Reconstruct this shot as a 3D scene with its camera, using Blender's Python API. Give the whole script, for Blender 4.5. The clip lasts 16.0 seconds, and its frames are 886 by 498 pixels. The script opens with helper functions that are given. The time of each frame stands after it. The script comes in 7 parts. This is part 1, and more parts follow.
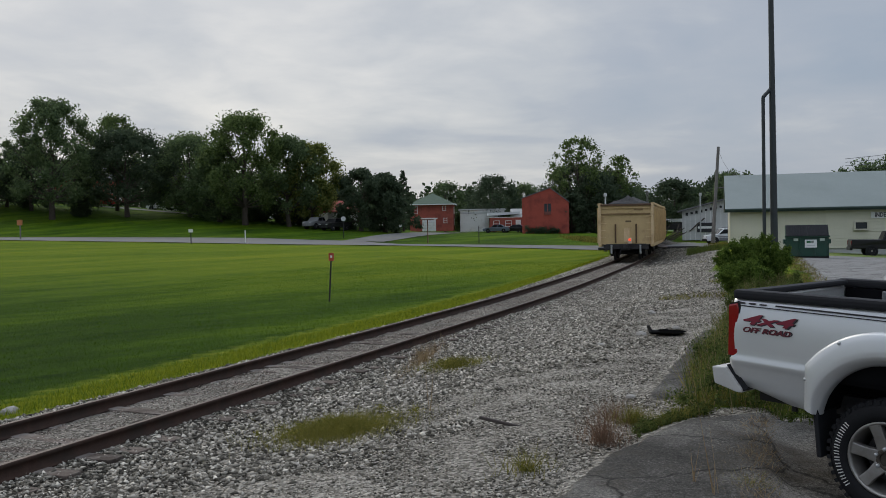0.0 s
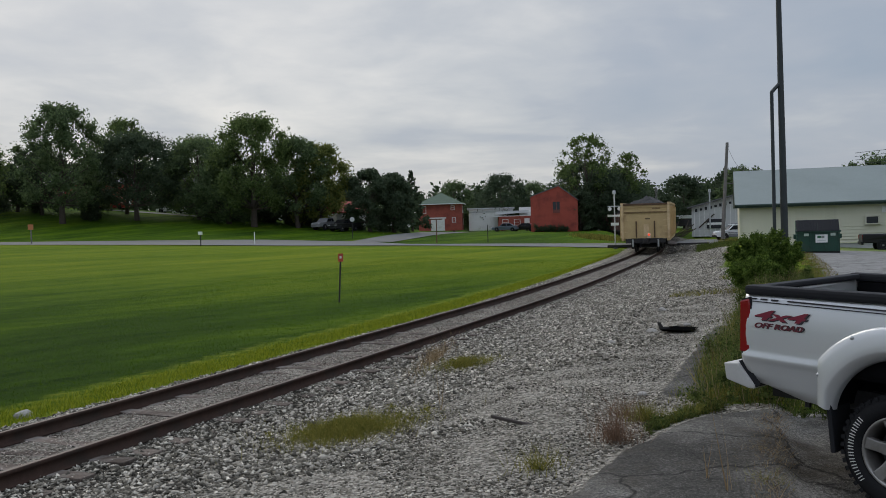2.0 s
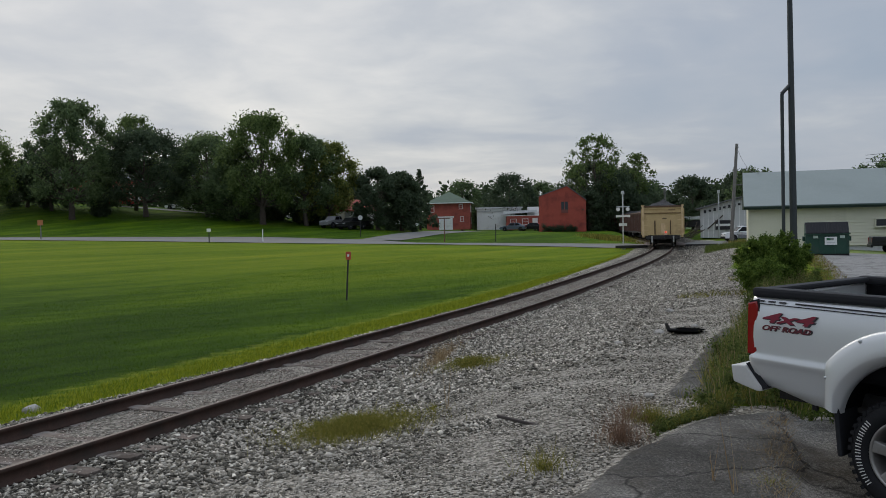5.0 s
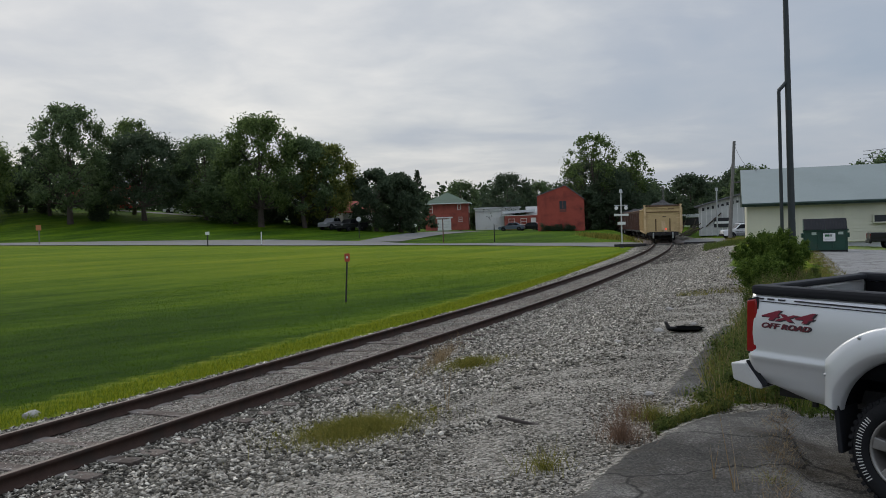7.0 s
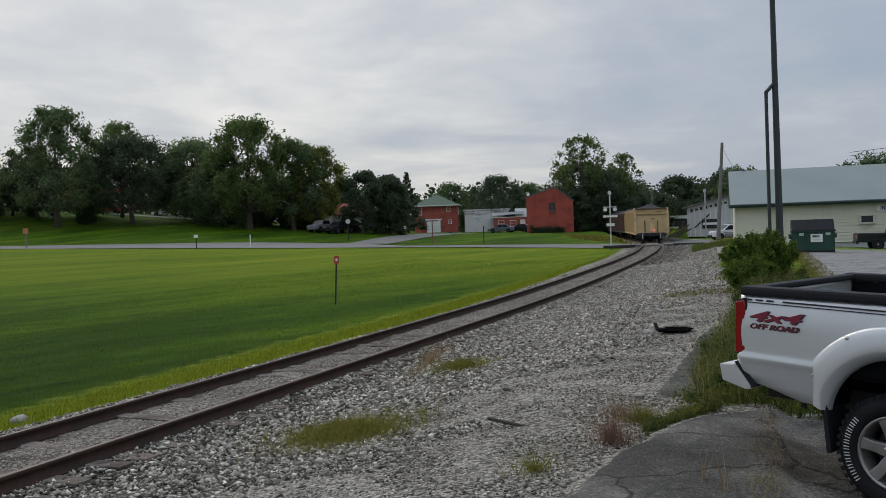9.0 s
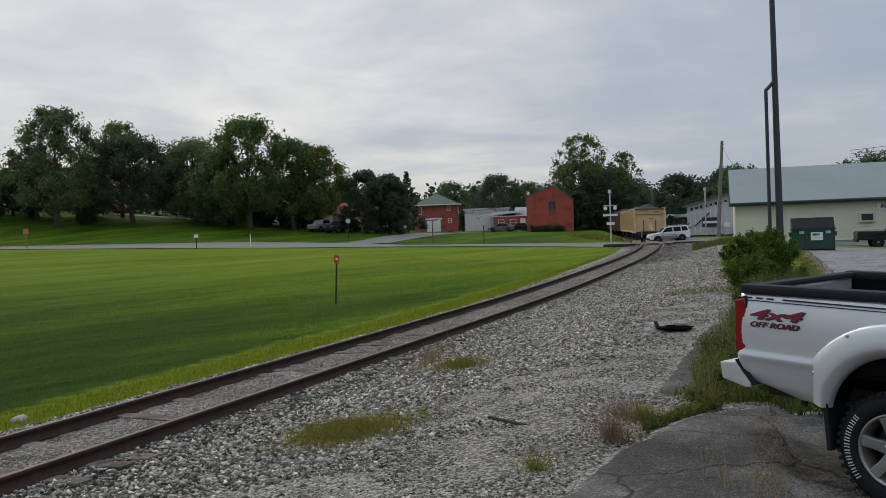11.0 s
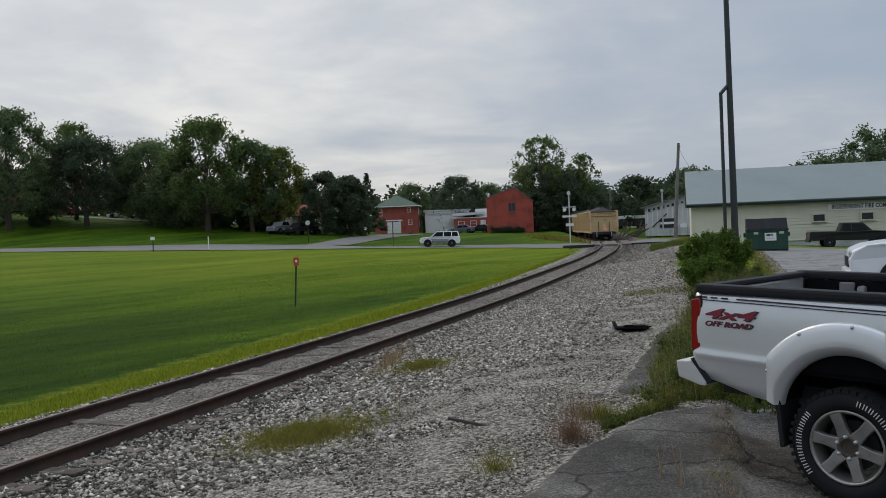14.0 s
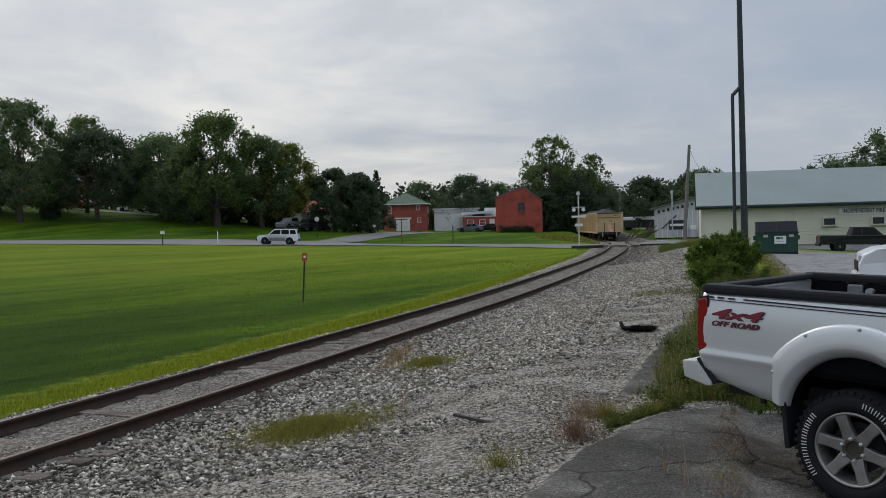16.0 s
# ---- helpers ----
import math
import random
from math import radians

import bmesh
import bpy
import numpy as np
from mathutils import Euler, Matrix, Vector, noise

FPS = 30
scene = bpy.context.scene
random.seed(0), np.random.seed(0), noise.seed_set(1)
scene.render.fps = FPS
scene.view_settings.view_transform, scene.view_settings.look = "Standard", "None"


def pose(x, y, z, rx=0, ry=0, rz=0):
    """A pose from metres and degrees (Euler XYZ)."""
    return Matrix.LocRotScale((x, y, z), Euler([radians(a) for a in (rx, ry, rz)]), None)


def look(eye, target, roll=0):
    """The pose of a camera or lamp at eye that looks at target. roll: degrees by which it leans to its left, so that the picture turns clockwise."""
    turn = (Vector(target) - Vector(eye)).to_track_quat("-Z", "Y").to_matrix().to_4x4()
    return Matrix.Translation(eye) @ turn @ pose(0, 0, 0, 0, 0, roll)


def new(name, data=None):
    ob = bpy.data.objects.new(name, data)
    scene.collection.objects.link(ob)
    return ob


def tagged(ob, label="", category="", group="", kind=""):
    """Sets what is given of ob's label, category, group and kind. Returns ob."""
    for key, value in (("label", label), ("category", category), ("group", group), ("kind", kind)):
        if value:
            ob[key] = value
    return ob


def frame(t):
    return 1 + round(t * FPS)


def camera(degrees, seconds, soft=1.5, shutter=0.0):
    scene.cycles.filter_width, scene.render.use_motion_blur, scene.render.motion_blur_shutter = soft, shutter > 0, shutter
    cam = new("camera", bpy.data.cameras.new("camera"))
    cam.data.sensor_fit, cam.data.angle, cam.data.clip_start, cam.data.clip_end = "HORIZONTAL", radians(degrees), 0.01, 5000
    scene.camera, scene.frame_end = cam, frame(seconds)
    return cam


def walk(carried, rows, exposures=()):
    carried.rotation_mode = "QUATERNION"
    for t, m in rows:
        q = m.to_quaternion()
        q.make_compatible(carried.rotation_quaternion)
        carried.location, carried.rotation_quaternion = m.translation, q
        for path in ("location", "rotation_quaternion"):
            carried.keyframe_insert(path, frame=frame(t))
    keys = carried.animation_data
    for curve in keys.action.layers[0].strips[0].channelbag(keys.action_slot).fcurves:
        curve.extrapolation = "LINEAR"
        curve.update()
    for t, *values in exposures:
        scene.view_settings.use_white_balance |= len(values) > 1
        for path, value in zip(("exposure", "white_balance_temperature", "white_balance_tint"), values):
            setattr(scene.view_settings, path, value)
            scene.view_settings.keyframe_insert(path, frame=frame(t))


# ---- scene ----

cam = camera(54.2, 16.0, soft=0.9)
WAY = [
    (0, -0.001, 0.0, 2.256, -1.38, 0.98, -0.32), (0.5, -0.005, 0.003, 2.255, -1.30, 0.99, 0.08),
    (1, -0.005, 0.003, 2.253, -1.33, 1.32, 0.18), (1.5, -0.004, 0.0, 2.255, -1.38, 1.64, -0.04),
    (2, -0.005, 0.003, 2.253, -1.40, 1.68, 0.26), (2.5, -0.005, -0.001, 2.256, -1.39, 1.56, 0.23),
    (3, -0.004, 0.001, 2.254, -1.32, 1.35, -0.09), (3.5, -0.006, 0.001, 2.257, -1.20, 1.37, 1.13),
    (4, -0.009, -0.001, 2.256, -1.10, 1.29, 1.13), (4.2, -0.003, 0.0, 2.255, -1.21, 1.08, 0.88),
    (6.5, -0.003, 0.001, 2.260, -1.55, 1.54, 0.77), (7, -0.001, 0.001, 2.260, -1.42, 1.82, 0.69),
    (7.5, 0.001, 0.0, 2.259, -1.40, 1.92, -0.02), (8, -0.004, 0.001, 2.259, -1.41, 1.86, -0.28),
    (8.5, -0.004, 0.0, 2.261, -1.33, 1.93, -0.33), (9, -0.001, 0.0, 2.262, -1.31, 2.01, -0.01),
    (11.5, 0.0, 0.0, 2.257, -1.39, 2.23, -0.07), (12, 0.003, -0.004, 2.255, -1.42, 2.07, -0.68),
    (12.5, 0.008, -0.001, 2.256, -1.37, 1.90, -1.30), (13, 0.007, -0.003, 2.257, -1.34, 2.44, -1.76),
    (13.5, 0.012, -0.004, 2.257, -1.36, 2.51, -2.23), (14, 0.010, -0.004, 2.258, -1.36, 2.31, -2.62),
    (14.5, 0.009, -0.003, 2.257, -1.35, 1.95, -2.60), (15, 0.007, -0.001, 2.257, -1.33, 2.09, -2.01),
    (15.5, 0.009, -0.003, 2.255, -1.41, 2.15, -1.90), (16, 0.018, -0.016, 2.238, -1.44, 1.45, -2.03),
]
walk(cam, [(t, pose(x, y, z, 90 + p, r, w)) for t, x, y, z, p, r, w in WAY], ((0, -0.06), (4.2, -0.06), (6.5, 0.0), (16, 0.02)))

# ---- sky and sun: a bright, broken overcast ----
SUN_EL, SUN_AZ = 38, -35
world = bpy.data.worlds.new("sky")
scene.world = world
world.use_nodes = True
wn, wl = world.node_tree.nodes, world.node_tree.links
wn.clear()


def wnode(kind, **kw):
    n = wn.new(kind)
    for k, v in kw.items():
        n.inputs[k].default_value = v
    return n


sky = wn.new("ShaderNodeTexSky")
sky.sky_type, sky.sun_disc = "NISHITA", False
sky.sun_elevation, sky.sun_rotation = radians(SUN_EL), radians(SUN_AZ)
sky.air_density, sky.dust_density = 1.2, 2.0
dim = wn.new("ShaderNodeVectorMath"); dim.operation = "SCALE"; dim.inputs["Scale"].default_value = 0.10
wl.new(sky.outputs[0], dim.inputs[0])
co = wn.new("ShaderNodeTexCoord")
sep = wn.new("ShaderNodeSeparateXYZ"); wl.new(co.outputs["Generated"], sep.inputs[0])
up = wn.new("ShaderNodeMath"); up.operation = "MAXIMUM"; up.inputs[1].default_value = 0.0; wl.new(sep.outputs[2], up.inputs[0])
lift = wn.new("ShaderNodeMath"); lift.operation = "ADD"; lift.inputs[1].default_value = 0.16; wl.new(up.outputs[0], lift.inputs[0])
deck = wn.new("ShaderNodeCombineXYZ")
for i in (0, 1):
    dv = wn.new("ShaderNodeMath"); dv.operation = "DIVIDE"
    wl.new(sep.outputs[i], dv.inputs[0]); wl.new(lift.outputs[0], dv.inputs[1]); wl.new(dv.outputs[0], deck.inputs[i])
big = wnode("ShaderNodeTexNoise", Scale=0.62, Detail=5.0, Roughness=0.52, Distortion=0.5); wl.new(deck.outputs[0], big.inputs["Vector"])
fine = wnode("ShaderNodeTexNoise", Scale=2.3, Detail=6.0, Roughness=0.55, Distortion=0.3); wl.new(deck.outputs[0], fine.inputs["Vector"])
mixn = wn.new("ShaderNodeMath"); mixn.operation = "MULTIPLY_ADD"; mixn.inputs[1].default_value = 0.36
wl.new(fine.outputs[0], mixn.inputs[0]); wl.new(big.outputs[0], mixn.inputs[2])
# the cloud is brightest round the veiled sun
face = wn.new("ShaderNodeVectorMath"); face.operation = "DOT_PRODUCT"
face.inputs[1].default_value = Vector((-0.42, 0.88, 0.25)).normalized()
wl.new(co.outputs["Generated"], face.inputs[0])
glow = wnode("ShaderNodeMapRange"); glow.inputs[1].default_value, glow.inputs[2].default_value = 0.55, 1.0
glow.inputs[3].default_value, glow.inputs[4].default_value = -0.10, 0.16
wl.new(face.outputs["Value"], glow.inputs[0])
tot = wn.new("ShaderNodeMath"); tot.operation = "ADD"; wl.new(mixn.outputs[0], tot.inputs[0]); wl.new(glow.outputs[0], tot.inputs[1])
ramp = wn.new("ShaderNodeValToRGB")
els = ramp.color_ramp.elements
els[0].position, els[0].color = 0.46, (0.343, 0.402, 0.495, 1)
els[1].position, els[1].color = 0.94, (0.74, 0.735, 0.73, 1)
m1 = els.new(0.66); m1.color = (0.416, 0.456, 0.53, 1)
m2 = els.new(0.78); m2.color = (0.527, 0.552, 0.593, 1)
wl.new(tot.outputs[0], ramp.inputs[0])
veil = wn.new("ShaderNodeMix"); veil.data_type = "RGBA"; veil.inputs[0].default_value = 0.88
wl.new(dim.outputs[0], veil.inputs[6]); wl.new(ramp.outputs[0], veil.inputs[7])
# an overcast sky is up to three times as bright overhead as near the horizon
zen = wnode("ShaderNodeMapRange"); zen.interpolation_type = "SMOOTHSTEP"
zen.inputs[1].default_value, zen.inputs[2].default_value, zen.inputs[3].default_value, zen.inputs[4].default_value = 0.28, 0.9, 1.03, 2.58
wl.new(sep.outputs[2], zen.inputs[0])
back = wnode("ShaderNodeBackground", Strength=1.0); wl.new(veil.outputs[2], back.inputs[0]); wl.new(zen.outputs[0], back.inputs["Strength"])
wo = wn.new("ShaderNodeOutputWorld"); wl.new(back.outputs[0], wo.inputs[0])

sun = new("sun", bpy.data.lights.new("sun", "SUN"))
sun.data.energy, sun.data.angle, sun.data.color = 0.95, radians(30), (1.0, 0.92, 0.79)
sun.matrix_world = look((0, 0, 50), (50 * math.sin(radians(-SUN_AZ)) * 1.2, -50 * math.cos(radians(SUN_AZ)) * 1.2, 0))


# ---- materials ----
def mat(name, base=(0.5, 0.5, 0.5), rough=0.6, metal=0.0, vary=0.12, scale=6.0, fine_scale=60.0, bump=0.15, depth=0.01, dirt=None,
        dirt_at=0.62, dirt_scale=1.5, spec=0.5, per_object=0.0, coat=0.0, glow=0.0):
    """A painted, stained or natural surface: base colour with grain at two scales, stains and fine relief."""
    m = bpy.data.materials.new(name)
    m.use_nodes = True
    n, l = m.node_tree.nodes, m.node_tree.links
    b = n["Principled BSDF"]
    b.inputs["Roughness"].default_value, b.inputs["Metallic"].default_value = rough, metal
    b.inputs["Specular IOR Level"].default_value = spec
    b.inputs["Coat Weight"].default_value = coat
    tc = n.new("ShaderNodeTexCoord")
    a = n.new("ShaderNodeTexNoise"); a.inputs["Scale"].default_value = scale; a.inputs["Detail"].default_value = 4
    f = n.new("ShaderNodeTexNoise"); f.inputs["Scale"].default_value = fine_scale; f.inputs["Detail"].default_value = 3
    l.new(tc.outputs["Object"], a.inputs["Vector"]); l.new(tc.outputs["Object"], f.inputs["Vector"])
    s = n.new("ShaderNodeMath"); s.operation = "ADD"; l.new(a.outputs[0], s.inputs[0]); l.new(f.outputs[0], s.inputs[1])
    r = n.new("ShaderNodeMapRange"); r.inputs[1].default_value, r.inputs[2].default_value = 0.6, 1.4
    r.inputs[3].default_value, r.inputs[4].default_value = 1 - vary, 1 + vary
    l.new(s.outputs[0], r.inputs[0])
    val = r.outputs[0]
    if per_object:
        oi = n.new("ShaderNodeObjectInfo")
        pr = n.new("ShaderNodeMapRange"); pr.inputs[3].default_value, pr.inputs[4].default_value = 1 - per_object, 1 + per_object
        l.new(oi.outputs["Random"], pr.inputs[0])
        mu = n.new("ShaderNodeMath"); mu.operation = "MULTIPLY"; l.new(val, mu.inputs[0]); l.new(pr.outputs[0], mu.inputs[1])
        val = mu.outputs[0]
    sc = n.new("ShaderNodeVectorMath"); sc.operation = "SCALE"; sc.inputs[0].default_value = base
    l.new(val, sc.inputs["Scale"])
    col = sc.outputs[0]
    if dirt:
        dn = n.new("ShaderNodeTexNoise"); dn.inputs["Scale"].default_value = dirt_scale; dn.inputs["Detail"].default_value = 7
        dn.inputs["Roughness"].default_value = 0.65
        l.new(tc.outputs["Object"], dn.inputs["Vector"])
        dr = n.new("ShaderNodeMapRange"); dr.inputs[1].default_value, dr.inputs[2].default_value = dirt_at - 0.12, dirt_at + 0.1
        l.new(dn.outputs[0], dr.inputs[0])
        mx = n.new("ShaderNodeMix"); mx.data_type = "RGBA"; mx.inputs[7].default_value = (*dirt, 1)
        l.new(dr.outputs[0], mx.inputs[0]); l.new(col, mx.inputs[6])
        col = mx.outputs[2]
    l.new(col, b.inputs["Base Color"])
    if bump:
        bp = n.new("ShaderNodeBump"); bp.inputs["Strength"].default_value = bump; bp.inputs["Distance"].default_value = depth
        l.new(s.outputs[0], bp.inputs["Height"]); l.new(bp.outputs[0], b.inputs["Normal"])
    if glow:
        b.inputs["Emission Color"].default_value = (*base, 1); b.inputs["Emission Strength"].default_value = glow
    return m


def leafy(name, dark, light, rough=0.7):
    """Foliage whose leaves differ one by one and let some light through."""
    m = bpy.data.materials.new(name)
    m.use_nodes = True
    n, l = m.node_tree.nodes, m.node_tree.links
    b = n["Principled BSDF"]
    g = n.new("ShaderNodeNewGeometry")
    mx = n.new("ShaderNodeMix"); mx.data_type = "RGBA"
    mx.inputs[6].default_value, mx.inputs[7].default_value = (*dark, 1), (*light, 1)
    l.new(g.outputs["Random Per Island"], mx.inputs[0])
    l.new(mx.outputs[2], b.inputs["Base Color"])
    b.inputs["Roughness"].default_value = rough
    b.inputs["Specular IOR Level"].default_value = 0.08
    tr = n.new("ShaderNodeBsdfTranslucent"); l.new(mx.outputs[2], tr.inputs[0])
    ms = n.new("ShaderNodeMixShader"); ms.inputs[0].default_value = 0.5
    l.new(b.outputs[0], ms.inputs[1]); l.new(tr.outputs[0], ms.inputs[2]); l.new(ms.outputs[0], n["Material Output"].inputs[0])
    return m


def glassy(name, tint=(0.02, 0.025, 0.03), rough=0.05):
    m = mat(name, tint, rough, vary=0.05, bump=0, spec=0.45)
    return m


RUST = mat("rusty rail steel", (0.058, 0.036, 0.028), 0.9, 0.0, 0.3, 8, 90, 0.3, 0.004, (0.042, 0.032, 0.026), 0.55, 3, spec=0.12)
RAILTOP = mat("worn rail head", (0.105, 0.078, 0.064), 0.6, 0.25, 0.2, 4, 50, 0.05, spec=0.4)
TIE = mat("weathered tie wood", (0.112, 0.090, 0.076), 0.9, 0, 0.35, 5, 70, 0.6, 0.01, (0.215, 0.19, 0.17), 0.56, 4, per_object=0.4, spec=0.1)
STEEL_DARK = mat("dark dirty steel", (0.03, 0.028, 0.028), 0.75, 0.2, 0.3, 6, 50, 0.2)
TAN = mat("weathered tan wagon paint", (0.50, 0.36, 0.18), 0.75, 0, 0.14, 1.5, 25, 0.15, 0.01, (0.33, 0.22, 0.11), 0.66, 1.2)
TAN_WORN = mat("sun-bleached tan wagon paint", (0.62, 0.46, 0.27), 0.8, 0, 0.15, 2, 25, 0.15, 0.01, (0.42, 0.28, 0.15), 0.6, 1.2)
BROWN = mat("rusty brown wagon paint", (0.12, 0.06, 0.045), 0.8, 0, 0.25, 1.5, 25, 0.2, 0.01, (0.2, 0.18, 0.17), 0.66, 1.0)
COAL = mat("dark granular load", (0.03, 0.03, 0.032), 0.95, 0, 0.4, 3, 20, 1.0, 0.08)
SIDING = mat("cream vinyl siding", (0.62, 0.60, 0.47), 0.6, 0, 0.06, 0.7, 20, 0.05, 0.003, (0.5, 0.48, 0.37), 0.64, 0.5)
METALROOF = mat("pale green metal roofing", (0.165, 0.195, 0.185), 0.6, 0.0, 0.07, 0.3, 8, 0.05, 0.003, (0.140, 0.168, 0.158), 0.6, 0.2)
GREENTRIM = mat("dark green fascia paint", (0.02, 0.045, 0.035), 0.5, 0, 0.15, 2, 30, 0.05)
BRICK = mat("red brick", (0.33, 0.078, 0.055), 0.85, 0, 0.18, 2.0, 14, 0.3, 0.01, (0.19, 0.04, 0.032), 0.6, 0.6, per_object=0.15)
BARNRED = mat("barn red paint on brick", (0.36, 0.070, 0.046), 0.85, 0, 0.15, 1.2, 10, 0.3, 0.01, (0.19, 0.035, 0.028), 0.6, 0.5)
GREENROOF = mat("green shingle roof", (0.075, 0.11, 0.075), 0.85, 0, 0.2, 2, 15, 0.4, 0.02)
WHITE = mat("white paint", (0.72, 0.72, 0.70), 0.55, 0, 0.06, 1.5, 30, 0.05, 0.003, (0.55, 0.54, 0.5), 0.66, 0.8)
GREYWALL = mat("grey-white block wall", (0.50, 0.50, 0.49), 0.8, 0, 0.1, 1.0, 14, 0.2, 0.01, (0.36, 0.36, 0.36), 0.62, 0.6)
GREYROOF = mat("grey shingle roof", (0.13, 0.13, 0.135), 0.85, 0, 0.2, 1.5, 15, 0.4, 0.02)
PANE = glassy("dark window glass")
POLEWOOD = mat("weathered pole wood", (0.16, 0.15, 0.14), 0.9, 0, 0.25, 3, 40, 0.4, 0.01)
POLEDARK = mat("dark green-black pole paint", (0.030, 0.036, 0.038), 0.55, 0.2, 0.2, 2, 30, 0.1)
GALV = mat("galvanised steel", (0.45, 0.46, 0.46), 0.45, 0.6, 0.12, 3, 40, 0.05)
BARK = mat("tree bark", (0.065, 0.05, 0.04), 0.95, 0, 0.3, 3, 20, 0.8, 0.03)
LEAF_A = leafy("dark summer leaves", (0.068, 0.100, 0.050), (0.150, 0.205, 0.090))
LEAF_B = leafy("mid green leaves", (0.062, 0.096, 0.034), (0.160, 0.215, 0.072))
LEAF_C = leafy("yellowing green leaves", (0.070, 0.098, 0.028), (0.225, 0.240, 0.066))
LEAF_D = leafy("blue-green dark leaves", (0.050, 0.072, 0.044), (0.092, 0.122, 0.070))
LEAF_E = leafy("hazy distant leaves", (0.035, 0.055, 0.030), (0.075, 0.105, 0.050))
BLADE_Y = leafy("yellow-green verge grass", (0.075, 0.125, 0.008), (0.32, 0.34, 0.030))
BLADE_G = leafy("green lawn blades", (0.026, 0.070, 0.003), (0.090, 0.155, 0.007))
BLADE_W = leafy("olive weed blades", (0.070, 0.080, 0.014), (0.285, 0.255, 0.062))
BLADE_R = leafy("reddish dead weed stalks", (0.085, 0.050, 0.034), (0.26, 0.17, 0.115))
BLADE_D = leafy("dull green weed blades", (0.045, 0.072, 0.018), (0.135, 0.165, 0.045))
LEAF_WEED = leafy("dull weed leaves", (0.030, 0.050, 0.014), (0.135, 0.165, 0.045))
BLADE_T = leafy("dry tan weed stalks", (0.13, 0.085, 0.045), (0.38, 0.29, 0.17))


# ---- the line of the track and the lie of the land ----
BENDS = ((10.8, 0.0), (50.0, 1 / 424), (58.0, 1 / 1400), (400.0, 1 / 310))


def track(s):
    """Centre of the track s metres on from a point 10 m ahead: x, y and the heading in radians."""
    x, y, a = -4.556, 10.0, radians(22.316)
    if s <= BENDS[0][0]:
        return x + s * math.sin(a), y + s * math.cos(a), a
    at = 0.0
    for end, k in BENDS:
        u = min(s, end) - at
        if u <= 0:
            break
        b = a - k * u
        if k:
            x, y = x + (math.cos(b) - math.cos(a)) / k, y + (math.sin(a) - math.sin(b)) / k
        else:
            x, y = x + u * math.sin(a), y + u * math.cos(a)
        a, at = b, end
    return x, y, a


TRK = np.array([track(s) for s in np.arange(-60, 200, 1.0)])


def smooth(a, b, v):
    u = np.clip((np.asarray(v, float) - a) / (b - a), 0, 1)
    return u * u * (3 - 2 * u)


def rail_z(y):
    return 0.02 * smooth(10, 25, y) + 0.08 * smooth(25, 45, y) + 0.13 * smooth(64, 78, y) - 0.13 * smooth(82, 94, y)


def off_track(x, y):
    """Metres to the right of the track's centre line."""
    return (x - np.interp(y, TRK[:, 1], TRK[:, 0])) * np.cos(np.interp(y, TRK[:, 1], TRK[:, 2]))


def road_z(x):
    x = np.asarray(x, float)
    return np.interp(x, [-140, -80, -45, -28, -14, 0, 12, 18, 24, 30, 80], [3.6, 2.75, 1.88, 1.38, 0.90, 0.50, 0.36, 0.25, 0.25, 0.30, 0.36])


def lot_z(y, x=0.0):
    return 0.35 + 0.0065 * np.clip(y, 0, 60) - 0.05 * np.clip(np.asarray(x) - 17, 0, 12)


def land(x, y):
    x, y = np.asarray(x, float), np.asarray(y, float)
    d, rz, ro = off_track(x, y), rail_z(y), road_z(x)
    bed = rz - 0.172 + 0.010 * (1 - smooth(0.50, 0.68, abs(d))) - 0.05 * smooth(0.9, 1.6, abs(d))
    lawn = rz - 0.30 + (ro - rz + 0.30) * smooth(4, 92, y + 0.25 * np.abs(d)) * smooth(2, 22, -d)
    left = bed + (lawn - bed) * smooth(1.4, 2.6, -d)
    sunk = (0.115 + 0.03 * np.clip(5.6 - y, 0, 4)) * smooth(-0.04, 0.16, x - 2.10 - (y - 5.5) * 0.375) * (1 - smooth(8.0, 11.0, y))
    side = rz - 0.10 + (lot_z(y, x) - rz + 0.10) * smooth(2.0, 6.6, d) * (1 - smooth(58, 80, y)) - sunk * smooth(4, 6, d)
    right = bed + (side - bed) * smooth(1.3, 2.4, d)
    near = np.where(d < 0, left, right)
    far = ro + smooth(96, 125, y) * 0.20 + smooth(96, 140, y) * (0.70 + 0.45 * smooth(4, -14, x) + 0.07 * np.clip(-x - 6, 0, 60)) + smooth(200, 600, y) * 6
    keep = smooth(1.3, 3.5, np.abs(d))
    far = bed + (far - bed) * keep
    return near + (far - near) * smooth(82, 96, y)


# ---- small builders ----
def bm_box(bm, sx, sy, sz, at=(0, 0, 0), bevel=0.0, m=None):
    r = bmesh.ops.create_cube(bm, size=1.0, matrix=(m or Matrix.Identity(4)) @ Matrix.Translation(at) @ Matrix.Diagonal((sx, sy, sz, 1)))
    if bevel:
        es = {e for v in r["verts"] for e in v.link_edges}
        bmesh.ops.bevel(bm, geom=list(es), offset=bevel, segments=2, affect="EDGES", profile=0.6)
    return bm


def bm_rod(bm, p, q, r0, r1=None, n=10, cap=True):
    p, q = Vector(p), Vector(q)
    v = q - p
    m = Matrix.Translation((p + q) / 2) @ v.to_track_quat("Z", "Y").to_matrix().to_4x4()
    bmesh.ops.create_cone(bm, cap_ends=cap, segments=n, radius1=r0, radius2=r0 if r1 is None else r1, depth=v.length, matrix=m)
    return bm


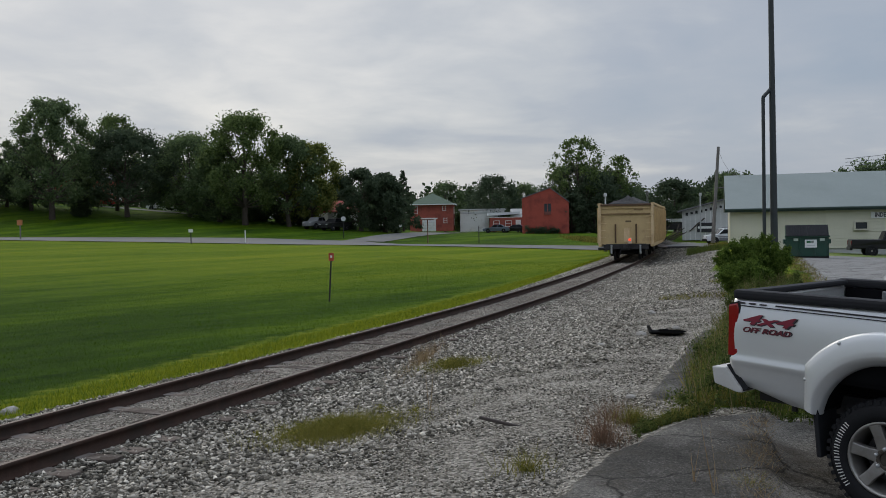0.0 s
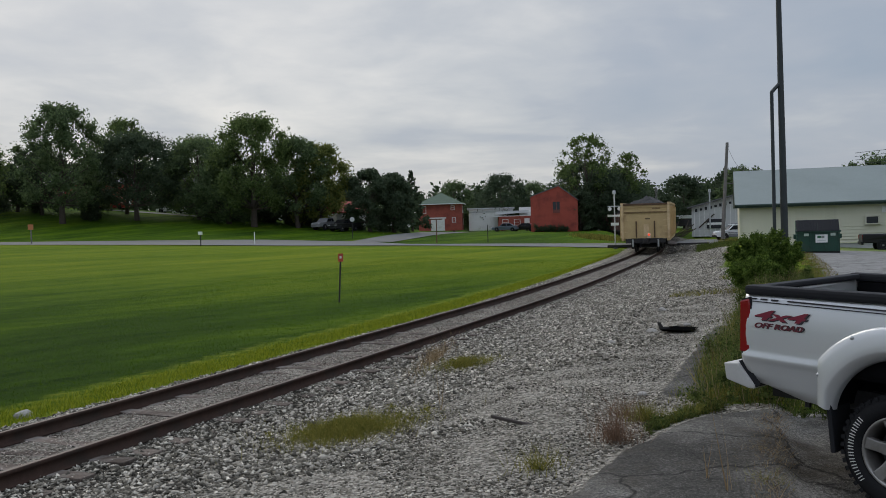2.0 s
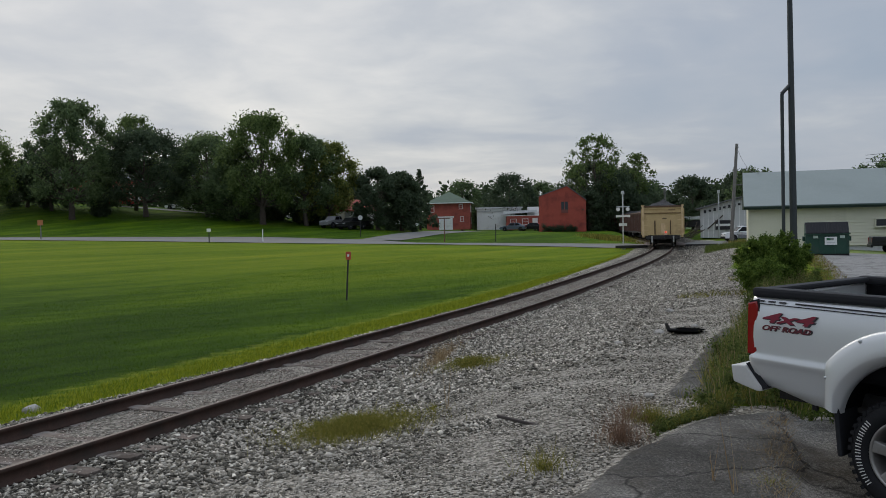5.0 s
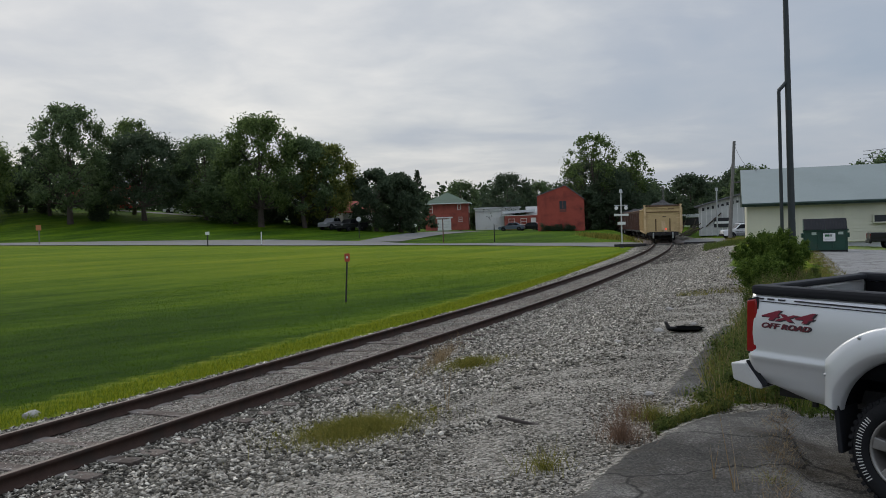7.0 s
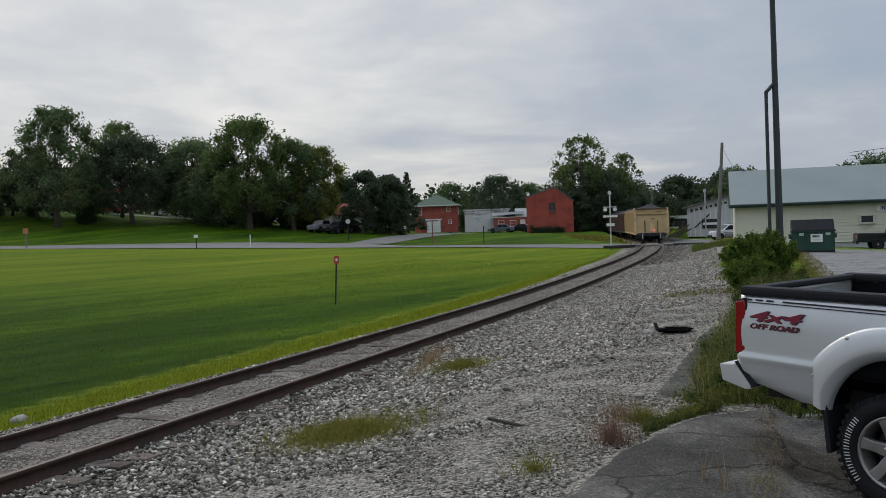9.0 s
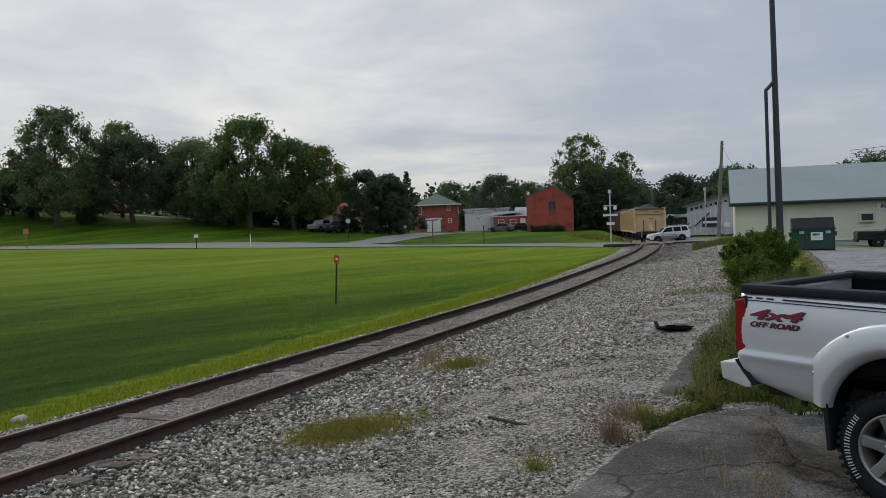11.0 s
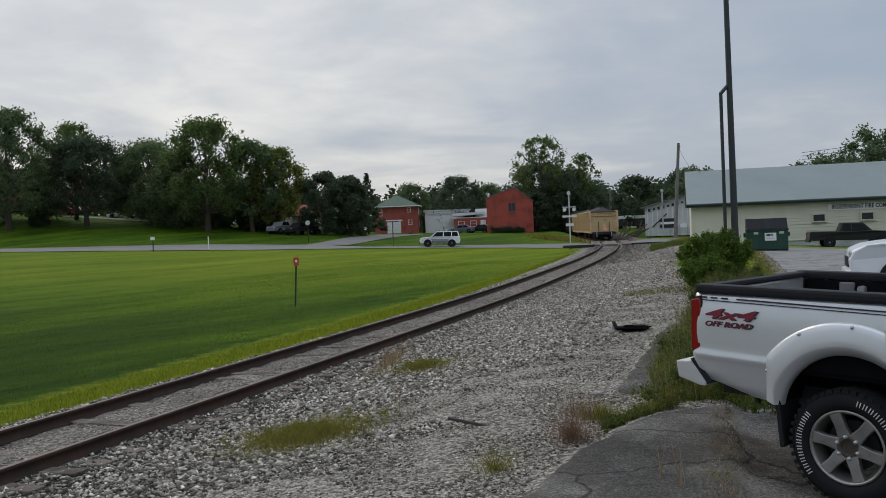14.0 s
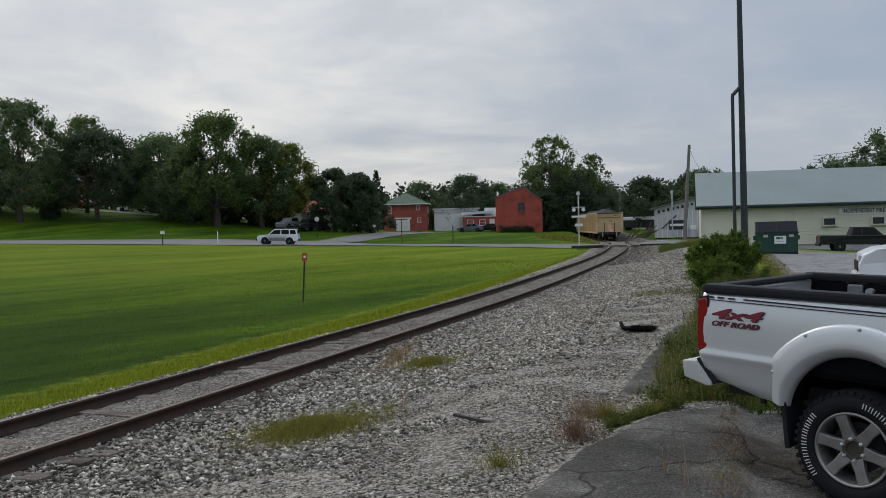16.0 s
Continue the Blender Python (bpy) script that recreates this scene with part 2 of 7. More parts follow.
def bm_prism(bm, outline, y0, y1, bevel=0.0):
    """An outline of (x, z) pairs drawn from y0 to y1."""
    a = [bm.verts.new((x, y0, z)) for x, z in outline]
    b = [bm.verts.new((x, y1, z)) for x, z in outline]
    k = len(outline)
    fs = [bm.faces.new(a), bm.faces.new(b[::-1])]
    for i in range(k):
        fs.append(bm.faces.new((a[i], b[i], b[(i + 1) % k], a[(i + 1) % k])))
    bmesh.ops.recalc_face_normals(bm, faces=fs)
    if bevel:
        bmesh.ops.bevel(bm, geom=list({e for f in fs for e in f.edges}), offset=bevel, segments=2, affect="EDGES", profile=0.6)
    return bm


def part(name, bm, material, parent=None, label="", at=None, smooth_it=False):
    me = bpy.data.meshes.new(name)
    bm.to_mesh(me)
    bm.free()
    me.materials.append(material)
    if smooth_it:
        me.polygons.foreach_set("use_smooth", [True] * len(me.polygons))
    ob = new(name, me)
    if parent:
        ob.parent = parent
    if at is not None:
        ob.matrix_basis = at
    if label:
        ob["label"] = label
    return ob


def box_part(name, size, at, material, parent=None, label="", bevel=0.0):
    return part(name, bm_box(bmesh.new(), *size, at=at, bevel=bevel), material, parent, label)


def rod_part(name, p, q, r, material, parent=None, label="", r1=None, n=12):
    return part(name, bm_rod(bmesh.new(), p, q, r, r1, n), material, parent, label)


def thing(name, m, label, category, group="", kind=""):
    ob = new(name)
    ob.matrix_basis = m
    ob.empty_display_size = 0.2
    return tagged(ob, label, category, group, kind)


def soup(name, verts, faces, material, parent=None, label=""):
    me = bpy.data.meshes.new(name)
    verts = np.asarray(verts, np.float32).reshape(-1, 3)
    faces = np.asarray(faces, np.int32)
    k = faces.shape[1]
    me.vertices.add(len(verts)); me.vertices.foreach_set("co", verts.ravel())
    me.loops.add(faces.size); me.loops.foreach_set("vertex_index", faces.ravel())
    me.polygons.add(len(faces)); me.polygons.foreach_set("loop_start", np.arange(0, faces.size, k, dtype=np.int32))
    me.update(calc_edges=True)
    me.materials.append(material)
    ob = new(name, me)
    if parent:
        ob.parent = parent
    if label:
        ob["label"] = label
    return ob


RNG = np.random.default_rng(7)


def leaf_cloud(centres, radii, count, size, squash=0.8, rng=RNG):
    """Small leaf cards in random attitudes filling the outer part of many clumps: vertices and quads."""
    w = np.asarray(radii) ** 2
    pick = rng.choice(len(centres), count, p=w / w.sum())
    dirs = rng.normal(size=(count, 3)); dirs /= np.linalg.norm(dirs, axis=1)[:, None]
    rr = np.asarray(radii)[pick] * np.minimum(np.abs(rng.normal(size=count)) * 0.62 + 0.12, 1.25)
    p = np.asarray(centres)[pick] + dirs * rr[:, None] * np.array([1, 1, squash])
    a = rng.normal(size=(count, 3)); a /= np.linalg.norm(a, axis=1)[:, None]
    b = np.cross(a, rng.normal(size=(count, 3))); b /= np.linalg.norm(b, axis=1)[:, None]
    s = size * (0.6 + 0.9 * rng.random(count))[:, None]
    v = np.stack([p - a * s, p + b * s * 0.55, p + a * s, p - b * s * 0.55], 1)
    return v.reshape(-1, 3), np.arange(count * 4).reshape(-1, 4)


def blades(points, height, width, lean=0.35, rng=RNG):
    """Grass blades as thin triangles standing on the given points."""
    pts = np.asarray(points); k = len(pts)
    an = rng.random(k) * 6.283
    h = height * (0.45 + 0.8 * rng.random(k))
    side = np.stack([np.cos(an), np.sin(an), 0 * an], 1) * width
    tip = np.stack([rng.normal(size=k) * lean, rng.normal(size=k) * lean, 0 * an + 1], 1) * h[:, None]
    v = np.stack([pts - side, pts + side, pts + tip], 1)
    return v.reshape(-1, 3), np.arange(k * 3).reshape(-1, 3)


def on_land(xs, ys, lift=0.0):
    return np.stack([xs, ys, land(xs, ys) + lift], 1)


# ---- ground ----
def ground_material():
    m = bpy.data.materials.new("lawn, gravel and asphalt")
    m.use_nodes = True
    n, l = m.node_tree.nodes, m.node_tree.links
    b = n["Principled BSDF"]
    tc = n.new("ShaderNodeTexCoord")

    def noise_at(scale, detail=4, stretch=None, rough=0.6, turn=8):
        t = n.new("ShaderNodeTexNoise"); t.inputs["Scale"].default_value, t.inputs["Detail"].default_value = scale, detail
        t.inputs["Roughness"].default_value = rough
        if stretch:
            mp = n.new("ShaderNodeMapping"); mp.vector_type = "TEXTURE"; mp.inputs["Scale"].default_value = [1 / q for q in stretch]; mp.inputs["Rotation"].default_value = (0, 0, radians(turn))
            l.new(tc.outputs["Object"], mp.inputs[0]); l.new(mp.outputs[0], t.inputs["Vector"])
        else:
            l.new(tc.outputs["Object"], t.inputs["Vector"])
        return t.outputs[0]

    def ramp(v, *stops):
        r = n.new("ShaderNodeValToRGB"); e = r.color_ramp.elements
        e[0].position, e[0].color = stops[0][0], (*stops[0][1], 1)
        e[1].position, e[1].color = stops[-1][0], (*stops[-1][1], 1)
        for p, c in stops[1:-1]:
            x = e.new(p); x.color = (*c, 1)
        l.new(v, r.inputs[0]); return r.outputs[0]

    def mix(f, a, c):
        x = n.new("ShaderNodeMix"); x.data_type = "RGBA"; l.new(f, x.inputs[0]); l.new(a, x.inputs[6]); l.new(c, x.inputs[7]); return x.outputs[2]

    def math_(op, a, c, cc=None):
        x = n.new("ShaderNodeMath"); x.operation = op
        for i, v in enumerate((a, c, cc)):
            if v is None:
                continue
            if isinstance(v, (int, float)):
                x.inputs[i].default_value = v
            else:
                l.new(v, x.inputs[i])
        return x.outputs[0]

    # loose stone
    vo = n.new("ShaderNodeTexVoronoi"); vo.inputs["Scale"].default_value = 36; l.new(tc.outputs["Object"], vo.inputs["Vector"])
    vb = n.new("ShaderNodeTexVoronoi"); vb.inputs["Scale"].default_value = 60; l.new(tc.outputs["Object"], vb.inputs["Vector"])
    cell = n.new("ShaderNodeSeparateColor"); l.new(vo.outputs["Color"], cell.inputs[0])
    patch = noise_at(0.55, 5)
    gv = math_("MULTIPLY_ADD", cell.outputs[0], 0.55, math_("MULTIPLY", patch, 0.55))
    # under the ballast the shade between stones is painted into the ground colour
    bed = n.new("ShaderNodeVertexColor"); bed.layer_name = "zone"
    gap_shade = ramp(gv, (0.2, (0.016, 0.0142, 0.0118)), (0.55, (0.066, 0.059, 0.049)), (0.95, (0.21, 0.19, 0.162)))
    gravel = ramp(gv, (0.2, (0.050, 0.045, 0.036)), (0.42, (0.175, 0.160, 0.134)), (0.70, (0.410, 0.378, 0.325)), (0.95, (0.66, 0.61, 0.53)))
    gravel = mix(bed.outputs["Alpha"], gravel, gap_shade)
    # mown lawn, dry and lush by turns along the mower's way
    lawn_v = math_("MULTIPLY_ADD", noise_at(1.0, 5, (0.045, 0.34, 1), 0.6, 56), 0.72, math_("MULTIPLY_ADD", noise_at(1.0, 6, (0.5, 2.0, 1), 0.8, 40), 0.46, math_("MULTIPLY", noise_at(11, 6, None, 0.9), 0.36)))
    # the lawn is darker close by and paler towards the road
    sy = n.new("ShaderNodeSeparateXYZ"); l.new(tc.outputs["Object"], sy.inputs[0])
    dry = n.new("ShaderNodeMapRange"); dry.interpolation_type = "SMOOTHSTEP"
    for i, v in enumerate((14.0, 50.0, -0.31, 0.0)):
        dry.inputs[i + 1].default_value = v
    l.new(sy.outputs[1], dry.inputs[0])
    # beyond the road the lawn is darker again
    far_tone = n.new("ShaderNodeMapRange"); far_tone.interpolation_type = "SMOOTHSTEP"
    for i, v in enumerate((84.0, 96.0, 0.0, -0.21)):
        far_tone.inputs[i + 1].default_value = v
    l.new(sy.outputs[1], far_tone.inputs[0])
    lawn_v = math_("ADD", lawn_v, math_("ADD", dry.outputs[0], far_tone.outputs[0]))
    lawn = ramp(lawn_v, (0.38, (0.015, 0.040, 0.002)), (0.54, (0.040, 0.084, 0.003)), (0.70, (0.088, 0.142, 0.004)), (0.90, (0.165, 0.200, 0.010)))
    verge = ramp(noise_at(3, 5), (0.35, (0.070, 0.12, 0.007)), (0.55, (0.165, 0.21, 0.015)), (0.75, (0.29, 0.28, 0.04)))
    asp = ramp(math_("MULTIPLY_ADD", noise_at(48, 5, None, 0.9), 0.68, math_("MULTIPLY", noise_at(0.9, 6), 0.42)), (0.36, (0.018, 0.017, 0.015)), (0.47, (0.052, 0.049, 0.044)), (0.56, (0.100, 0.095, 0.086)), (0.66, (0.27, 0.255, 0.23)))
    # the open lot is paler than the broken slab: grazing sheen put into colour
    old = n.new("ShaderNodeMapRange"); old.interpolation_type = "SMOOTHSTEP"
    for i, v in enumerate((15.0, 22.0, 0.0, 0.80)):
        old.inputs[i + 1].default_value = v
    l.new(sy.outputs[1], old.inputs[0])
    pale = ramp(noise_at(1.4, 6, None, 0.75), (0.3, (0.165, 0.160, 0.152)), (0.7, (0.275, 0.268, 0.255)))
    asp = mix(old.outputs[0], asp, pale)
    # soil and grit lie in patches on the slab
    soil = n.new("ShaderNodeMapRange")
    for i, v in enumerate((0.50, 0.64, 0.0, 0.8)):
        soil.inputs[i + 1].default_value = v
    l.new(noise_at(1.5, 7, None, 0.7), soil.inputs[0])
    earth = ramp(noise_at(40, 5, None, 0.9), (0.35, (0.026, 0.022, 0.017)), (0.52, (0.070, 0.062, 0.051)), (0.7, (0.20, 0.18, 0.15)))
    asp = mix(soil.outputs[0], asp, earth)
    crack = n.new("ShaderNodeTexVoronoi"); crack.feature = "DISTANCE_TO_EDGE"; crack.inputs["Scale"].default_value = 0.62
    wob = n.new("ShaderNodeVectorMath"); wob.operation = "MULTIPLY_ADD"; wob.inputs[1].default_value = (0.5, 0.5, 0.5)
    wn_ = n.new("ShaderNodeTexNoise"); wn_.inputs["Scale"].default_value = 2.5; wn_.inputs["Detail"].default_value = 5
    l.new(tc.outputs["Object"], wn_.inputs["Vector"]); l.new(wn_.outputs["Color"], wob.inputs[0]); l.new(tc.outputs["Object"], wob.inputs[2]); l.new(wob.outputs[0], crack.inputs["Vector"])
    ck = n.new("ShaderNodeMapRange"); ck.inputs[1].default_value, ck.inputs[2].default_value, ck.inputs[3].default_value, ck.inputs[4].default_value = 0.002, 0.016, 0.75, 0.0
    l.new(crack.outputs["Distance"], ck.inputs[0])
    tar = n.new("ShaderNodeRGB"); tar.outputs[0].default_value = (0.02, 0.019, 0.018, 1)
    asp = mix(ck.outputs[0], asp, tar.outputs[0])
    at = n.new("ShaderNodeVertexColor"); at.layer_name = "zone"
    z = n.new("ShaderNodeSeparateColor"); l.new(at.outputs[0], z.inputs[0])
    edge = math_("MULTIPLY_ADD", noise_at(2.2, 6, None, 0.7), 0.9, -0.45)

    def mask(ch, sharp=7.0):
        v = math_("ADD", z.outputs[ch], edge)
        v = math_("MULTIPLY_ADD", math_("SUBTRACT", v, 0.5), sharp, 0.5)
        x = n.new("ShaderNodeClamp"); l.new(v, x.inputs[0]); return x.outputs[0]

    grass_m, asp_m, verge_m = mask(0), mask(1), mask(2, 3.0)
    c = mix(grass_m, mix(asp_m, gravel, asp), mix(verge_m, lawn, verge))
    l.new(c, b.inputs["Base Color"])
    l.new(math_("MULTIPLY_ADD", math_("MULTIPLY", asp_m, old.outputs[0]), 0.5, 0.06), b.inputs["Specular IOR Level"])
    l.new(math_("MULTIPLY_ADD", math_("MULTIPLY", asp_m, old.outputs[0]), -0.3, 0.92), b.inputs["Roughness"])
    hgt = math_("MULTIPLY_ADD", vo.outputs["Distance"], -1.0, math_("MULTIPLY", vb.outputs["Distance"], -0.5))
    hard = math_("MULTIPLY", hgt, math_("SUBTRACT", 1.0, math_("MAXIMUM", grass_m, math_("MULTIPLY", asp_m, 0.72))))
    soft_ = math_("MULTIPLY", noise_at(30, 5, None, 0.8), math_("MULTIPLY", grass_m, 1.2))
    bp = n.new("ShaderNodeBump"); bp.inputs["Strength"].default_value = 0.9; bp.inputs["Distance"].default_value = 0.05
    l.new(math_("ADD", math_("ADD", hard, soft_), math_("MULTIPLY", noise_at(60, 4, None, 0.8), 0.28)), bp.inputs["Height"])
    l.new(bp.outputs[0], b.inputs["Normal"])
    return m


def lot_edge(x):
    return np.interp(x, [0.45, 0.82, 1.26, 1.73, 2.5, 3.12, 4.2], [5.2, 6.0, 6.8, 7.46, 8.22, 8.35, 8.9])


def zones(x, y):
    d = off_track(x, y)
    grass = smooth(1.35, 2.0, -d - 0.25 * smooth(20, 8, y) - 0.9 * smooth(25, 55, y))
    verge = grass * (1 - smooth(2.4, 4.4, -d)) * (1 - 0.75 * smooth(32, 58, y))
    strip = smooth(6.8, 7.3, d) * (1 - smooth(8.2, 9.2, d)) * smooth(8.2, 9.0, y) * (1 - smooth(60, 80, y))
    strip = np.maximum(strip, smooth(4.2, 6.0, d) * smooth(27, 34, y) * (1 - smooth(8.2, 9.4, d)) * 0.75)
    far_strip = smooth(45.5, 46.5, y + 0.32 * (x - 18)) * smooth(8.5, 9.5, d)
    beyond = smooth(92, 96, y) * smooth(2.6, 4.5, np.abs(d))
    grass = np.maximum.reduce([grass, strip, far_strip, beyond])
    asp = np.where((y < lot_edge(x)) & (x > 0.2), smooth(-0.15, 0.25, lot_edge(x) - y), 0)
    asp = np.maximum(asp, smooth(8.3, 9.0, d) * smooth(8.0, 9.5, y))
    asp = np.maximum(asp, 0.95 * smooth(6.40, 6.75, d) * (1 - smooth(6.9, 7.3, d)) * smooth(8.6, 9.4, y) * (1 - smooth(13.5, 16, y)))
    asp = np.where(d > 0, asp, 0)
    grass = np.where((y < lot_edge(x)) & (d > 0), 0, grass)
    verge = np.maximum(verge, np.where(d > 0, 0.55 * strip, 0))
    return grass, asp, verge


def axis(spans):
    out = []
    for a, b, step in spans:
        out += list(np.arange(a, b, step))
    return np.array(out + [spans[-1][1]])


def build_ground():
    xs = axis([(-2500, -400, 150), (-400, -120, 20), (-120, -40, 3), (-40, -12, 0.9), (-12, 12, 0.16), (12, 40, 0.9), (40, 120, 4), (120, 400, 20), (400, 2500, 150)])
    ys = axis([(-400, -60, 40), (-60, 2, 4), (2, 32, 0.16), (32, 60, 0.6), (60, 130, 1.0), (130, 250, 5), (250, 600, 25), (600, 4000, 200)])
    gx, gy = np.meshgrid(xs, ys)
    gx, gy = gx.ravel(), gy.ravel()
    gz = land(gx, gy)
    g, a, v = zones(gx, gy)
    rough = np.array([noise.noise((p * 1.7, q * 1.7, 0.0)) for p, q in zip(gx, gy)]) * np.where((np.abs(gx) < 15) & (gy < 40), 1, 0)
    gz = gz + rough * np.where(g > 0.5, 0.02, 0.025) + 0.035 * a * (gy < 40) + 0.035 * a * np.exp(-((gx - 2.1) / 0.8) ** 2 - ((gy - 7.2) / 1.1) ** 2)
    nx, ny = len(xs), len(ys)
    i = (np.arange(ny - 1)[:, None] * nx + np.arange(nx - 1)[None]).ravel()
    ob = soup("ground", np.stack([gx, gy, gz], 1), np.stack([i, i + 1, i + nx + 1, i + nx], 1), ground_material())
    me = ob.data
    col = me.color_attributes.new("zone", "FLOAT_COLOR", "POINT")
    # alpha marks the ballast bed whose ground colour carries the gap shade
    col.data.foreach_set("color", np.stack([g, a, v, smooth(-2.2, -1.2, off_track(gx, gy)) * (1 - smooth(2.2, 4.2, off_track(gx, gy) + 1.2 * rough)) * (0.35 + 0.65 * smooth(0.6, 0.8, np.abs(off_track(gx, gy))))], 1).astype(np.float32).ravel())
    me.polygons.foreach_set("use_smooth", [True] * len(me.polygons))
    tagged(ob, "mown green lawn, grey railway gravel and worn asphalt", "ground", kind="structure")


build_ground()

ROADM = mat("pale grey asphalt road", (0.140, 0.136, 0.126), 0.9, 0, 0.12, 0.4, 20, 0.2, 0.01, (0.10, 0.098, 0.092), 0.6, 0.3)


def build_road():
    """The road that meets the track on the level; west of the track it opens into a wide junction."""
    xs = np.arange(-150, 64, 1.0)
    v, fs, k = [], [], 9
    for i, x in enumerate(xs):
        y0 = float(np.interp(x, [-150, -60, -30, -12, -4, 11, 15, 18, 64], [84, 84, 82.5, 83, 83.5, 83.5, 80, 77.5, 77.5]))
        y1 = float(np.interp(x, [-150, -70, -45, -22, -9, -4, 12, 64], [92, 93, 99, 104, 102, 91, 90, 90]))
        for j in range(k):
            y = y0 + (y1 - y0) * j / (k - 1)
            v.append((x, y, float(land(x, y)) + 0.06))
        if i:
            for j in range(k - 1):
                a = (i - 1) * k + j
                fs.append((a, a + k, a + k + 1, a + 1))
    ob = soup("road", v, fs, ROADM)
    tagged(ob, "pale grey asphalt road with a wide junction", "road", kind="structure")
    # the lane that leaves the junction for the red house
    v, fs = [], []
    for i in range(40):
        u = i / 39
        cx, cy = -9 + 9.5 * u + 3 * u * u, 101 + 46 * u
        for s in (-2.6, 2.6):
            v.append((cx + s, cy, float(land(cx + s, cy)) + 0.07))
        if i:
            a = 2 * i - 2
            fs.append((a, a + 1, a + 3, a + 2))
    tagged(soup("lane_road", v, fs, ROADM), "narrow pale asphalt lane beside the lawn", "road", kind="structure")
    # the drive along the bank
    v, fs = [], []
    for i in range(40):
        u = i / 39
        cx, cy = -66 + 36 * u, 137 - 4 * u
        for s in (-1.5, 1.5):
            v.append((cx, cy + s, float(land(cx, cy + s)) + 0.06))
        if i:
            a = 2 * i - 2
            fs.append((a, a + 2, a + 3, a + 1))
    tagged(soup("drive_road", v, fs, ROADM), "pale drive along the top of the bank", "road", kind="structure")


build_road()


# ---- track ----
def build_track():
    t = thing("railway_track", Matrix.Identity(4), "rusty single railway track with worn wooden ties in grey ballast", "railway track", kind="structure")
    prof = [(-0.068, -0.17), (0.068, -0.17), (0.068, -0.155), (0.014, -0.142), (0.012, -0.05), (0.036, -0.04), (0.036, -0.006), (0.028, 0.0), (-0.028, 0.0), (-0.036, -0.006), (-0.036, -0.04), (-0.012, -0.05), (-0.014, -0.142), (-0.068, -0.155)]
    ss = np.arange(-22, 150, 1.0)
    for side in (-0.7525, 0.7525):
        v, fs, k = [], [], len(prof)
        for i, s in enumerate(ss):
            x, y, a = track(s)
            z = float(rail_z(y))
            for px, pz in prof:
                o = side + px
                v.append((x + o * math.cos(a), y - o * math.sin(a), z + pz))
            if i:
                for j in range(k):
                    q = (i - 1) * k
                    fs.append((q + j, q + (j + 1) % k, q + k + (j + 1) % k, q + k + j))
        r = soup("rail", v, fs, RUST, t)
        r.data.materials.append(RAILTOP)
        idx = np.array([1 if (j % k) == 7 else 0 for j in range(len(fs))], np.int32)
        r.data.polygons.foreach_set("material_index", idx)
    bm = bmesh.new(); bm_box(bm, 2.55, 0.22, 0.16, bevel=0.012)
    first = part("tie", bm, TIE, t)
    rng = random.Random(5)
    s, k = -8.0, 0
    while s < 71:
        x, y, a = track(s)
        m = pose(x, y, float(rail_z(y)) - 0.246 + rng.uniform(-0.012, 0.016) - 0.012 * (s > 14), 0, rng.uniform(-0.6, 0.6), -math.degrees(a) + rng.uniform(-2, 2))
        if k == 0:
            first.matrix_basis = m
        else:
            o = new("tie", first.data); o.parent = t; o.matrix_basis = m
        s += 0.54 + rng.uniform(-0.05, 0.05); k += 1
    return t


build_track()


# ---- trees ----
def tree(name, x, y, top, width, label, leaf, leaves=5000, size=0.30, seed=1, trunk=0.35, low=0.25, lean=0.0, clumps=26, squash=0.8, base=None):
    """A tapered trunk with limbs that carry clumps of leaves. top: height of the tip over the world's zero."""
    rng = np.random.default_rng(seed)
    g = float(land(x, y)) if base is None else base
    h = top - g
    t = thing(name, pose(x, y, g - 0.05), label, "tree", "trees beyond the road")
    bm = bmesh.new()
    fork = h * max(low, 0.12)
    p, r = Vector((0, 0, 0)), trunk
    spine = [p]
    for i in range(5):
        q = Vector((lean * h * (i + 1) / 5 + rng.normal() * 0.05 * h / 5, rng.normal() * 0.05 * h / 5, h * 0.8 * (i + 1) / 5))
        bm_rod(bm, p, q, r, r * 0.72, 8, False); p, r = q, r * 0.72
        spine.append(q)
    cs, rs = [], []
    for i in range(clumps):
        u = low + (1 - low) * ((i + 0.5) / clumps) ** 0.9
        prof = math.sin(math.pi * min(1, 0.18 + 0.80 * (u - low) / (1 - low))) ** 0.7
        an = i * 2.39996 + rng.normal() * 0.4
        rad = width / 2 * prof * (0.35 + 0.62 * rng.random() ** 0.5)
        cr = width * (0.075 + 0.065 * rng.random())
        c = Vector((math.cos(an) * rad + lean * h * u, math.sin(an) * rad, min(h * u, h - cr * squash * 0.9)))
        cs.append(c); rs.append(cr)
        k = min(4, max(1, int(u * 5 * 0.85)))
        if i % 2 == 0:
            bm_rod(bm, spine[k], c, trunk * 0.30 * (1.1 - u), trunk * 0.06, 6, False)
    part("trunk", bm, BARK, t, "dark furrowed bark", smooth_it=True)
    v, f = leaf_cloud([tuple(c) for c in cs], rs, leaves, size, squash, rng)
    soup("crown", v, f, leaf, t)
    return t


